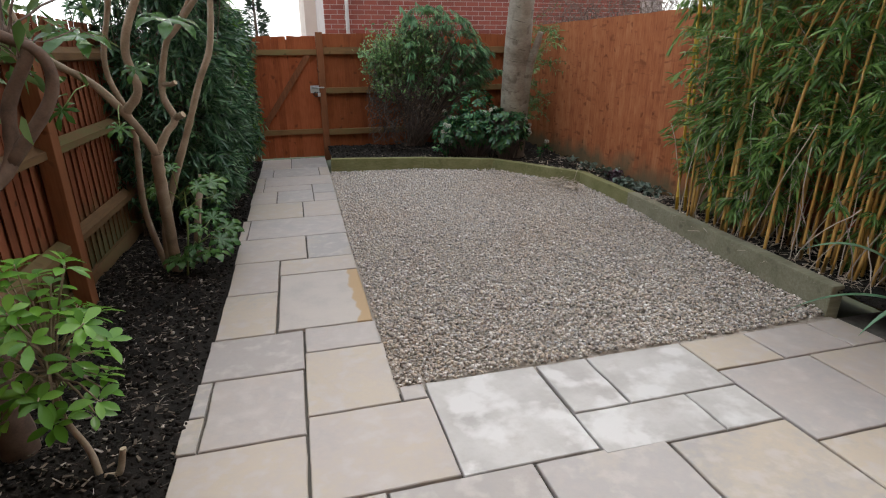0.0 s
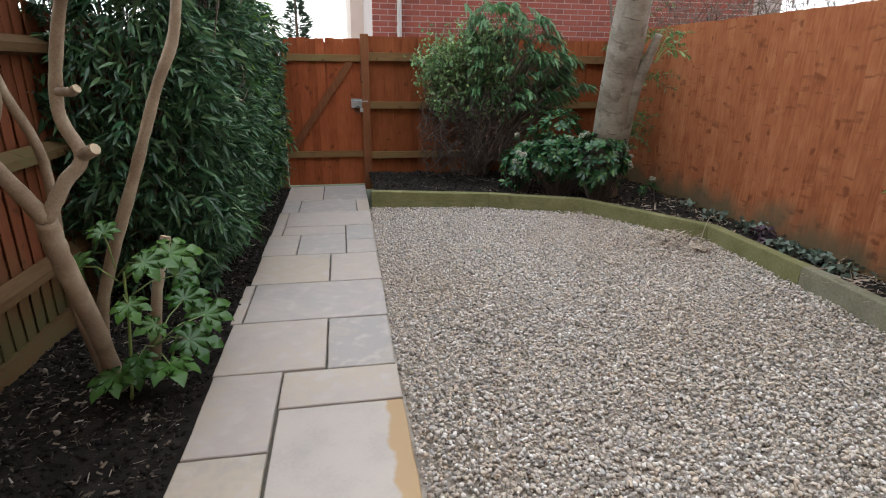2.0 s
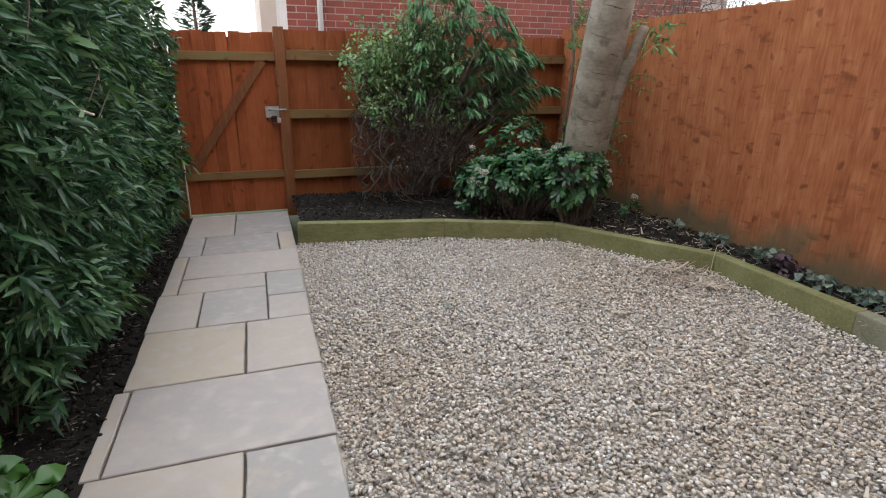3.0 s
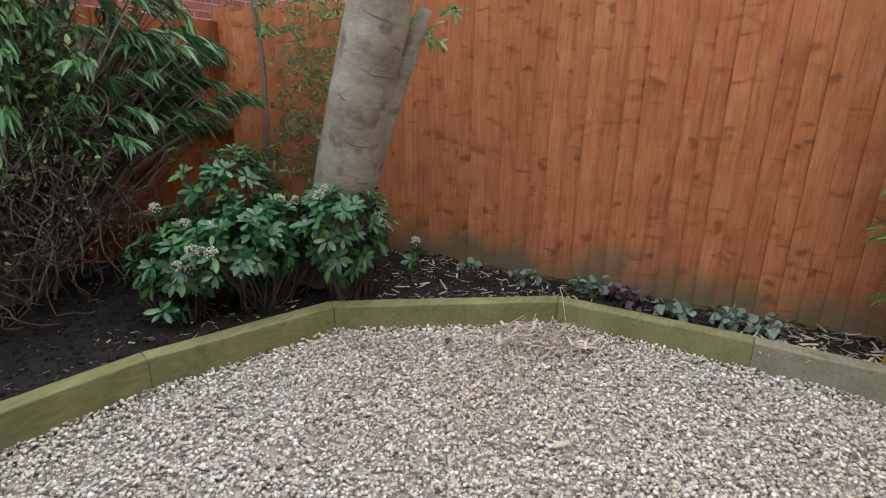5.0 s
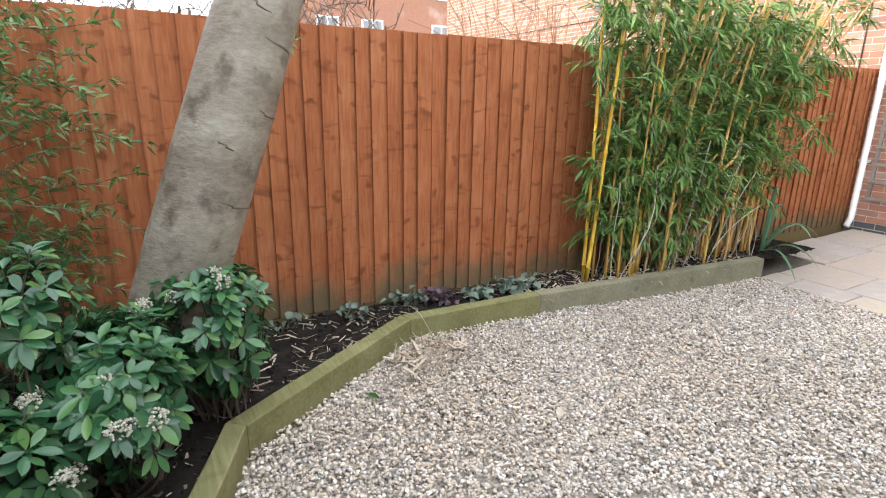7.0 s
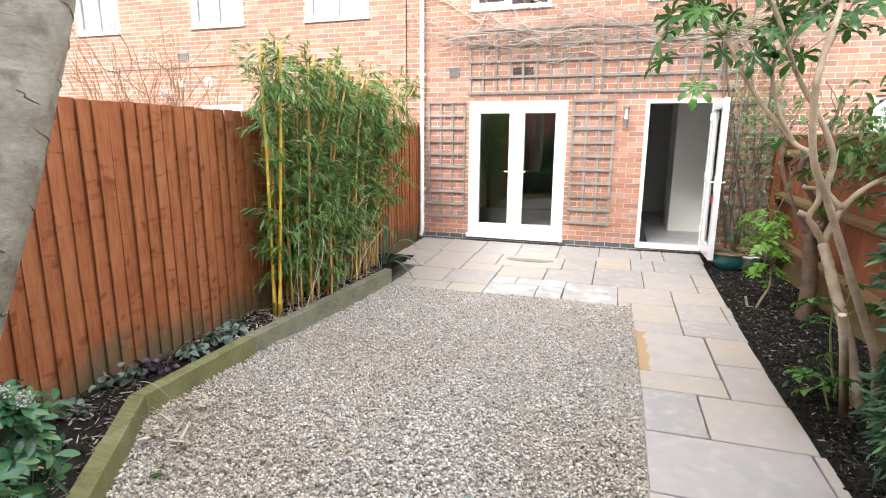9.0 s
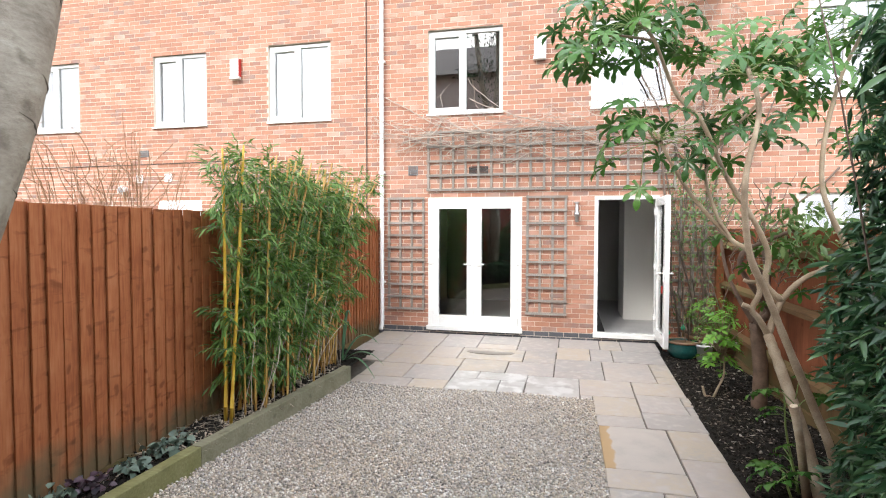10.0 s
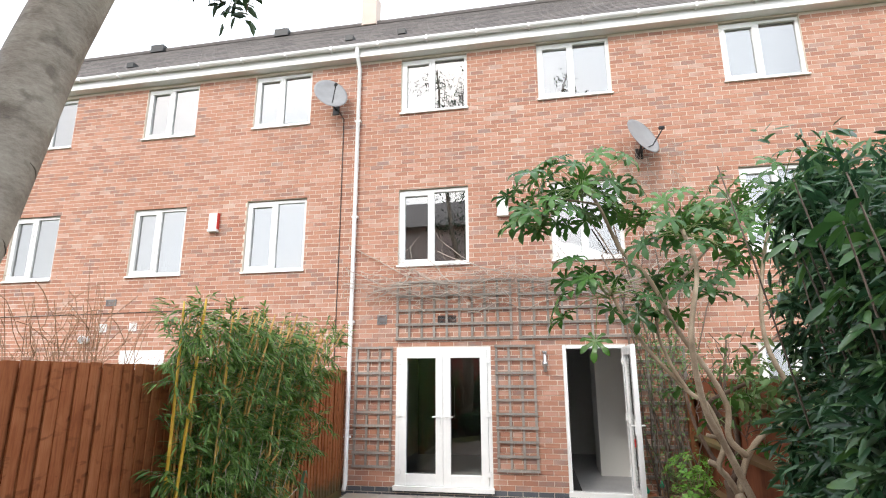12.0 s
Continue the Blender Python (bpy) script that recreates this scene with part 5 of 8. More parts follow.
def dish(x, z, turn, label):
    d = thing("satellite_dish", (x, HOUSE_Y + 0.02, z), label, "satellite dish", "satellite dishes on the terrace")
    a = Acc()
    prof = [(0.30 * t, 0.05 * t * t) for t in np.linspace(0.02, 1, 8)] + [(0.303, 0.043)] + [(0.30 * t, 0.05 * t * t - 0.008) for t in np.linspace(0.97, 0.02, 6)]
    a.lathe(prof, (0, 0, 0), 28)
    ob = put("reflector", a, M_GREY, d, "grey perforated reflector", smooth=True)
    ob.matrix_local = Matrix.LocRotScale((0, 0.28, 0.0), Euler((radians(-68), radians(0), radians(turn))), (1, 1.15, 1))
    under("bracket", Acc().tube([(x, HOUSE_Y + 0.0, z - 0.14), (x, HOUSE_Y + 0.2, z - 0.14), (x, HOUSE_Y + 0.26, z - 0.02)], 0.018, 8), M_DARK, d)
    under("wall_plate", Acc().box(x - 0.06, x + 0.06, HOUSE_Y - 0.002, HOUSE_Y + 0.012, z - 0.24, z - 0.06), M_DARK, d)
    c, s = math.cos(radians(turn)), math.sin(radians(turn))
    tip = (x - s * 0.42, HOUSE_Y + 0.28 + c * 0.42, z + 0.0)
    under("feed_arm", Acc().tube([(x, HOUSE_Y + 0.24, z - 0.18), (x - s * 0.2, HOUSE_Y + 0.28 + c * 0.2, z - 0.2), tip], 0.01, 6), M_DARK, d)
    under("receiver", Acc().tube([tip, (tip[0] + s * 0.07, tip[1] - c * 0.07, tip[2] + 0.02)], 0.028, 10), M_DARK, d)


dish(4.05, 6.75, 35, "grey satellite dish with cable on brick wall")
dish(-1.15, 5.45, 40, "grey satellite dish above bare climber")
cb = thing("wall_cable", (3.88, HOUSE_Y, 0.3), "dark cable running down the brick wall", "cable")
under("cable", Acc().tube([(3.98, HOUSE_Y + 0.008, 6.55), (3.89, HOUSE_Y + 0.008, 6.4), (3.88, HOUSE_Y + 0.008, 4.4), (3.885, HOUSE_Y + 0.008, 0.3)], 0.008, 6), M_CABLE, cb)
cb2 = thing("wall_cable", (6.5, HOUSE_Y, 2.95), "thin dark cable along the brick wall", "cable")
under("cable", Acc().tube([(5.5, HOUSE_Y + 0.008, 3.0), (8.5, HOUSE_Y + 0.008, 2.97), (12.5, HOUSE_Y + 0.008, 2.95)], 0.007, 6), M_CABLE, cb2)


# ---------------------------------------------------------------- plants of the raised bed
def smooth_line(pts, n=6):
    """Catmull-Rom points through pts."""
    p = [Vector(q) for q in pts]
    p = [p[0] * 2 - p[1]] + p + [p[-1] * 2 - p[-2]]
    out = []
    for k in range(1, len(p) - 2):
        for s in range(n):
            t = s / n
            a, b, c, d = p[k - 1], p[k], p[k + 1], p[k + 2]
            out.append(0.5 * ((2 * b) + (c - a) * t + (2 * a - 5 * b + 4 * c - d) * t * t + (3 * b - a - 3 * c + d) * t ** 3))
    out.append(p[-2])
    return out


def limb(acc, pts, r0, r1, seg=10, n=6, knob=0.0):
    line = smooth_line(pts, n)
    m = len(line) - 1
    acc.tube(line, [(r0 + (r1 - r0) * k / m) * (1 + knob * noise.noise((k * 0.9, r0 * 50, 1))) for k in range(m + 1)], seg)
    return line


# the leaning tree
tree = thing("leaning_tree", (2.87, 7.10, 0.15), "leaning tree with smooth grey-brown bark in the raised bed", "tree")
TRUNK = [(2.93, 7.26, 0.05), (2.87, 7.09, 0.3), (2.79, 6.84, 1.0), (2.72, 6.60, 1.7), (2.69, 6.43, 2.2), (2.75, 6.24, 2.8), (2.78, 6.08, 3.5), (2.66, 5.85, 4.6)]
tk = Acc()
line = smooth_line(TRUNK, 10)
m = len(line) - 1
verts, faces = [], []
SEG = 36
for k, p in enumerate(line):
    t = k / m
    r0 = 0.205 - 0.055 * min(1, t * 1.8) + 0.05 * max(0, 0.10 - t) / 0.10
    d = (line[min(k + 1, m)] - line[max(k - 1, 0)]).normalized()
    u = Vector((1, 0, 0))
    u = (u - d * u.dot(d)).normalized()
    w = d.cross(u)
    for s in range(SEG):
        a = 2 * math.pi * s / SEG
        rr = r0 * (1 + 0.045 * noise.noise((math.cos(a) * 1.3, math.sin(a) * 1.3, k * 0.09)) + 0.02 * noise.noise((math.cos(a) * 4, math.sin(a) * 4, k * 0.35)))
        verts.append(tuple(p + (u * math.cos(a) + w * math.sin(a)) * rr))
for k in range(m):
    for s in range(SEG):
        q = (s + 1) % SEG
        faces.append((k * SEG + s, k * SEG + q, (k + 1) * SEG + q, (k + 1) * SEG + s))
tk.add(verts, faces)
under("trunk", tk, M_BARK, tree, smooth=True)
# ridged scars on the bark
for k, (f, a0, a1) in enumerate(((17, 3.2, 4.6), (22, 3.3, 4.5), (27, 3.6, 4.9), (31, 3.4, 4.4), (35, 3.7, 4.8), (40, 3.2, 4.3), (24, 0.2, 1.4), (37, 5.2, 6.2), (14, 3.6, 4.3), (19, 4.1, 4.7), (25, 2.9, 3.4), (29, 4.4, 5.0), (33, 2.8, 3.3), (38, 3.9, 4.4), (43, 3.5, 4.4), (46, 4.1, 4.7), (49, 3.3, 4.0))):
    p, d = line[f], (line[f + 1] - line[f - 1]).normalized()
    u = (Vector((1, 0, 0)) - d * d.x).normalized()
    w = d.cross(u)
    pts = []
    for t in np.linspace(0, 1, 9):
        a = a0 + (a1 - a0) * t
        i = min(int(round(a / (2 * math.pi) * SEG)) % SEG, SEG - 1)
        base_v = Vector(verts[f * SEG + i])
        pts.append(base_v + d * (0.003 * math.sin(t * 9 + k) - 0.025 * (t - 0.5)))
    under("bark_scar", Acc().tube(pts, [0.001 + 0.0042 * math.sin(math.pi * t) * (0.6 + 0.8 * abs(noise.noise((t * 9, k, 0)))) for t in np.linspace(0, 1, 9)], 6), M_SCAR, tree, smooth=True)
stub = Acc()
sl_ = smooth_line([(2.965, 7.03, 0.30), (2.91, 6.85, 0.75), (2.88, 6.70, 1.10), (2.87, 6.59, 1.36), (2.90, 6.51, 1.56), (2.94, 6.43, 1.79)], 6)
stub.tube(sl_, [0.085 - 0.05 * (k / (len(sl_) - 1)) ** 1.3 + 0.006 * noise.noise((k * 0.5, 2, 1)) for k in range(len(sl_))], 14)
under("side_stem", stub, M_BARK, tree, "dead side stem fused to the trunk", smooth=True)
for at, r in (((2.66, 6.79, 0.93), 0.026), ((2.63, 6.70, 1.18), 0.012), ((2.70, 6.60, 1.42), 0.010)):
    kn = Acc()
    kn.lathe([(r * 0.4, 0.0), (r * 0.55, 0.006), (r * 0.9, 0.012), (r * 1.3, 0.004), (r * 1.5, -0.01)], (0, 0, 0), 12)
    ob = under("bark_knot", kn, M_SCAR, tree, smooth=True)
    ob.matrix_local = Matrix.Translation(Vector(at) - Vector(tree.location)) @ Vector((-0.86, -0.5, 0.1)).to_track_quat("Z", "Y").to_matrix().to_4x4()
sg_, sgl = Acc(), Acc()
P, D, L = [], [], []
for aim in ((3.32, 6.64, 1.72), (3.22, 6.66, 1.78), (3.12, 6.30, 1.80), (3.30, 6.52, 1.62)):
    ln = smooth_line([(2.97, 6.50, 1.55), Vector((2.98, 6.5, 1.64)).lerp(Vector(aim), 0.5) + Vector((0, 0, 0.04)), aim], 4)
    sg_.tube(ln, 0.003, 5)
    for q in ln[3:]:
        for _ in range(3):
            P.append(tuple(q))
            D.append(tuple(Vector(aim) - Vector((2.98, 6.5, 1.64)) + Vector(units(1, -0.2)[0]) * 0.35))
            L.append(RNG.uniform(0.05, 0.08))
L = np.array(L)
oval_leaves(sgl, P, D, units(len(P), 1.2), L, L * 0.3, 0.3)
tagged(under("sprig_twig", sg_, M_PETIOLE, tree, smooth=True), kind="stuff")
tagged(under("sprig_leaves", sgl, M_HONEY, tree, "pale green sprig on the side stem", smooth=True), kind="stuff")
BOUGHS = [[(2.67, 5.87, 4.5), (1.6, 5.5, 6.0), (0.3, 5.6, 8.2), (-0.5, 5.9, 10.6)], [(2.68, 5.9, 4.4), (3.0, 5.6, 6.0), (3.3, 5.9, 8.6), (3.5, 6.0, 11.4)],
         [(2.66, 5.85, 4.6), (2.6, 6.2, 6.4), (2.7, 6.6, 8.6), (2.8, 6.6, 11.0)], [(2.58, 5.95, 4.2), (2.05, 5.6, 4.65), (1.7, 5.5, 4.6), (1.40, 5.5, 4.35)],
         [(2.58, 5.95, 4.2), (2.55, 5.6, 4.6), (2.40, 5.5, 4.5), (2.22, 5.45, 4.3)]]
ends = []
for q in BOUGHS:
    lm = Acc()
    ln = limb(lm, q, 0.10 if q[-1][2] > 5 else 0.03, 0.02 if q[-1][2] > 5 else 0.006, 10)
    ends.append(ln)
    under("limb", lm, M_BARK, tree, smooth=True)
cr, tw = Acc(), Acc()
P, D, L = [], [], []
for k, ln in enumerate(ends):
    high = ln[-1].z > 5
    for _ in range(24 if high else 13):
        s = ln[int(RNG.uniform(0.35, 1.0) * (len(ln) - 1))]
        aim = units(1, 0.15 if high else -0.7)[0]
        pts = wander(s, aim, RNG.uniform(0.7, 1.5) if high else RNG.uniform(0.25, 0.5), 8, 0.25, (0, 0, -0.03 if high else -0.2))
        tw.tube(pts, [0.012 - 0.001 * i for i in range(9)] if high else [0.004 - 0.0003 * i for i in range(9)], 4)
        for _ in range(40 if high else 20):
            q = pts[int(RNG.uniform(0.2, 1) * 8)]
            spreadr = 0.16 if high else 0.03
            P.append(tuple(q + Vector(RNG.normal(size=3)) * spreadr))
            D.append(units(1, -0.6)[0])
            L.append(RNG.uniform(0.07, 0.12))
L = np.array(L)
blades(cr, P, D, units(len(P), 0.6), L, L * 0.36, 0.2)
tagged(under("twigwork", tw, M_TWIG_DARK, tree), kind="stuff")
tagged(under("crown", cr, M_TREELEAF, tree, "dark evergreen leaves", smooth=True), kind="stuff")


def rosette(acc, at, up, n, length, width, lift=0.35, droop=0.25):
    """A whorl of leaves round a shoot tip."""
    up = Vector(up).normalized()
    u = up.orthogonal().normalized()
    w = up.cross(u)
    a0 = RNG.uniform(0, 6.28)
    B, A, F, LL = [], [], [], []
    for k in range(n):
        a = a0 + 2.4 * k
        out = u * math.cos(a) + w * math.sin(a)
        B.append(tuple(Vector(at) + out * 0.006 - up * 0.004 * k))
        A.append(tuple(out + up * (lift + RNG.uniform(-0.25, 0.35))))
        F.append(tuple(up + out * 0.05))
        LL.append(length * RNG.uniform(0.7, 1.15))
    LL = np.array(LL)
    oval_leaves(acc, B, A, F, LL, LL * width / length, droop, 0.10)


def ball_cluster(acc, at, r, n, size):
    for v in units(n, 0.5):
        p = Vector(at) + Vector(v) * r * RNG.uniform(0.6, 1.0)
        s = size * RNG.uniform(0.7, 1.2)
        acc.add([tuple(p + Vector(q) * s) for q in ((1, 0, 0), (-1, 0, 0), (0, 1, 0), (0, -1, 0), (0, 0, 1), (0, 0, -1))],
                [(0, 2, 4), (2, 1, 4), (1, 3, 4), (3, 0, 4), (2, 0, 5), (1, 2, 5), (3, 1, 5), (0, 3, 5)])


def skimmia(centre, size, shoots, flowers, label, low=0.22):
    cx, cy, cz = centre
    t = thing("skimmia_shrub", (cx, cy, soil_right(cx, cy)), label, "shrub", "skimmia shrubs in the raised bed")
    lv, fl, st = Acc(), Acc(), Acc()
    for k in range(shoots):
        d = units(1, 0.12)[0]
        rad = RNG.uniform(0.35, 1.0) ** 0.5 * (0.92 + 0.32 * noise.noise((d[0] * 2 + cx * 3, d[1] * 2, d[2] * 2)))
        p = Vector((cx + d[0] * size[0] * rad, cy + d[1] * size[1] * rad, max(low + 0.04 * RNG.uniform(), cz + d[2] * size[2] * rad)))
        up = Vector((d[0], d[1], d[2] + 0.55))
        rosette(lv, p, up, int(RNG.integers(7, 11)), 0.076, 0.030, 0.40, 0.2)
        base = Vector((cx + d[0] * 0.05 + RNG.normal() * 0.05, cy + d[1] * 0.05 + RNG.normal() * 0.04, soil_right(cx, cy) - 0.02))
        mid = base.lerp(p, 0.5) + Vector(RNG.normal(size=3)) * 0.045
        if k % 2 == 0:
            st.tube(smooth_line([base, mid, p], 3), [0.006 - 0.0005 * i for i in range(7)], 4)
        if flowers > 0 and rad > 0.68 and d[2] > -0.35:
            ball_cluster(fl, p + up.normalized() * 0.034, 0.033, 44, 0.0060)
            flowers -= 1
    tagged(under("branchwork", st, M_TANGLE, t), kind="stuff")
    tagged(under("leaves", lv, M_SKIMMIA, t, "glossy dark green leaves", smooth=True), kind="stuff")
    if fl.n:
        tagged(under("flower_head_mass", fl, M_FLOWER, t, "cream-white flower bud clusters"), kind="stuff")


skimmia((2.70, 6.83, 0.60), (0.36, 0.25, 0.36), 160, 13, "glossy skimmia with cream flower heads beside the trunk", 0.25)
skimmia((2.37, 7.16, 0.58), (0.44, 0.25, 0.28), 180, 12, "broad skimmia with cream flower heads under the tree", 0.29)
skimmia((2.44, 7.40, 0.78), (0.36, 0.20, 0.34), 70, 0, "taller leafy shoots behind the flowering skimmia", 0.6)
skimmia((2.08, 7.46, 0.50), (0.28, 0.24, 0.26), 85, 6, "skimmia with cream flower heads under the tree", 0.33)
skimmia((1.95, 7.385, 0.27), (0.13, 0.11, 0.09), 9, 3, "low skimmia shoot behind the sleeper")
skimmia((3.16, 6.62, 0.30), (0.09, 0.09, 0.12), 5, 1, "tiny skimmia seedling near the fence")

# big shrub at the rear fence: leafy dome above a tangle of brown stems
bs = thing("willowy_shrub", (1.75, 8.45, 0.17), "willowy evergreen shrub over a tangle of bare stems", "shrub")
st, lv, tg, hn = Acc(), Acc(), Acc(), Acc()
P, D, L, F = [], [], [], []


def drooping_fan(tip, aim, n):
    """A shoot end with long narrow leaves spread like fingers."""
    aim = Vector(aim).normalized()
    side = aim.cross(Vector((0, 0, 1))).normalized()
    for i in range(n):
        u = RNG.uniform(-1, 1)
        P.append(tuple(Vector(tip) - aim * RNG.uniform(0, 0.16) + Vector(RNG.normal(size=3)) * 0.006))
        D.append(tuple(aim * 0.9 + side * u * 0.9 + Vector((0, 0, RNG.uniform(-0.75, 0.15)))))
        F.append((RNG.normal() * 0.3, RNG.normal() * 0.3, 1.0))
        L.append(RNG.uniform(0.075, 0.135))


ROOT = Vector((1.75, 8.45, 0.14))
for k in range(350):
    end = Vector((RNG.uniform(1.55, 2.98), RNG.uniform(7.78, 8.50), 0.0))
    u = (end.x - 1.55) / 1.43
    end.y -= 0.28 * max(0.0, u - 0.45)
    top = 2.08 + 0.12 * math.sin(u * 5) - 0.62 * max(0, u - 0.62) / 0.38
    low = 1.28 - 0.20 * math.sin(u * 3.1) + 0.1 * noise.noise((end.x * 4, end.y * 4, 2))
    end.z = top - (top - low) * RNG.uniform(0, 1) ** 1.15
    if noise.noise((end.x * 3.2, end.y * 3.2, end.z * 3.2)) < -0.18:
        continue
    mid = ROOT.lerp(end, 0.55) + Vector((RNG.normal() * 0.08, RNG.normal() * 0.05, 0.12))
    pts = smooth_line([ROOT + Vector((RNG.normal() * 0.06, RNG.normal() * 0.05, 0)), mid, end], 5)
    st.tube(pts, [0.010 - 0.0007 * i for i in range(len(pts))], 5)
    out = Vector((end.x - 2.0 + RNG.normal() * 0.4, -0.55 + RNG.normal() * 0.4, -0.12 + RNG.normal() * 0.2))
    drooping_fan(end, out, int(RNG.integers(16, 28)))
    drooping_fan(pts[-3], out + Vector(RNG.normal(size=3)) * 0.5, 10)
L = np.array(L)
blades(lv, P, D, F, L, L * 0.17, 0.4)
P, D, L = [], [], []
for k in range(480):
    end = Vector((RNG.uniform(0.93, 2.05), RNG.uniform(7.82, 8.5), 0.0))
    u = (end.x - 0.93) / 1.12
    end.z = 1.08 + 0.10 * RNG.normal() + (0.50 + 0.42 * math.sin(min(1.0, u * 1.3) * 1.57)) * RNG.uniform(0, 1) ** 0.7
    if noise.noise((end.x * 3.5, end.y * 3.5, end.z * 3.5 + 9)) < -0.15:
        continue
    s0 = Vector((1.6 + RNG.normal() * 0.1, 8.35 + RNG.normal() * 0.08, RNG.uniform(0.8, 1.3)))
    mid = s0.lerp(end, 0.6) + Vector(RNG.normal(size=3)) * 0.06
    pts = smooth_line([s0, mid, end], 5)
    st.tube(pts, 0.003, 4)
    for q in pts[4:]:
        for _ in range(3):
            P.append(tuple(q + Vector(RNG.normal(size=3)) * 0.025))
            D.append(units(1, 0.0)[0] + np.array([-0.2, -0.5, 0]))
            L.append(RNG.uniform(0.032, 0.058))
L = np.array(L)
oval_leaves(hn, P, D, units(len(P), 0.7) + np.array([[0, -0.5, 0.3]]), L, L * 0.52, 0.2)
tagged(under("rounded_leaves", hn, M_HONEY, bs, "small rounded climber leaves", smooth=True), kind="stuff")
for k in range(620):
    s0 = Vector((RNG.uniform(1.1, 2.3), RNG.uniform(7.92, 8.55), RNG.uniform(0.5, 1.3)))
    pts = wander(s0, units(1, -0.3)[0], RNG.uniform(0.3, 0.75), 8, 0.4, (0, 0, -0.08))
    pts = [Vector((min(max(q.x, 1.02 + 0.05 * RNG.uniform()), 2.36), min(max(q.y, 7.84), 8.68), max(q.z, 0.2))) for q in pts]
    tg.tube(pts, RNG.uniform(0.0015, 0.0045), 4)
tagged(under("branchwork", st, M_TWIG_DARK, bs), kind="stuff")
tagged(under("bare_tangle", tg, M_TANGLE, bs, "brown tangle of dead vine stems"), kind="stuff")
for q in ([(1.25, 7.98, 0.95), (1.22, 7.9, 0.7), (1.45, 7.9, 0.45), (1.62, 8.1, 0.2)], [(1.12, 8.0, 0.75), (1.3, 7.92, 0.55), (1.6, 8.0, 0.28), (1.75, 8.2, 0.2)],
          [(2.0, 8.0, 0.7), (1.93, 7.9, 0.5), (2.03, 7.92, 0.3), (2.05, 8.0, 0.2)], [(1.0, 8.05, 0.85), (0.95, 8.0, 0.8), (1.1, 8.0, 0.72)]):
    pale = Acc()
    limb(pale, q, 0.0045, 0.003, 6)
    under("pale_vine", pale, M_TWIG_DARK, bs, smooth=True)
rust = Acc()
n = 420
pp = np.stack([RNG.uniform(1.4, 2.2, n), RNG.uniform(7.85, 8.2, n), RNG.uniform(0.5, 1.05, n)], 1)
ll = RNG.uniform(0.018, 0.035, n)
blades(rust, pp, units(n), units(n), ll, ll * 0.6, 0.1)
tagged(under("small_russet_leaves", rust, M_PINKISH, bs, "small pinkish-green leaves"), kind="stuff")
tagged(under("leaves", lv, M_SHRUB, bs, smooth=True), kind="stuff")

# jasmine sprays before the fence
ja = thing("jasmine_spray", (3.2, 7.75, 0.17), "thin jasmine sprays with small pale leaves", "climber")
st, lv = Acc(), Acc()
limb(st, [(3.25, 8.0, 0.15), (3.2, 7.9, 0.9), (3.28, 7.95, 1.6), (3.2, 8.0, 2.3)], 0.02, 0.014, 8)
P, D, L = [], [], []
for k in range(54):
    s0 = Vector((3.3, RNG.uniform(7.55, 8.2), RNG.uniform(0.6, 2.0)))
    pts = wander(s0, (RNG.uniform(-0.5, 0.3), -1, RNG.uniform(-0.1, 0.5)), RNG.uniform(0.35, 0.85), 9, 0.16)
    st.tube(pts, 0.0022, 4)
    for q in pts[2:]:
        for _ in range(6):
            P.append(tuple(q + Vector(RNG.normal(size=3)) * 0.012))
            D.append(units(1, 0.0)[0] + np.array([0, -0.8, 0]))
            L.append(RNG.uniform(0.035, 0.07))
L = np.array(L)
blades(lv, P, D, units(len(P), 1.0), L, L * 0.24, 0.2)
tagged(under("branchwork", st, M_TWIG_DARK, ja, smooth=True), kind="stuff")
tagged(under("leaves", lv, M_IVYISH, ja, smooth=True), kind="stuff")


def low_plant(x, y, r, n, material, label):
    z = soil_right(x, y)
    t = thing("heuchera", (x, y, z), label, "bedding plant", "low plants along the fence")
    lv = Acc()
    B = np.stack([x + RNG.normal(size=n) * r * 0.5, y + RNG.normal(size=n) * r * 0.6, z + RNG.uniform(0.01, 0.09, n)], 1)
    ll = RNG.uniform(0.045, 0.075, n)
    blades(lv, B, units(n, 0.3), units(n, 1.2), ll, ll * 0.85, 0.3, 0.2)
    st = Acc()
    for b in B[:14]:
        st.tube([(x, y, z - 0.01), tuple(b)], 0.0018, 4)
    tagged(under("stalkwork", st, M_TWIG_DARK, t), kind="stuff")
    tagged(under("leaves", lv, material, t, smooth=True), kind="stuff")


for yy, mat_, lab, n in ((5.32, M_HEUCH, "purple-leaved heuchera by the fence foot", 60), (5.55, M_HEUCH_GREEN, "grey-green heuchera by the fence foot", 40),
                         (5.02, M_HEUCH_GREEN, "grey-green heuchera by the fence foot", 55), (4.78, M_HEUCH_GREEN, "grey-green heuchera by the fence foot", 60),
                         (4.58, M_HEUCH_GREEN, "small grey-green bedding plant", 40), (5.95, M_HEUCH_GREEN, "small grey-green bedding plant", 26),
                         (6.35, M_HEUCH_GREEN, "tiny green seedlings on the soil", 14)):
    low_plant(3.46 + RNG.uniform(-0.06, 0.06), yy, 0.10, n, mat_, lab)


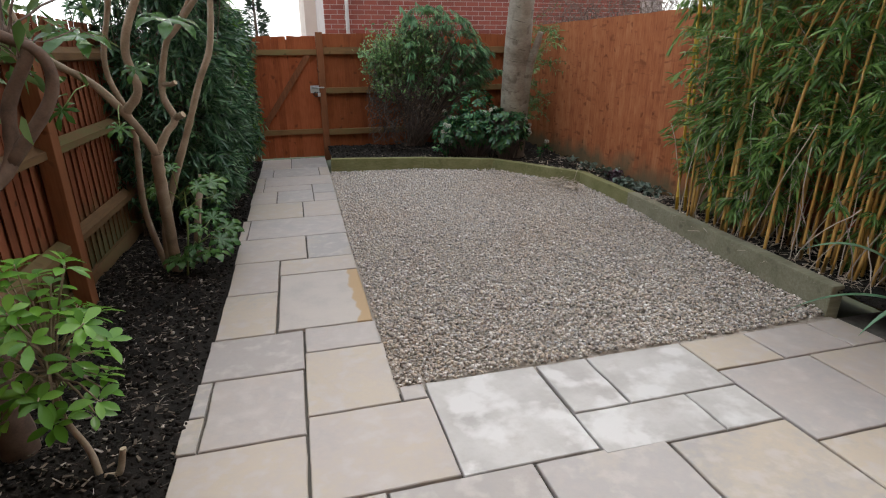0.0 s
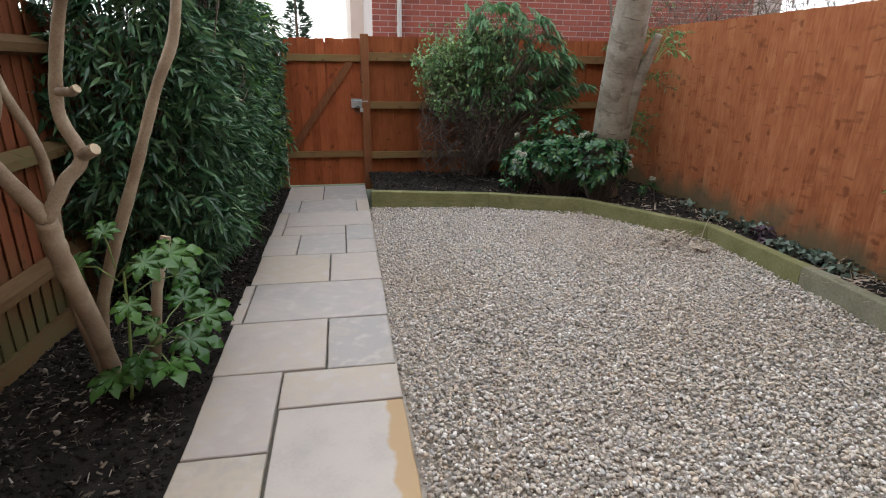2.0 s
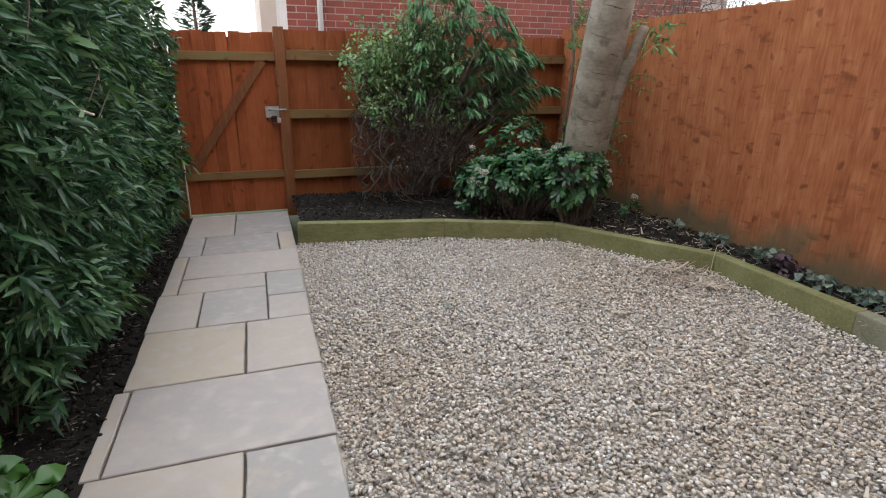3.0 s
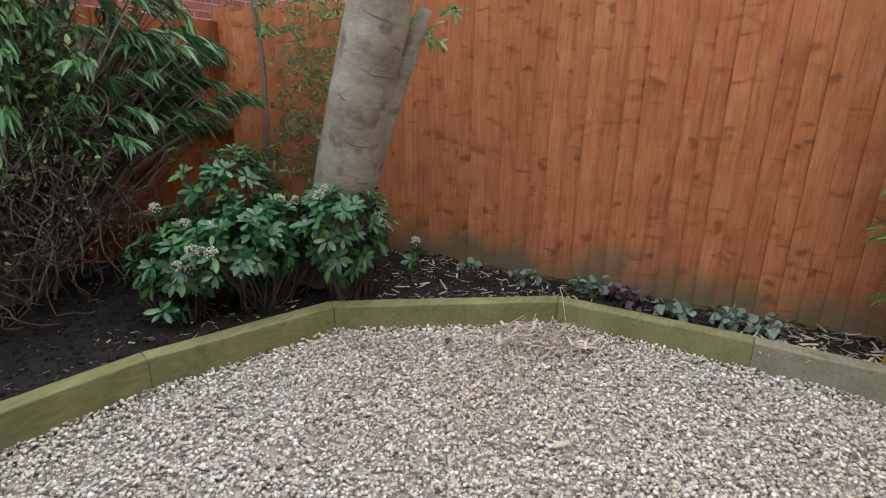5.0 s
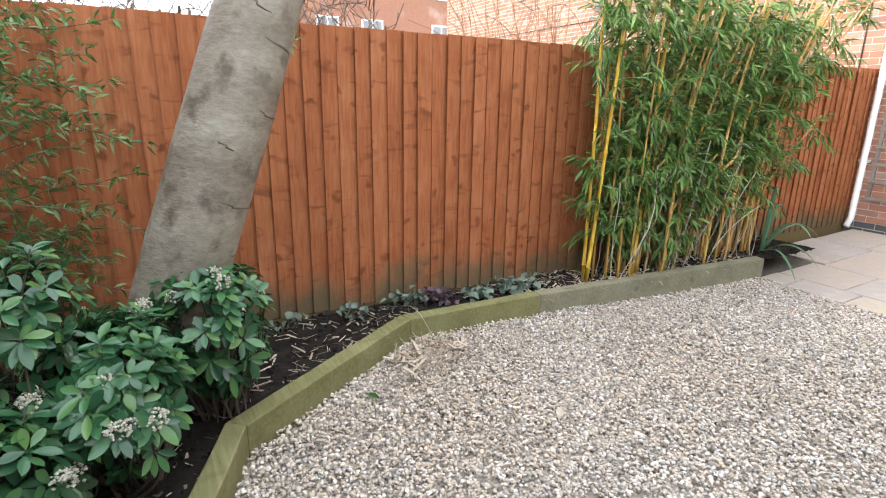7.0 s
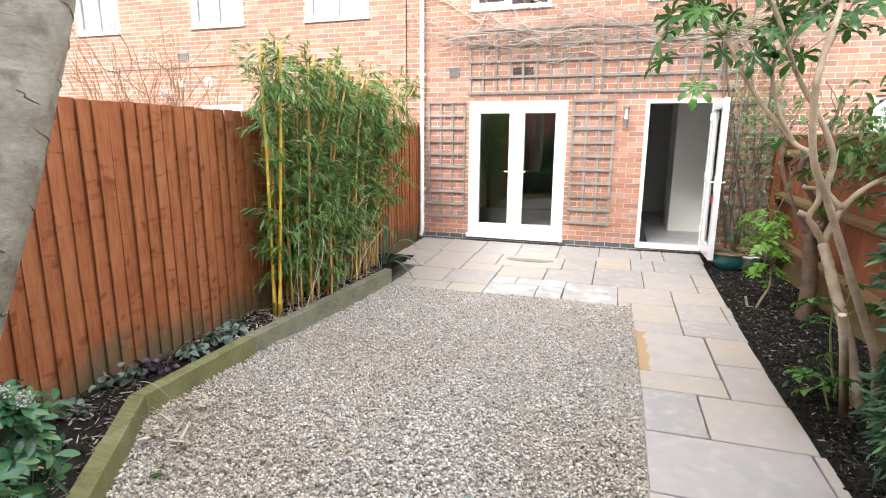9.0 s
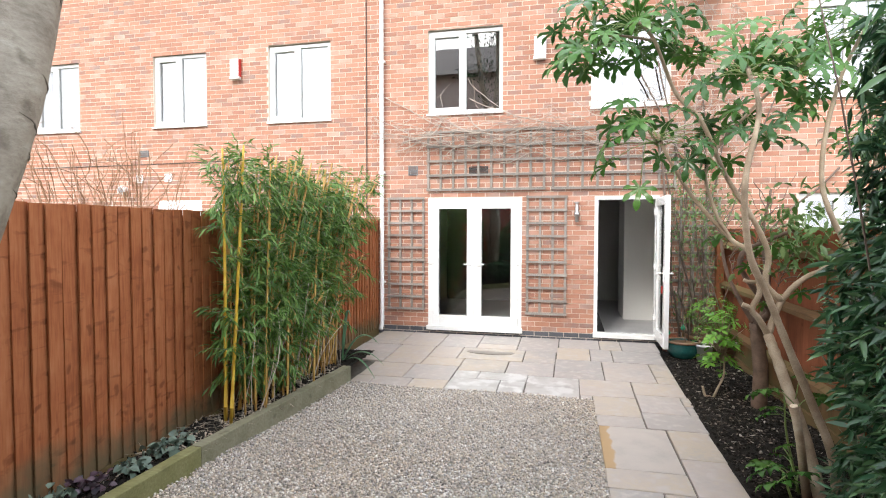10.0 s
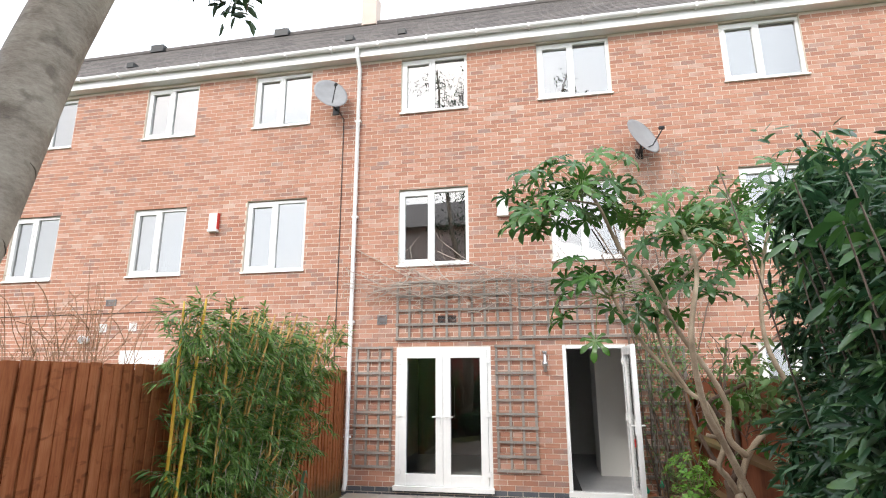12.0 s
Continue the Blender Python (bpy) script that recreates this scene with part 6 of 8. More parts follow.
# the golden bamboo clump
def culm(acc, pts, r):
    """A jointed cane with swollen rings."""
    line = smooth_line(pts, 8)
    out, rad = [], []
    run = 0.0
    nxt = 0.16
    for a, b in zip(line, line[1:]):
        out.append(a)
        rad.append(r * (1 - 0.35 * run / 3.0))
        seg = (b - a).length
        if run + seg > nxt:
            q = a.lerp(b, (nxt - run) / seg)
            rr = r * (1 - 0.35 * run / 3.0)
            d = (b - a).normalized()
            out += [q - d * 0.006, q, q + d * 0.006]
            rad += [rr, rr * 1.28, rr]
            nxt += RNG.uniform(0.16, 0.24)
        run += seg
    out.append(line[-1])
    rad.append(r * 0.5)
    acc.tube(out, rad, 7)
    return line


bam = thing("golden_bamboo", (3.35, 3.1, 0.17), "clump of golden-caned bamboo with fine green leaves", "bamboo")
cu, lv, br = Acc(), Acc(), Acc()
P, D, L = [], [], []


def sprays(line, lo, hi, count, out, reach=0.28):
    for _ in range(count):
        s = line[int(RNG.uniform(lo, hi) * (len(line) - 1))]
        aim = Vector(units(1, 0.25)[0]) + Vector(out) * RNG.uniform(0.0, 0.9)
        pts = wander(s, aim, RNG.uniform(0.5, 1.0) * reach, 4, 0.2, (0, 0, -0.06))
        if any(q.x > FX - 0.02 for q in pts):
            continue
        br.tube(pts, 0.0016, 3, cap=False)
        d0 = (pts[-1] - pts[0]).normalized()
        side = d0.cross(Vector((0, 0, 1)))
        side = side.normalized() if side.length > 1e-3 else Vector((1, 0, 0))
        for q in pts[1:]:
            for _ in range(4):
                P.append(tuple(q + Vector(RNG.normal(size=3)) * 0.010))
                v = d0 * 0.8 + side * RNG.uniform(-0.8, 0.8) + Vector((0, 0, RNG.uniform(-0.65, 0.1)))
                D.append(tuple(v))
                L.append(RNG.uniform(0.06, 0.125))


for k in range(78):
    t = RNG.uniform(0, 1)
    bx, by = 3.40 + RNG.normal() * 0.09, 2.02 + 1.95 * t
    bx = min(bx, 3.56)
    if bx < 3.17:
        bx = 3.2
    h = RNG.uniform(2.28, 2.52) if k % 5 else RNG.uniform(1.0, 1.7)
    toy = by - RNG.uniform(-0.08, 0.16) - (1 - t) * RNG.uniform(0.10, 1.05)
    tox = min(FX - 0.05, bx + RNG.uniform(-0.32, 0.16))
    cu = Acc()
    ln = culm(cu, [(bx, by, 0.13), (bx * 0.7 + tox * 0.3 + RNG.normal() * 0.02, by * 0.84 + toy * 0.16, h * 0.55), (tox, toy, h)], RNG.uniform(0.0075, 0.0135))
    under("cane", cu, M_CULM, bam, smooth=True)
    sprays(ln, 0.37, 1.0, 17, (-0.4, -0.05, 0), 0.26)
    if by > 2.9:
        sprays(ln, 0.22, 0.55, 4, (-0.2, 0.7, 0), 0.24)
    elif k % 3 == 0:
        sprays(ln, 0.28, 0.5, 2, (-0.3, 0.0, 0), 0.2)
for bx, by, tx, ty, h in ((3.41, 4.04, 3.32, 4.16, 2.44), (3.34, 4.07, 3.22, 4.02, 2.48), (3.30, 3.62, 3.24, 3.58, 2.42)):
    a = Acc()
    ln = culm(a, [(bx, by, 0.13), ((bx + tx) / 2 - 0.01, (by + ty) / 2, 1.4), (tx, ty, h)], 0.0145)
    under("thick_cane", a, M_CULM_GOLD, bam, "thick golden bamboo cane", smooth=True)
    sprays(ln, 0.72, 1.0, 22, (-0.2, 0.3, 0.2), 0.28)
    sprays(ln, 0.18, 0.7, 9, (-0.1, 0.9, 0), 0.24)
for k in range(46):
    s0 = Vector((RNG.uniform(3.2, 3.56), RNG.uniform(2.1, 3.9), 0.15))
    pts = wander(s0, (RNG.uniform(-0.2, 0.1), RNG.uniform(-0.5, 0.2), 1), RNG.uniform(0.3, 1.5), 6, 0.08)
    pts = [Vector((min(q.x, FX - 0.03), q.y, q.z)) for q in pts]
    br.tube(pts, [0.0035] * 7, 5)
L = np.array(L)
blades(lv, P, D, units(len(P), 1.2), L, L * 0.16, 0.3)
tagged(under("branchwork", br, M_TWIG, bam), kind="stuff")
tagged(under("leaves", lv, M_BAMBOO, bam, smooth=True), kind="stuff")

# strap-leaved plant at the sleeper's end
sp = thing("strap_leaved_plant", (3.34, 1.80, 0.12), "arching strap-leaved plant at the sleeper's end", "plant")
for tip, rise_, w0 in (((2.70, 2.22, 0.47), 0.22, 0.022), ((2.78, 1.82, 0.12), 0.34, 0.021), ((2.74, 2.24, 0.07), 0.26, 0.017), ((3.02, 1.42, 0.30), 0.40, 0.019), ((3.45, 1.30, 0.45), 0.45, 0.018), ((3.10, 2.10, 0.75), 0.30, 0.018)):
    a = Acc()
    v, f = [], []
    n = 14
    s0, e0 = Vector((3.34, 1.80, 0.12)), Vector(tip)
    mid = s0.lerp(e0, 0.5) + Vector((0, 0, 0.55 * rise_ + 0.5 * abs(e0.z - s0.z) + 0.12))
    ax = Vector((e0.x - s0.x, e0.y - s0.y, 0)).normalized()
    ac = Vector((-ax.y, ax.x, 0))
    for k in range(n + 1):
        t = k / n
        c = s0 * (1 - t) ** 2 + mid * 2 * t * (1 - t) + e0 * t * t
        w = w0 * min(1, 0.45 + t * 2.2) * (1 - t ** 3) + 0.001
        v += [tuple(c - ac * w + Vector((0, 0, w * 0.3))), tuple(c - Vector((0, 0, w * 0.3))), tuple(c + ac * w + Vector((0, 0, w * 0.3)))]
    for k in range(n):
        for sd_ in (0, 1):
            b = 3 * k + sd_
            f.append((b, b + 1, b + 4, b + 3))
    a.add(v, f)
    under("leaf", a, M_STRAP, sp, smooth=True)

# mulch, straw and litter
def litter(name, count, xr, yr, height, size, material, label, poly=None, flat=0.15, thick=1.0):
    a = Acc()
    x, y = RNG.uniform(*xr, count), RNG.uniform(*yr, count)
    if poly is not None:
        k = inside(x, y, poly)
        x, y = x[k], y[k]
    for px, py in zip(x, y):
        z = height(px, py)
        d = Vector((*RNG.normal(size=2), RNG.normal() * flat)).normalized()
        ln_ = RNG.uniform(*size)
        w = min(RNG.choice([0.0012, 0.002, 0.003, 0.0065]) * RNG.uniform(0.7, 1.2) * thick, ln_ * 0.4)
        s = Vector((-d.y, d.x, 0)).normalized() * w
        p = Vector((px, py, z + 0.004 + RNG.uniform(0, 0.008)))
        u = Vector((0, 0, w * 0.5))
        e = p + d * ln_
        a.add([tuple(q) for q in (p - s, p + s, e + s * 0.6, e - s * 0.6, p - s + u, p + s * 0.8 + u, e + s * 0.5 + u, e - s * 0.6 + u)],
              [(4, 5, 6, 7), (0, 1, 5, 4), (1, 2, 6, 5), (2, 3, 7, 6), (3, 0, 4, 7)])
    return put(name, a, material, label=label, category="garden litter", kind="stuff")


litter("bark_mulch", 3600, (0.4, 3.62), (2.3, 8.7), soil_right, (0.006, 0.035), M_CHIP, "scattered bark mulch on the raised bed", bed_poly)
litter("soil_litter", 5200, (-1.52, -0.66), (0.2, 8.6), soil_left, (0.006, 0.04), M_CHIP, "fine bark bits and crumbs on the soil")
litter("pale_bits", 700, (-1.52, -0.66), (0.2, 8.6), soil_left, (0.008, 0.05), M_PALECHIP, "pale bits of bark and stone on soil")
litter("soil_crumbs", 5000, (-1.52, -0.68), (0.2, 8.6), soil_left, (0.008, 0.02), M_SOIL, "dark soil crumbs beside the path")
litter("dry_straw", 620, (1.6, 3.62), (3.8, 7.6), soil_right, (0.015, 0.08), M_STRAW, "dry straw and husks along the fence", bed_poly)
litter("dry_straw", 240, (2.7, 3.55), (5.5, 6.75), soil_right, (0.02, 0.10), M_STRAW, "dry straw and husks behind the sleeper corner", bed_poly)
litter("dry_straw", 900, (3.1, 3.6), (2.2, 4.8), soil_right, (0.03, 0.12), M_STRAW, "dry bamboo sheaths under the canes", bed_poly)
clods = new("soil_clod_layer", pebbles("soil_clod_layer", 15000, [(-1.52, 0.2), (-0.63, 0.2), (-0.62, 8.6), (-1.52, 8.6)], -0.003, (0.004, 0.017), M_SOIL, height=soil_left))
tagged(clods, "crumbly clods of dark garden soil", "soil", kind="stuff")
bed_clods = new("soil_clod_layer", pebbles("soil_clod_layer", 9000, bed_poly, -0.003, (0.004, 0.016), M_SOIL, height=soil_right))
tagged(bed_clods, "crumbly dark soil in the raised bed", "soil", kind="stuff")
flints = new("soil_stone_layer", pebbles("soil_stone_layer", 90, [(-1.5, 0.6), (-0.68, 0.6), (-0.66, 8.4), (-1.5, 8.4)], 0.008, (0.006, 0.018), M_PALECHIP, height=soil_left))
tagged(flints, "pale stones scattered on the soil", "stones", kind="stuff")
litter("chip_pile", 640, (2.50, 3.12), (5.3, 6.15), lambda x, y: 0.034 + float(gravel_rise(x, y)) + 0.03 * max(0, 1 - math.hypot(x - 2.9, y - 5.68) / 0.4), (0.03, 0.11), M_STRAW, "heap of pale straw and wood chips on the gravel",
       [(2.76, 5.88), (2.82, 5.52), (3.02, 5.34), (3.15, 5.55), (2.97, 5.92)], 0.2, 1.5)
litter("leaf_litter", 90, (0.5, 3.0), (2.4, 7.0), lambda x, y: 0.028 + float(gravel_rise(x, y)), (0.015, 0.05), M_STRAW, "stray straw on the gravel", GRAVEL)

stalk = thing("dry_stalk", (3.21, 5.60, 0.20), "thin dry stalk bent over the sleeper joint", "garden litter")
under("stalk", Acc().tube(smooth_line([(3.30, 5.62, 0.205), (3.22, 5.66, 0.285), (3.14, 5.62, 0.25), (3.06, 5.56, 0.10)], 5), 0.0022, 5), M_STRAW, stalk, smooth=True)
for k, (fx, fy, turn, hue) in enumerate(((2.62, 6.10, 20, M_LAUREL), (1.15, 5.72, 75, M_HEUCH_GREEN), (2.18, 5.30, 140, M_STRAW))):
    z_ = 0.036 + float(gravel_rise(fx, fy))
    fallen = thing("fallen_leaf", (fx, fy, z_), ("fallen green leaf on the gravel", "pale fallen leaf on the gravel", "dry brown fallen leaf on the gravel")[k], "leaf", "leaves on the gravel")
    a = Acc()
    oval_leaves(a, [(fx, fy, z_)], [(math.cos(radians(turn)), math.sin(radians(turn)), 0.05)], [(0, 0.1, 1)], np.array([0.09]), np.array([0.038]), 0.1)
    under("leaf", a, hue, fallen, smooth=True)

# ---------------------------------------------------------------- left bed
hedge = thing("bamboo_hedge", (-1.15, 6.6, 0.0), "dense dark-green broad-leaved bamboo hedge beside the path", "hedge")
cu, lv, lime = Acc(), Acc(), Acc()


def hedge_face(y, z):
    """How far the hedge stands out over the bed."""
    return -0.74 + 0.10 * math.sin(z * 1.5) + 0.20 * noise.noise((y * 1.6, z * 1.6, 3)) + 0.10 * noise.noise((y * 4, z * 4, 9)) - 0.35 * max(0, 0.5 - z) - 0.15 * max(0, z - 2.0)


def hedge_top(y):
    return max(2.15, 2.85 - 0.33 * max(0.0, y - 5.0)) + 0.15 * noise.noise((y * 2.0, 1, 1))


for k in range(170):
    bx, by = RNG.uniform(-1.66, -0.95), RNG.uniform(5.1, 8.35)
    h = hedge_top(by) * RNG.uniform(0.8, 1.04)
    pts = wander((bx, by, -0.03), (RNG.uniform(-0.02, 0.12), RNG.uniform(-0.1, 0.1), 1), h, 6, 0.04)
    pts = [Vector((max(q.x, -1.72), q.y, q.z)) for q in pts]
    cu.tube(pts, [0.006, 0.006, 0.0055, 0.005, 0.0045, 0.004, 0.003], 5)
P, D, L = [], [], []


def hang(at, aim, n):
    """A twig end with a hanging bunch of pointed leaves."""
    aim = np.asarray(aim, float) / (np.linalg.norm(aim) + 1e-9)
    for _ in range(n):
        P.append(np.asarray(at) + RNG.normal(size=3) * 0.018)
        D.append(aim + RNG.normal(size=3) * 0.58 + np.array([0, 0, -0.16]))


N = 6400
yy, zz = RNG.uniform(5.0, 8.45, N), RNG.uniform(0.05, 2.9, N)
deep = RNG.exponential(0.11, N)
for y, z, d in zip(yy, zz, deep):
    lump = 0.5 + 0.5 * noise.noise((y * 3.0, z * 3.0, 8))
    if z > hedge_top(y) or RNG.uniform() > 0.30 + 0.95 * lump or (z < 0.35 and RNG.uniform() > z * 2.5):
        continue
    x = hedge_face(y, z) - d
    if x < -1.70:
        continue
    hang((x, y, z), (RNG.normal() * 0.5 + 0.65, RNG.normal() * 0.75, -0.08 + RNG.normal() * 0.45), int(RNG.integers(6, 10)))
for _ in range(1500):  # the end that faces the house, and the top
    x, z = RNG.uniform(-1.68, -0.72), RNG.uniform(0.15, 2.85)
    if z < 0.5 and RNG.uniform() > z * 1.8:
        continue
    hang((x, 5.05 + RNG.exponential(0.12) + 0.16 * noise.noise((x * 3, z * 2, 5)), z), (RNG.normal() * 0.7, -0.55 + RNG.normal() * 0.5, -0.3 + RNG.normal() * 0.4), int(RNG.integers(4, 8)))
for _ in range(900):
    y = RNG.uniform(5.0, 8.5)
    hang((RNG.uniform(-1.7, -0.75), y, hedge_top(y) - 0.05 + RNG.normal() * 0.10), (RNG.normal() * 0.7, RNG.normal() * 0.7, 0.1 + RNG.normal() * 0.4), 6)
P, D = np.array(P), np.array(D)
L = RNG.uniform(0.065, 0.125, len(P))
young = (P[:, 1] > 6.6) & (RNG.uniform(size=len(P)) < 0.10)
for acc, sel in ((lv, ~young), (lime, young)):
    blades(acc, P[sel], D[sel], units(int(sel.sum()), 0.6), L[sel], L[sel] * 0.215, 0.22)
tagged(under("branchwork", cu, M_TWIG_DARK, hedge, smooth=True), kind="stuff")
tagged(under("leaves", lv, M_HEDGE, hedge, smooth=True), kind="stuff")
tagged(under("young_leaves", lime, M_HEDGE_LIME, hedge, "bright young leaves", smooth=True), kind="stuff")
dead = Acc()
for q in ([(-0.62, 6.0, 1.62), (-0.61, 6.0, 1.35)], [(-0.66, 5.6, 1.3), (-0.6, 5.75, 1.25)], [(-0.65, 6.5, 1.2), (-0.6, 6.6, 0.95)]):
    dead.tube(q, 0.006, 5)
tagged(under("dead_branchwork", dead, M_TWIG, hedge), kind="stuff")

lau = thing("laurel_shrub", (-1.0, 5.55, 0.0), "laurel with large oval leaves in the hedge", "shrub")
st, lv = Acc(), Acc()
for k in range(34):
    z_ = RNG.uniform(0.18, 0.5) if k % 6 == 0 else 0.9 + 1.75 * RNG.uniform() ** 0.7
    p = Vector((RNG.uniform(-0.78, -0.54), RNG.uniform(5.62, 6.2), z_))
    st.tube([(-1.0, 5.55, -0.03), Vector((-1.0, 5.55, 0)).lerp(p, 0.6) + Vector((-0.08, 0, 0)), p], [0.012, 0.008, 0.003], 5)
    rosette(lv, p, (0.6, RNG.normal() * 0.4, 0.6), 6, 0.112, 0.047, 0.3, 0.4)
tagged(under("branchwork", st, M_TWIG_DARK, lau, smooth=True), kind="stuff")
tagged(under("leaves", lv, M_LAUREL, lau, smooth=True), kind="stuff")

# fatsia with bare forked stems and palmate leaves
fat = thing("fatsia", (-1.05, 4.15, 0.0), "tall fatsia with bare forked stems and palmate leaves", "shrub")
STEMS = [
    [(-1.02, 4.12, -0.03), (-0.98, 3.95, 0.35), (-0.90, 3.62, 0.85), (-0.87, 3.53, 1.0)],
    [(-0.87, 3.53, 1.0), (-0.93, 3.48, 1.15), (-1.0, 3.45, 1.28), (-1.12, 3.46, 1.42), (-1.35, 3.5, 1.58), (-1.47, 3.55, 1.85), (-1.52, 3.58, 2.4)],
    [(-0.98, 3.46, 1.25), (-0.88, 3.42, 1.38), (-0.90, 3.4, 1.6), (-0.80, 3.4, 1.85), (-0.59, 3.4, 2.21), (-0.41, 3.4, 2.63), (-0.21, 3.4, 2.88), (-0.05, 3.4, 3.29), (0.08, 3.4, 3.45)],
    [(-0.87, 3.53, 1.0), (-0.80, 3.55, 1.12), (-0.745, 3.57, 1.2), (-0.79, 3.58, 1.35), (-0.72, 3.55, 1.62), (-0.62, 3.45, 1.72), (-0.36, 3.4, 2.04), (-0.17, 3.4, 2.36), (-0.09, 3.4, 2.55)],
    [(-1.08, 4.18, -0.03), (-1.05, 4.15, 0.35), (-0.95, 4.115, 0.65), (-0.80, 4.12, 1.02), (-0.66, 4.12, 1.38), (-0.55, 4.13, 1.65), (-0.52, 4.12, 2.1), (-0.66, 3.9, 2.6), (-0.64, 3.7, 2.95)],
    [(-1.10, 4.2, -0.03), (-1.18, 4.2, 0.5), (-1.12, 4.1, 1.1), (-1.2, 4.05, 1.5), (-1.05, 3.9, 2.1), (-1.25, 3.6, 2.8), (-1.5, 3.45, 3.3)],
    [(-0.62, 3.45, 1.72), (-0.5, 3.45, 1.95), (-0.45, 3.42, 2.3), (-0.75, 3.4, 2.7), (-1.1, 3.35, 3.05)],
]
RADII = [(0.040, 0.034), (0.026, 0.016), (0.025, 0.013), (0.024, 0.012), (0.029, 0.016), (0.024, 0.012), (0.016, 0.010)]
for q, (r0, r1) in zip(STEMS, RADII):
    a = Acc()
    limb(a, q, r0, r1, 10, 7, 0.14)
    under("stem", a, M_STEM, fat, smooth=True)
for q, r in (([(-0.745, 3.57, 1.2), (-0.69, 3.54, 1.225)], 0.02), ([(-0.79, 3.58, 1.40), (-0.72, 3.53, 1.40), (-0.70, 3.52, 1.41)], 0.014), ([(-0.90, 4.22, -0.02), (-0.83, 4.25, 0.45), (-0.77, 4.3, 0.70)], 0.025)):
    a = Acc()
    a.tube(q, [r * 1.1] + [r] * (len(q) - 1), 9)
    under("cut_stub", a, M_STEM, fat, smooth=True)
    d = (Vector(q[-1]) - Vector(q[-2])).normalized()
    under("cut_end", Acc().tube([Vector(q[-1]), Vector(q[-1]) + d * 0.004], r * 0.92, 9), M_CUT, fat, "pale sawn end")

# palmate leaves: deep narrow lobes in the crown, broad shallow ones low down
def palmate(sinus, waist, belly):
    lf = Acc()
    v, f = [(0, 0, 0)], []
    lobes = 7
    for k in range(lobes):
        a = radians(-138 + 276 * k / (lobes - 1))
        ln_ = 0.19 * (1.0 - 0.42 * abs(k - 3) / 3)
        da = radians(22)
        c = lambda r, t, z: (r * math.sin(t), r * math.cos(t), z)
        b = len(v)
        v += [c(ln_ * sinus, a - da, -0.004), c(ln_ * 0.56, a - da * waist, 0.004), c(ln_ * 0.74, a - da * belly, 0.002), c(ln_ * 0.90, a - da * 0.34, -0.014), c(ln_, a, -0.040), c(ln_ * 0.90, a + da * 0.34, -0.014),
              c(ln_ * 0.74, a + da * belly, 0.002), c(ln_ * 0.56, a + da * waist, 0.004), c(ln_ * sinus, a + da, -0.004), c(ln_ * 0.42, a, 0.012), c(ln_ * 0.76, a, -0.004)]
        m_, q = b + 9, b + 10
        f += [(0, b, m_), (0, m_, b + 8), (b, b + 1, m_), (m_, b + 7, b + 8), (b + 1, b + 2, q, m_), (m_, q, b + 6, b + 7), (b + 2, b + 3, q), (q, b + 5, b + 6), (b + 3, b + 4, q), (q, b + 4, b + 5)]
    lf.add(v, [tuple(reversed(t)) for t in f])
    me = lf.mesh("leaf", True)
    me.materials.append(M_FATSIA)
    return me


leaf_mesh, broad_leaf_mesh = palmate(0.32, 0.50, 0.58), palmate(0.74, 0.97, 0.80)
pet = Acc()


def palm_leaf(at, tip, size, face, shape=leaf_mesh):
    """A leaf at tip on a thin stalk from at; face: the way its upper side looks."""
    at, tip = Vector(at), Vector(tip)
    mid = at.lerp(tip, 0.5) + Vector((0, 0, 0.03))
    pet.tube([at, mid, tip], [0.0042, 0.0035, 0.003], 5)
    out = (tip - at)
    z = Vector(face).normalized()
    y = (out - z * out.dot(z))
    y = y.normalized() if y.length > 1e-4 else z.orthogonal().normalized()
    x = y.cross(z)
    ob = new("leaf", shape)
    ob.parent = fat
    m3 = Matrix((x, y, z)).transposed().to_4x4()
    ob.matrix_local = Matrix.Translation(tip - Vector(fat.location)) @ m3 @ Matrix.Diagonal((size, size, size, 1))


def head(at, n, reach, size, flat=0.2):
    for k in range(n):
        a = 2.4 * k + RNG.uniform(-0.3, 0.3)
        up = RNG.uniform(-0.7, 0.75)
        d = Vector((math.cos(a), math.sin(a), up)).normalized()
        r = reach * RNG.uniform(0.65, 1.15)
        tip = Vector(at) + d * r
        face = Vector((d.x * 0.7, d.y * 0.7, 0.75)) + Vector(RNG.normal(size=3)) * flat
        palm_leaf(Vector(at) - Vector((0, 0, RNG.uniform(0, 0.10))), tip, size * RNG.uniform(0.75, 1.15), face)


head((0.08, 3.4, 3.45), 34, 0.44, 1.05)
head((0.38, 3.45, 3.33), 22, 0.42, 1.05)
limbx = Acc()
limb(limbx, [(-0.05, 3.4, 3.29), (0.15, 3.42, 3.33), (0.38, 3.45, 3.36)], 0.012, 0.008, 8)
under("stem", limbx, M_STEM, fat, smooth=True)
head((-0.09, 3.4, 2.55), 18, 0.40, 1.05)
head((-0.64, 3.7, 2.97), 20, 0.40, 1.0)
head((-1.10, 3.35, 3.07), 20, 0.40, 1.0)
head((-1.50, 3.45, 3.32), 22, 0.44, 1.05)
head((-0.85, 3.5, 2.55), 12, 0.36, 1.0)
head((-1.55, 3.6, 2.4), 9, 0.30, 0.9)
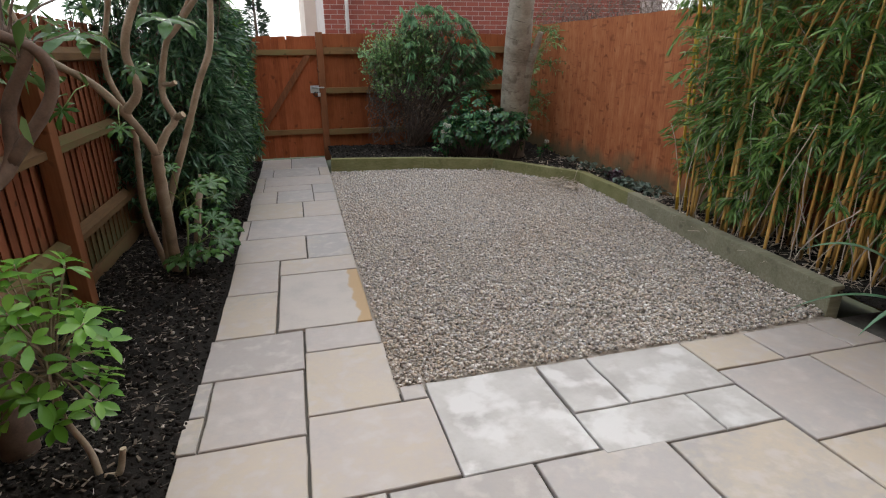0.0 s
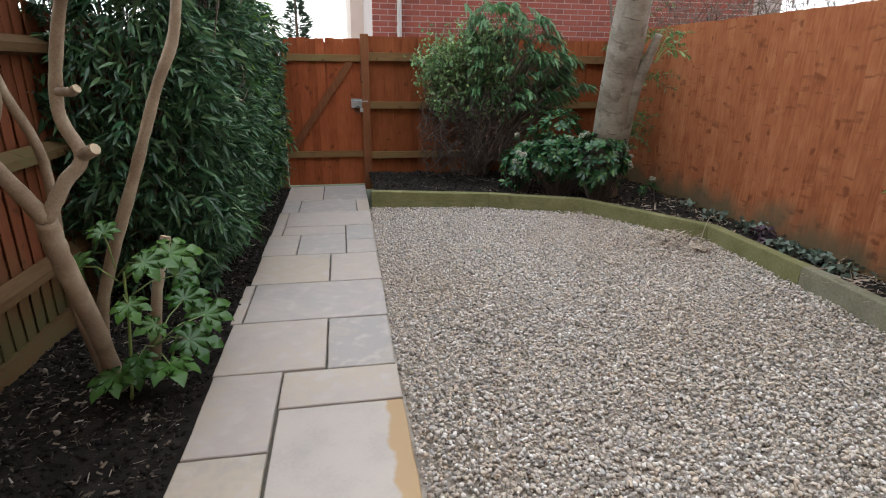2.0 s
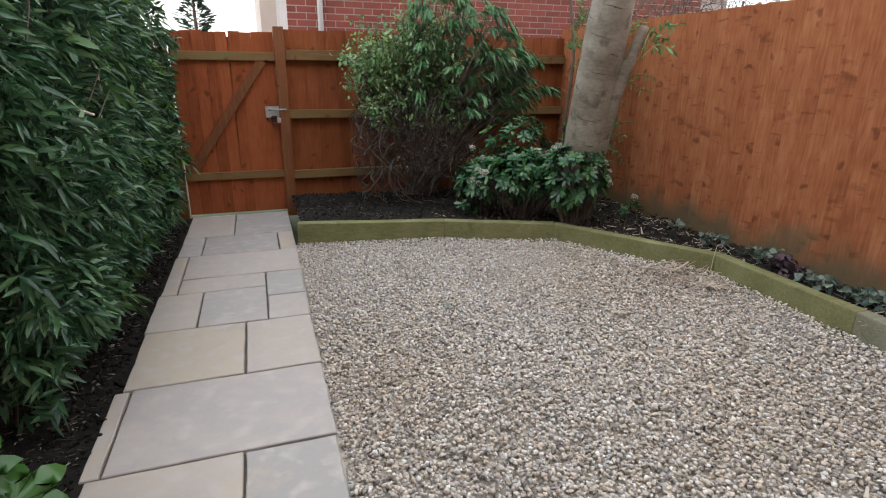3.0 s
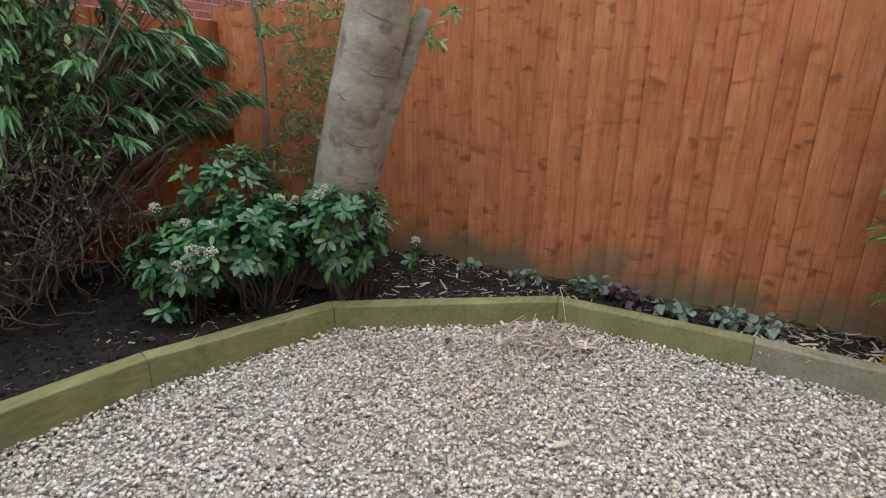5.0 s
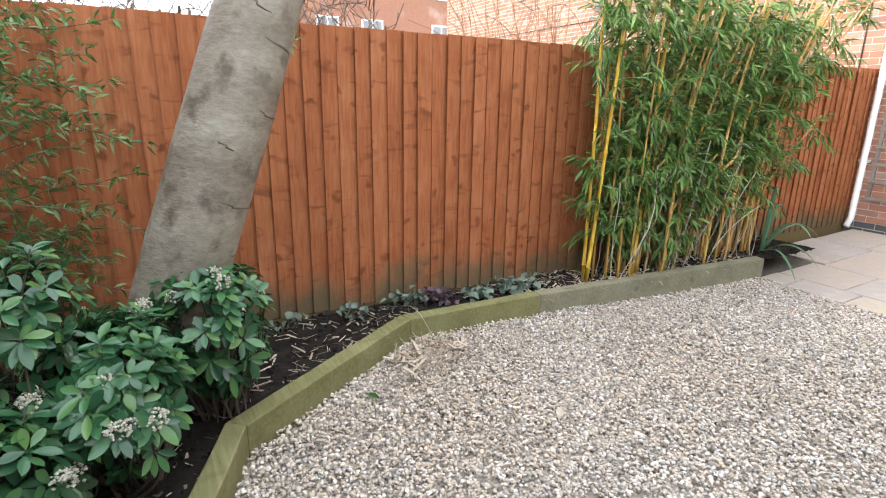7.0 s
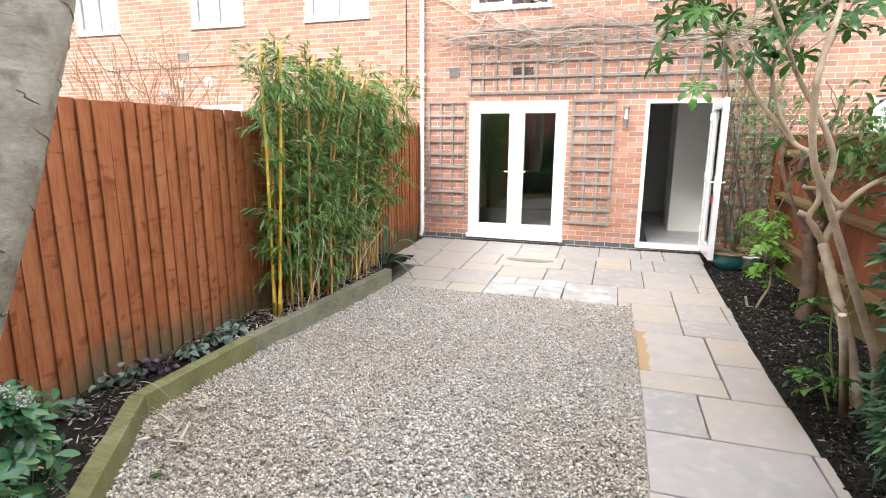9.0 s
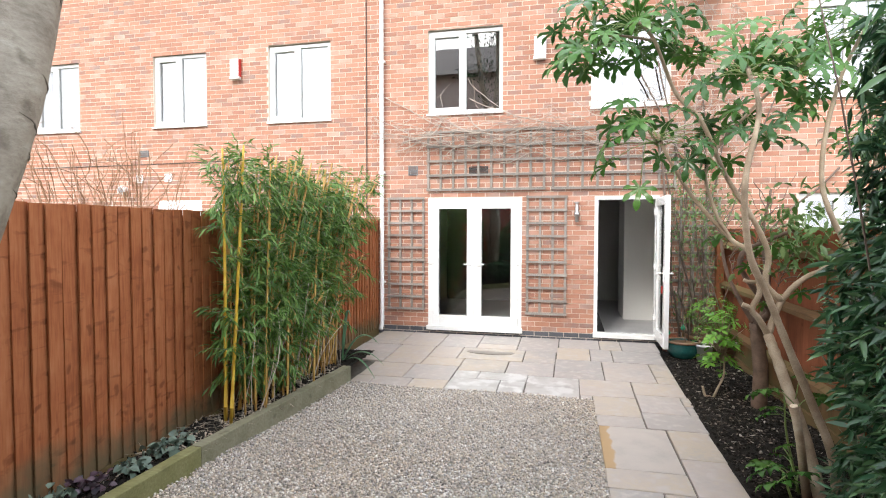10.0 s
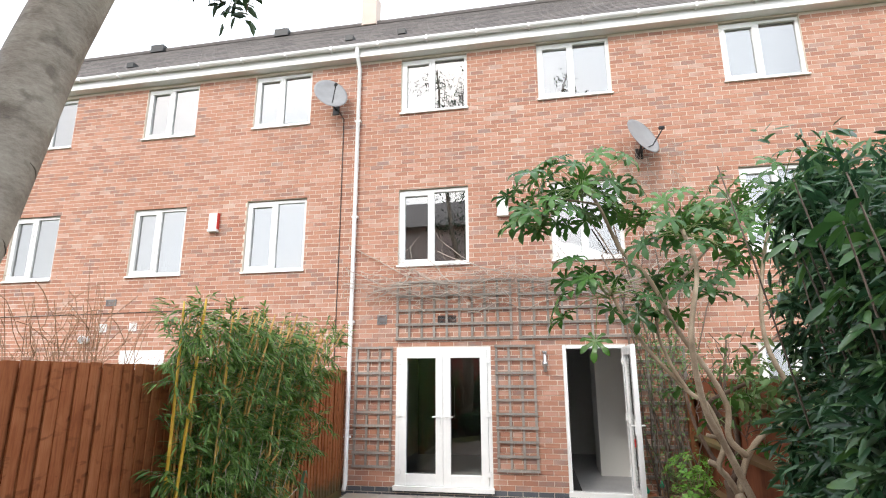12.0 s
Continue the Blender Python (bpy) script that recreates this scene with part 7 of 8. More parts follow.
for at, tip, size, face in (((0.0, 3.4, 2.5), (0.05, 3.45, 2.12), 1.0, (0.2, 0.9, 0.4)), ((-0.2, 3.4, 2.4), (-0.28, 3.55, 2.32), 1.05, (0.1, 1, 0.35)),
                            ((-0.92, 3.4, 1.6), (-1.02, 3.1, 1.66), 1.2, (0.1, -0.35, 1)), ((-0.66, 3.5, 1.68), (-0.62, 3.2, 1.74), 1.15, (0.2, -0.3, 1)),
                            ((-0.9, 3.45, 1.45), (-0.82, 3.2, 1.5), 0.6, (0, -0.6, 0.6)), ((-1.12, 3.46, 1.42), (-1.2, 3.2, 1.3), 0.6, (-0.2, -0.7, 0.5)),
                            ((-1.0, 3.45, 1.3), (-0.95, 3.2, 1.2), 0.5, (0.2, -0.6, 0.6))):
    palm_leaf(at, tip, size, face)
# low shoots
low = Acc()
for q in ([(-0.93, 4.0, 0.0), (-0.86, 3.95, 0.4), (-0.84, 3.95, 0.66)], [(-0.83, 4.2, 0.0), (-0.75, 4.2, 0.25)]):
    limb(low, q, 0.009, 0.005, 6)
under("stem", low, M_PETIOLE, fat, smooth=True)
for k, (at, tip, size) in enumerate((((-0.84, 3.95, 0.66), (-0.86, 3.92, 0.86), 0.62), ((-0.84, 3.95, 0.6), (-1.0, 3.9, 0.70), 0.55), ((-0.84, 3.95, 0.62), (-0.66, 3.85, 0.72), 0.62),
                                     ((-0.84, 3.95, 0.58), (-0.56, 3.95, 0.74), 0.72), ((-0.84, 3.95, 0.5), (-0.55, 4.05, 0.60), 0.75), ((-0.84, 3.95, 0.52), (-0.72, 3.72, 0.56), 0.5),
                                     ((-0.80, 4.1, 0.2), (-0.58, 4.05, 0.24), 0.8), ((-0.80, 4.1, 0.15), (-0.64, 3.85, 0.20), 0.75), ((-0.80, 4.1, 0.2), (-0.78, 3.8, 0.27), 0.7),
                                     ((-0.80, 4.1, 0.15), (-0.92, 3.8, 0.18), 0.65), ((-0.80, 4.1, 0.2), (-0.55, 4.35, 0.26), 0.8), ((-0.80, 4.1, 0.2), (-0.68, 4.4, 0.36), 0.7),
                                     ((-0.80, 4.1, 0.2), (-0.72, 3.95, 0.40), 0.7), ((-0.80, 4.1, 0.1), (-0.85, 3.95, 0.14), 0.6))):
    at, tip = Vector(at) + Vector((-0.05, 0.05, 0)), Vector(tip).lerp(Vector(at), 0.22) + Vector((-0.06, 0.08, 0))
    palm_leaf(at, tip, size * (1.15 if k % 4 else 0.8), ((tip[0] - at[0]) * 1.5 + RNG.normal() * 0.15, -0.35 + RNG.normal() * 0.2, 0.9), broad_leaf_mesh)
tagged(under("stalkwork", pet, M_PETIOLE, fat, smooth=True), kind="stuff")

# cut-back brown shrub
bsh = thing("pruned_shrub", (-1.26, 2.12, 0.0), "pruned shrub with thick dark-brown bare stems", "shrub")
BROWN = [([(-1.26, 2.12, -0.03), (-1.27, 2.12, 0.4), (-1.22, 2.10, 0.86)], 0.075, 0.06),
         ([(-1.22, 2.10, 0.84), (-1.08, 2.05, 1.1), (-0.98, 1.95, 1.40), (-0.92, 1.85, 1.9)], 0.026, 0.012),
         ([(-1.22, 2.10, 0.84), (-1.28, 2.3, 1.0), (-1.16, 2.45, 1.15), (-1.13, 2.5, 1.38), (-1.02, 2.5, 1.58), (-1.1, 2.55, 1.66), (-1.35, 2.7, 1.8)], 0.034, 0.018),
         ([(-1.24, 2.1, 0.8), (-1.33, 2.1, 1.2), (-1.30, 2.0, 1.7), (-1.4, 1.9, 2.2)], 0.03, 0.012),
         ([(-1.16, 2.45, 1.15), (-0.98, 2.5, 1.4), (-0.97, 2.5, 1.56), (-1.1, 2.5, 1.64)], 0.026, 0.022)]
for q, r0, r1 in BROWN:
    a = Acc()
    limb(a, q, r0, r1, 9, 6, 0.12)
    under("stem", a, M_BROWNSTEM, bsh, smooth=True)
tg = Acc()
for k in range(50):
    q, _, _ = BROWN[1 + k % 4]
    s0 = Vector(q[-1]).lerp(Vector(q[1]), RNG.uniform(0, 0.7))
    tg.tube(wander(s0, (-0.3 + RNG.normal() * 0.4, 0.1 + RNG.normal() * 0.4, 0.6), RNG.uniform(0.2, 0.5), 6, 0.25), RNG.uniform(0.002, 0.005), 4)
tagged(under("twigwork", tg, M_TWIG_DARK, bsh), kind="stuff")
lv = Acc()
n = 420
pp = np.stack([RNG.normal(-1.35, 0.16, n), RNG.normal(2.7, 0.45, n), RNG.normal(1.75, 0.2, n)], 1)
pp[:, 0] = np.maximum(pp[:, 0], -1.72)
ll = RNG.uniform(0.06, 0.11, n)
blades(lv, pp, units(n, -0.2), units(n, 0.8), ll, ll * 0.42, 0.3)
tagged(under("leaves", lv, M_IVYISH, bsh, smooth=True), kind="stuff")

# bare climber stems and evergreen climber by the doorway corner
cl = thing("corner_climber", (-1.45, -0.1, 0.1), "bare climber stems with sparse evergreen leaves", "climber")
st, lv = Acc(), Acc()
P, D, L = [], [], []
for k in range(30):
    s0 = Vector((RNG.uniform(-1.65, -1.0), RNG.uniform(-0.38, 0.15), 0.08))
    pts = wander(s0, (RNG.normal() * 0.25, -0.12 + RNG.normal() * 0.12, 1), RNG.uniform(0.7, 2.9), 12, 0.16)
    pts = [Vector((min(max(q.x, -1.70), -0.86), min(max(q.y, HOUSE_Y + 0.05), 0.22), q.z)) for q in pts]
    st.tube(pts, [0.012 * RNG.uniform(0.3, 1.0) * (1 - 0.05 * i) for i in range(13)], 5)
    if k < 26:
        for q in pts[7:]:
            for _ in range(4):
                P.append(tuple(q + Vector(RNG.normal(size=3) * np.array([0.1, 0.05, 0.1]))))
                D.append(units(1, -0.3)[0])
                L.append(RNG.uniform(0.035, 0.07))
for _ in range(700):
    P.append((RNG.normal(-1.22, 0.22), HOUSE_Y + 0.12 + abs(RNG.normal()) * 0.2, RNG.normal(2.05, 0.40)))
    D.append(units(1, -0.4)[0])
    L.append(RNG.uniform(0.035, 0.065))
P = np.array(P)
P[:, 0] = np.clip(P[:, 0], -1.72, -0.80)
L = np.array(L)
blades(lv, P, D, units(len(P), 0.6) + np.array([[0, 0.6, 0]]), L, L * 0.42, 0.2)
tagged(under("branchwork", st, M_TWIG_DARK, cl, smooth=True), kind="stuff")
tagged(under("leaves", lv, M_IVYISH, cl, smooth=True), kind="stuff")

# choisya with a crooked bare stem
ch = thing("choisya", (-0.91, 1.88, 0.0), "lime-green choisya on a crooked bare stem", "shrub")
st, lv, tw = Acc(), Acc(), Acc()
limb(st, [(-0.90, 1.88, 0.0), (-0.93, 1.92, 0.12), (-0.99, 1.93, 0.30), (-0.97, 1.9, 0.55), (-0.93, 1.88, 0.75)], 0.015, 0.007, 8, 6, 0.1)
limb(st, [(-0.88, 1.87, 0.02), (-0.83, 1.87, 0.03), (-0.80, 1.88, 0.13)], 0.016, 0.012, 8)
for k in range(58):
    d = units(1, 0.1)[0] * RNG.uniform(0.55, 1.15)
    p = Vector((-0.97 + d[0] * 0.23, 1.88 + d[1] * 0.21, 0.62 + d[2] * 0.31))
    tw.tube([(-0.97, 1.9, 0.42 + 0.2 * RNG.uniform()), Vector((-0.96, 1.9, 0.55)).lerp(p, 0.6), p], [0.005, 0.004, 0.0025], 5)
    rosette(lv, p, (d[0] * 0.6, d[1] * 0.6, 0.7), int(RNG.integers(5, 8)), 0.080, 0.034, 0.3, 0.25)
under("stem", st, M_STEM, ch, smooth=True)
tagged(under("branchwork", tw, M_STEM, ch, smooth=True), kind="stuff")
tagged(under("leaves", lv, M_CHOISYA, ch, "glossy lime-green leaves", smooth=True), kind="stuff")
under("cut_end", Acc().tube([(-0.80, 1.88, 0.13), (-0.80, 1.88, 0.134)], 0.012, 8), M_CUT, ch)


# pots by the back door
def pot(name, x, y, prof, label, material, rim=None, rim_z=(0, 0), rim_r=0.0, soil_r=0.0, soil_z=0.0):
    z = 0.045
    t = thing(name, (x, y, z), label, "plant pot", "pots by the back door")
    under("body", Acc().lathe(prof, (x, y, z), 32), material, t, smooth=True)
    if rim:
        under("rim", Acc().lathe([(rim_r - 0.02, rim_z[0]), (rim_r, rim_z[0]), (rim_r + 0.008, (rim_z[0] + rim_z[1]) / 2), (rim_r, rim_z[1]), (rim_r - 0.022, rim_z[1]), (rim_r - 0.026, rim_z[0])], (x, y, z), 32), rim, t, smooth=True)
    under("soil", Acc().lathe([(soil_r, soil_z - 0.01), (soil_r * 0.5, soil_z + 0.005), (0.001, soil_z + 0.01)], (x, y, z), 20), M_SOIL, t, smooth=True)


pot("glazed_pot", -0.93, 0.20, [(0.13, 0), (0.185, 0.04), (0.215, 0.12), (0.205, 0.20), (0.20, 0.235), (0.175, 0.235), (0.17, 0.15)], "squat teal-glazed pot with a brown rim", M_TEAL, M_POTRIM, (0.215, 0.245), 0.212, 0.17, 0.19)
pot("terracotta_pot", -0.80, -0.18, [(0.07, 0), (0.10, 0.19), (0.115, 0.19), (0.115, 0.24), (0.095, 0.24), (0.09, 0.2)], "small orange terracotta pot against the wall", M_TERRA, None, soil_r=0.092, soil_z=0.21)
pot("terracotta_pot", -1.16, -0.02, [(0.10, 0), (0.14, 0.24), (0.16, 0.24), (0.16, 0.29), (0.135, 0.29), (0.13, 0.25)], "brown terracotta pot behind the glazed pot", M_POTRIM, None, soil_r=0.13, soil_z=0.26)
pot("white_pot", -1.16, 0.32, [(0.085, 0), (0.11, 0.2), (0.12, 0.2), (0.12, 0.23), (0.10, 0.23), (0.095, 0.2)], "weathered white planter beside the glazed pot", M_WHITEPOT, None, soil_r=0.10, soil_z=0.205)
pot("grey_pot", -1.42, 0.22, [(0.12, 0), (0.16, 0.22), (0.18, 0.22), (0.18, 0.26), (0.155, 0.26), (0.15, 0.22)], "wide stone-coloured pot by the fence", M_POTRIM, M_WHITEPOT, (0.24, 0.27), 0.178, 0.15, 0.235)
for k, (x, y, z) in enumerate(((-0.80, -0.18, 0.29), (-1.0, -0.2, 0.36))):
    t = thing("cane_topper", (x, y, z - 0.1), "green plastic star-shaped cane topper", "garden ornament", "green cane toppers")
    a = Acc()
    a.lathe([(0.001, 0.0), (0.022, 0.008), (0.034, 0.035), (0.026, 0.055), (0.012, 0.075), (0.003, 0.10)], (x, y, z - 0.01), 10)
    under("topper", a, M_GREENBALL, t, smooth=True)
    under("cane", Acc().tube([(x, y, 0.05), (x, y, z)], 0.005, 6), M_CULM, t)
yp = thing("potted_shrub", (-1.42, 0.22, 0.28), "leggy light-green shrub growing in a pot", "shrub")
st, lv = Acc(), Acc()
for k in range(46):
    d = units(1, 0.5)[0]
    p = Vector((-1.28 + d[0] * 0.34, 0.30 + d[1] * 0.25, 0.62 + d[2] * 0.26))
    p.x = max(p.x, -1.7)
    st.tube([(-1.42, 0.22, 0.26), Vector((-1.42, 0.22, 0.3)).lerp(p, 0.6) + Vector((0, 0, 0.03)), p], [0.006, 0.004, 0.002], 5)
    rosette(lv, p, (d[0], d[1], 0.8), 8, 0.055, 0.020, 0.3, 0.2)
tagged(under("branchwork", st, M_PETIOLE, yp, smooth=True), kind="stuff")
tagged(under("leaves", lv, M_CHOISYA, yp, smooth=True), kind="stuff")

# ---------------------------------------------------------------- bare vine over the trellis
vine = thing("bare_vine", (1.2, HOUSE_Y + 0.05, 2.9), "leafless tangled vine over the trellis", "climber")
st = Acc()
for k in range(210):
    x0 = RNG.uniform(-1.3, 3.5)
    z0 = 3.23 + RNG.normal() * 0.13 + 0.10 * math.sin(x0 * 2)
    s0 = Vector((x0, HOUSE_Y + RNG.uniform(0.05, 0.2), z0))
    pts = wander(s0, (RNG.choice([-1, 1]), 0, RNG.normal() * 0.25), RNG.uniform(0.4, 1.3), 10, 0.24, (0, 0, -0.012))
    pts = [Vector((min(q.x, 3.75), min(max(q.y, HOUSE_Y + 0.045), HOUSE_Y + 0.30), max(q.z, 2.75 + 0.1 * math.sin(q.x * 9)))) for q in pts]
    st.tube(pts, RNG.uniform(0.002, 0.0050), 4)
for k in range(14):
    x0 = RNG.uniform(-1.3, 3.5)
    s0 = Vector((x0, HOUSE_Y + RNG.uniform(0.06, 0.16), RNG.uniform(3.0, 3.3)))
    pts = wander(s0, (RNG.choice([-1, 1]), 0, RNG.normal() * 0.1), RNG.uniform(1.0, 2.4), 12, 0.13)
    pts = [Vector((min(q.x, 3.7), min(max(q.y, HOUSE_Y + 0.045), HOUSE_Y + 0.22), max(q.z, 2.9 + 0.08 * math.sin(q.x * 7)))) for q in pts]
    under("stem", Acc().tube(pts, RNG.uniform(0.006, 0.010), 6), M_TWIG, vine, smooth=True)
for k in range(230):
    x0 = RNG.normal(-1.25, 0.28)
    s0 = Vector((x0, HOUSE_Y + RNG.uniform(0.04, 0.14), RNG.uniform(2.6, 5.3)))
    pts = wander(s0, (RNG.normal() * 0.7, 0, RNG.normal()), RNG.uniform(0.3, 1.0), 9, 0.28)
    pts = [Vector((min(q.x, -0.80 if q.z < 2.45 else -0.45), min(max(q.y, HOUSE_Y + 0.03), HOUSE_Y + 0.2), q.z)) for q in pts]
    st.tube(pts, RNG.uniform(0.002, 0.0045), 4)
for k in range(9):
    pts = wander((-1.4 + 0.05 * k, HOUSE_Y + 0.06, 0.1), (0.02 * (k - 4), 0, 1), RNG.uniform(3.0, 5.0), 16, 0.07)
    pts = [Vector((q.x, min(max(q.y, HOUSE_Y + 0.05), HOUSE_Y + 0.16), q.z)) for q in pts]
    under("stem", Acc().tube(pts, RNG.uniform(0.008, 0.016), 6), M_TWIG_DARK, vine, smooth=True)
tagged(under("branchwork", st, M_TWIG, vine), kind="stuff")


# ---------------------------------------------------------------- beyond the fences
def bare_shrub(x, y, z0, top, spread_, count, material, label, lean=(0, 0), r=(0.0015, 0.0038)):
    t = thing("bare_shrub", (x, y, -0.14), label, "shrub", "bare shrubs beyond the fences")
    a = Acc()
    for k in range(count // 6):
        b = Vector((x + RNG.normal() * 0.06, y + RNG.normal() * 0.06, -0.14))
        e = Vector((x + RNG.normal() * spread_[0] + lean[0], y + RNG.normal() * spread_[1] + lean[1], z0 + (top - z0) * RNG.uniform(0.4, 1.0)))
        ln = smooth_line([b, b.lerp(e, 0.5) + Vector((0, 0, 0.3)), e], 6)
        a.tube(ln, [0.007 - 0.0004 * i for i in range(len(ln))], 5)
        for _ in range(5):
            s = ln[int(RNG.uniform(0.4, 1.0) * (len(ln) - 1))]
            a.tube(wander(s, (e - b).normalized() + Vector(RNG.normal(size=3)) * 0.6, RNG.uniform(0.25, 0.7), 6, 0.2), RNG.uniform(*r), 4)
    tagged(under("branchwork", a, material, t), kind="stuff")


bare_shrub(5.0, 3.9, 0.8, 2.6, (0.3, 0.45), 240, M_TWIG_RED, "leafless russet shrub in the next garden")
bare_shrub(5.1, 3.1, 0.8, 2.9, (0.25, 0.35), 200, M_TWIG_RED, "leafless russet shrub in the next garden")
hb = thing("bare_hedge", (4.3, 7.0, -0.14), "brown leafless hedge behind the side fence", "hedge")
a = Acc()
for k in range(1500):
    s0 = Vector((RNG.uniform(4.2, 4.9), RNG.uniform(5.3, 9.6), RNG.uniform(1.5, 2.35)))
    pts = wander(s0, units(1, 0.2)[0], RNG.uniform(0.15, 0.4), 4, 0.3)
    a.tube([Vector((max(q.x, 3.95), q.y, q.z)) for q in pts], RNG.uniform(0.002, 0.005), 3)
for k in range(60):
    b = Vector((RNG.uniform(4.2, 4.8), RNG.uniform(5.4, 9.5), -0.14))
    a.tube([Vector((max(q.x, 3.95), q.y, q.z)) for q in wander(b, (0, 0, 1), 2.2, 6, 0.08)], 0.010, 5)
tagged(under("branchwork", a, M_TWIG_DARK, hb), kind="stuff")
con = thing("conifer", (-0.75, 14.0, -0.14), "small feathery conifer beyond the gate", "tree")
lv = Acc()
under("trunk", Acc().tube([(-0.75, 14, -0.14), (-0.75, 14, 3.4)], [0.07, 0.01], 8), M_BROWNSTEM, con, smooth=True)
P, D = [], []
for k in range(3200):
    t = RNG.uniform(0.1, 1.0)
    a_ = RNG.uniform(0, 6.28)
    r = (1 - t) * 0.85 * RNG.uniform(0.3, 1.0) * (0.75 + 0.25 * math.sin(t * 40))
    P.append((-0.75 + r * math.cos(a_), 14 + r * math.sin(a_), 3.5 * t))
    D.append((math.cos(a_), math.sin(a_), 0.3))
ll = RNG.uniform(0.07, 0.16, len(P))
blades(lv, P, D, units(len(P), 0.6), ll, ll * 0.22, 0.1)
tagged(under("crown", lv, M_CONIFER, con), kind="stuff")


# ---------------------------------------------------------------- pieces of paving and brick
pave = Acc()
pave.add([(-0.60, 2.21, -0.022), (0.30, 2.21, -0.03), (0.35, 8.74, -0.022), (-0.59, 8.74, -0.022)], [(0, 1, 2, 3)])
pave.add([(-0.62, -0.455, level(0, -0.455) - 0.022), (3.62, -0.455, level(0, -0.455) - 0.022), (3.62, 2.21, -0.022), (-0.62, 2.21, -0.022)], [(0, 1, 2, 3)])
paving = put("paving", pave, M_JOINT, label="mixed-size buff sandstone paving with dark joints", category="paving", kind="structure")


def slab(x0, x1, y0, y1, material, gap=0.0038):
    """A riven slab with slightly wavy, worn edges."""
    n = 7
    x0, x1, y0, y1 = x0 + gap, x1 - gap, y0 + gap, y1 - gap
    tilt = RNG.normal(size=2) * 0.0018
    seed = RNG.uniform(0, 90)
    rim = ([(x0 + (x1 - x0) * k / n, y0) for k in range(n)] + [(x1, y0 + (y1 - y0) * k / n) for k in range(n)] +
           [(x1 - (x1 - x0) * k / n, y1) for k in range(n)] + [(x0, y1 - (y1 - y0) * k / n) for k in range(n)])
    cx, cy = (x0 + x1) / 2, (y0 + y1) / 2
    low, edge, top = [], [], []
    for x, y in rim:
        x += 0.004 * noise.noise((x * 7 + seed, y * 7, 0))
        y += 0.004 * noise.noise((x * 7, y * 7 + seed, 4))
        z = level(x, y) + (x - cx) * tilt[0] + (y - cy) * tilt[1] + 0.0015 * noise.noise((x * 4, y * 4, seed))
        low.append((x, y, z - 0.032))
        edge.append((x, y, z - 0.004))
        top.append((x + (0.004 if x < cx else -0.004), y + (0.004 if y < cy else -0.004), z))
    m = len(rim)
    a = Acc()
    a.add(low + edge + top, [tuple(range(2 * m, 3 * m))] + [(k, (k + 1) % m, m + (k + 1) % m, m + k) for k in range(m)] +
          [(m + k, m + (k + 1) % m, 2 * m + (k + 1) % m, 2 * m + k) for k in range(m)])
    put("slab", a, material, paving)


PATIO_PALE = [(1.365, 1.95, 1.75, 2.185), (1.07, 1.36, 1.75, 2.185), (1.06, 1.65, 1.46, 1.745), (1.65, 1.945, 1.46, 1.745), (0.465, 1.06, 1.50, 2.185)]
PATIO_NEAR = [(0.335, 0.46, 2.065, 2.19), (-0.11, 0.465, 1.51, 2.06), (1.35, 1.945, 0.94, 1.455), (0.76, 1.345, 0.95, 1.495),
              (0.17, 0.755, 0.715, 1.24), (0.17, 0.755, 1.245, 1.50), (-0.41, 0.165, 0.72, 1.505), (-0.64, -0.415, 0.72, 1.26), (-0.64, -0.415, 1.265, 1.505)]
PATIO_HOUSE = [(1.18, 2.06, 0.355, 0.93), (0.755, 1.175, 0.365, 0.945), (0.30, 0.745, 0.10, 0.705), (0.01, 0.295, 0.11, 0.705), (-0.64, 0.005, 0.11, 0.71),
               (0.73, 1.305, -0.44, 0.36), (0.15, 0.725, -0.44, 0.095), (-0.15, 0.145, -0.44, 0.105), (-0.66, -0.155, -0.44, 0.105),
               (1.31, 1.89, -0.44, 0.08), (1.31, 1.89, 0.085, 0.35), (1.895, 2.46, -0.44, 0.35), (2.465, 3.05, -0.44, 0.375), (3.055, 3.58, -0.44, 0.375)]
PATIO_EAST = [(2.065, 2.47, 0.355, 0.93), (2.475, 3.00, 0.38, 1.29), (1.95, 2.47, 0.935, 1.295), (1.955, 2.535, 1.30, 1.875), (1.955, 2.39, 1.88, 2.185),
              (2.395, 2.86, 1.88, 2.185), (2.54, 3.09, 1.30, 1.875), (2.865, 3.10, 1.88, 2.185), (3.005, 3.60, 0.38, 0.84), (3.005, 3.60, 0.845, 1.25)]
PATH_NEAR = [(-0.64, -0.115, 1.51, 1.93), (-0.56, -0.115, 1.935, 2.48), (-0.655, -0.565, 1.935, 2.19), (-0.64, -0.565, 2.195, 2.48), (-0.63, -0.11, 2.485, 2.92),
             (-0.11, 0.33, 2.065, 2.645), (-0.105, 0.325, 2.65, 2.935), (-0.615, -0.27, 2.925, 3.54), (-0.61, -0.27, 3.545, 4.16), (-0.265, 0.315, 3.835, 4.15),
             (-0.62, -0.055, 4.165, 4.75), (-0.05, 0.31, 4.155, 4.745)]
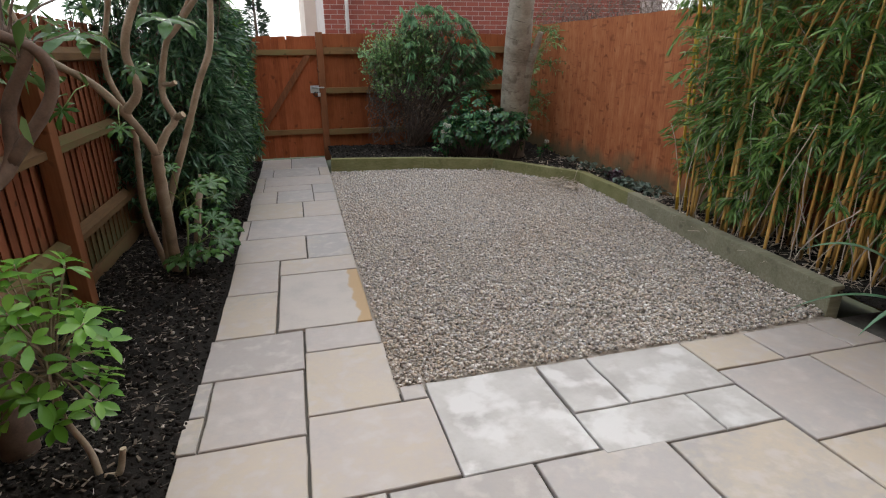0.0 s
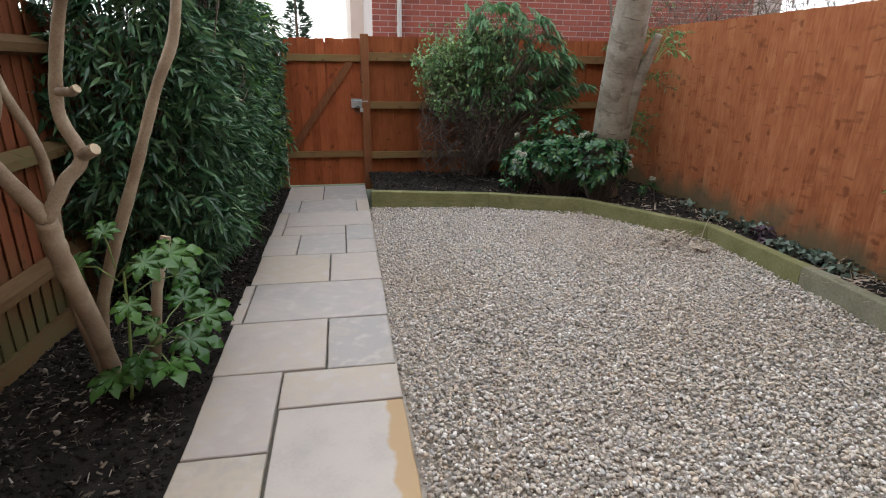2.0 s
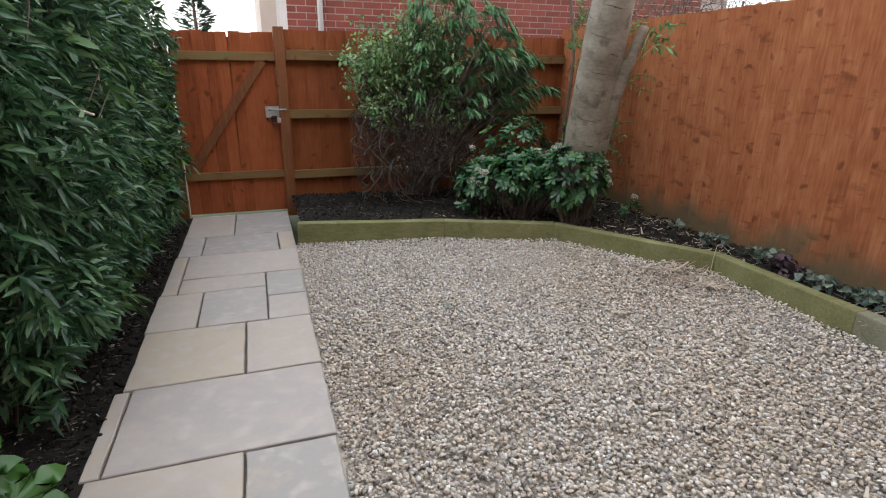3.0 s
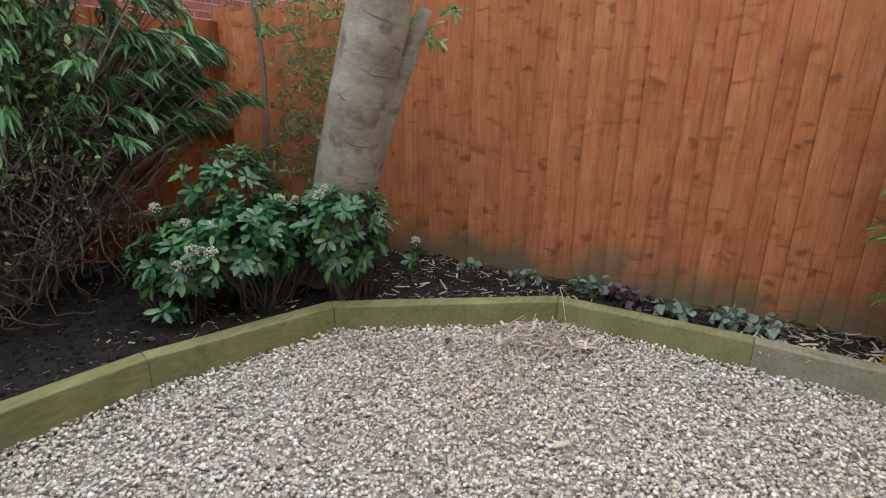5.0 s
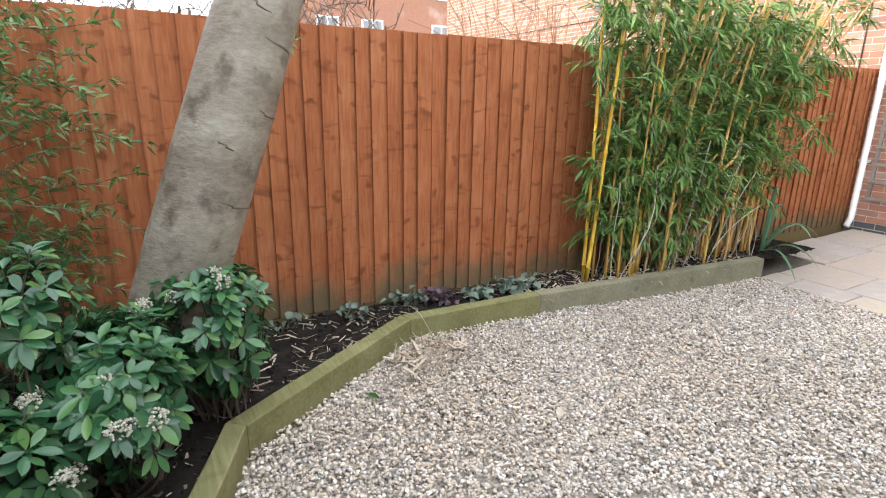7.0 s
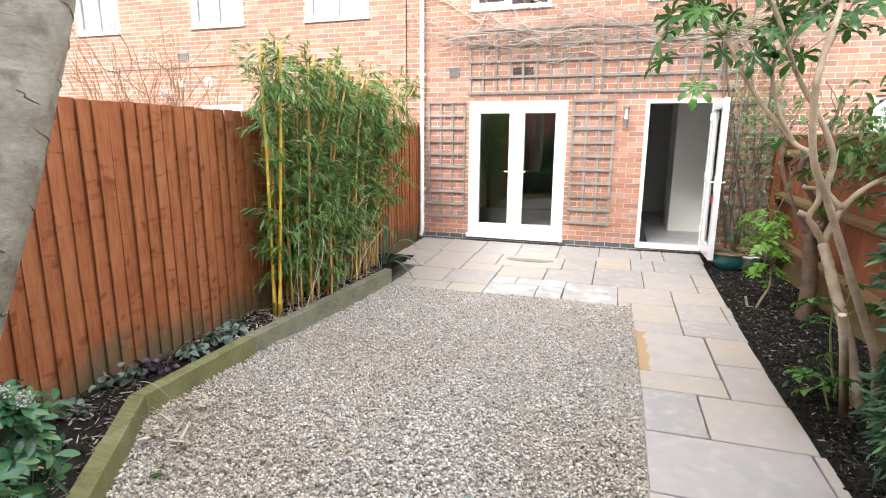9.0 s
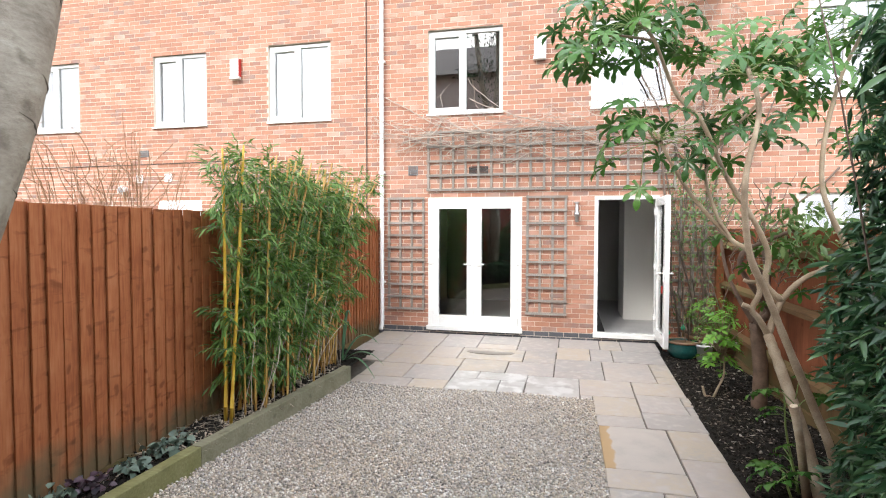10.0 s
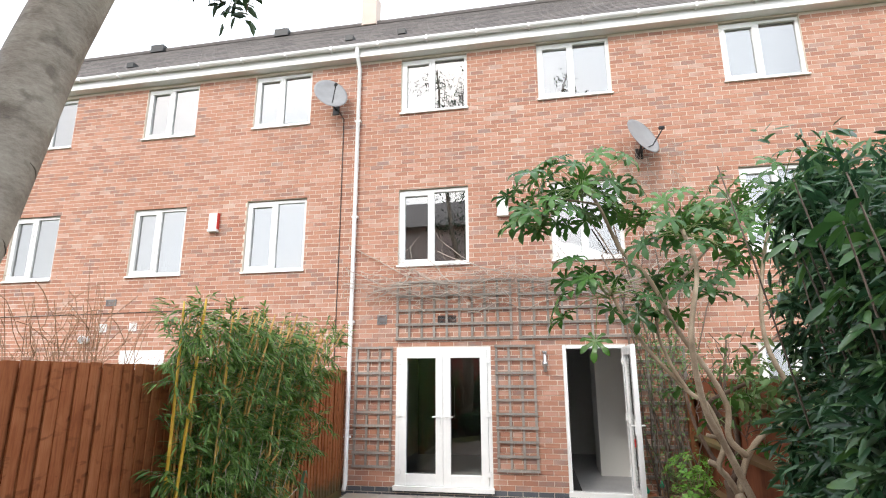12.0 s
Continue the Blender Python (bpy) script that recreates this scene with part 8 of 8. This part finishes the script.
PATH_FAR = [(-0.64, -0.57, 4.755, 5.36), (-0.565, 0.32, 4.755, 5.365), (-0.61, -0.06, 5.37, 5.985), (-0.055, 0.325, 5.37, 5.98), (-0.62, -0.34, 5.99, 6.55),
            (-0.335, 0.07, 5.99, 6.55), (0.075, 0.33, 5.985, 6.36), (0.075, 0.33, 6.365, 6.83), (-0.505, 0.07, 6.555, 6.83), (-0.61, -0.51, 6.555, 7.37),
            (-0.505, 0.335, 6.84, 7.375), (-0.60, -0.42, 7.38, 7.92), (-0.415, 0.20, 7.38, 7.915), (0.205, 0.345, 7.38, 7.915), (-0.60, -0.18, 7.925, 8.70), (-0.175, 0.345, 7.925, 8.70)]
for rect in PATIO_PALE:
    slab(*rect, M_SLAB_PALE)
for rect in PATIO_NEAR + PATIO_HOUSE + PATIO_EAST + PATH_NEAR + PATH_FAR:
    slab(*rect, M_SLAB)
slab(-0.26, 0.315, 2.94, 3.83, M_SLAB_RUST)
cov = Acc().lathe([(0.001, 0.004), (0.33, 0.004), (0.335, 0.0), (0.335, -0.01)], (0, 0, 0), 36)
ob = put("drain_cover", cov, M_DRAIN, paving, "damp round inset cover")
ob.matrix_local = pose(1.65, 0.55, level(0, 0.55) + 0.0, 2.2, 0, 0) @ Matrix.Diagonal((1, 0.4, 1, 1))

one = Acc()
brick_faces(one, [(-0.1075, 0.1075, 0, 0.065)], 0.0, -0.012)
brick_mesh = one.mesh("brick")
brick_mesh.materials.append(M_BRICK_OB)
for p, q, c, d in PICK:
    ob = new("brick", brick_mesh)
    ob.parent = house_wall
    ob.location = ((p + q) / 2, HOUSE_Y + RNG.uniform(-0.0015, 0.0015), c)
blue = Acc()
brick_faces(blue, [(-0.1075, 0.1075, 0, 0.065)], 0.0, -0.012)
blue_mesh = blue.mesh("plinth_brick")
blue_mesh.materials.append(M_BLUEBRICK)
for z in (Z0 - 0.075, Z0):
    x = -1.7 if z == Z0 else -1.81
    while x < 3.9:
        ob = new("plinth_brick", blue_mesh)
        ob.parent = house_wall
        ob.location = (x, HOUSE_Y + 0.001, z)
        x += 0.225
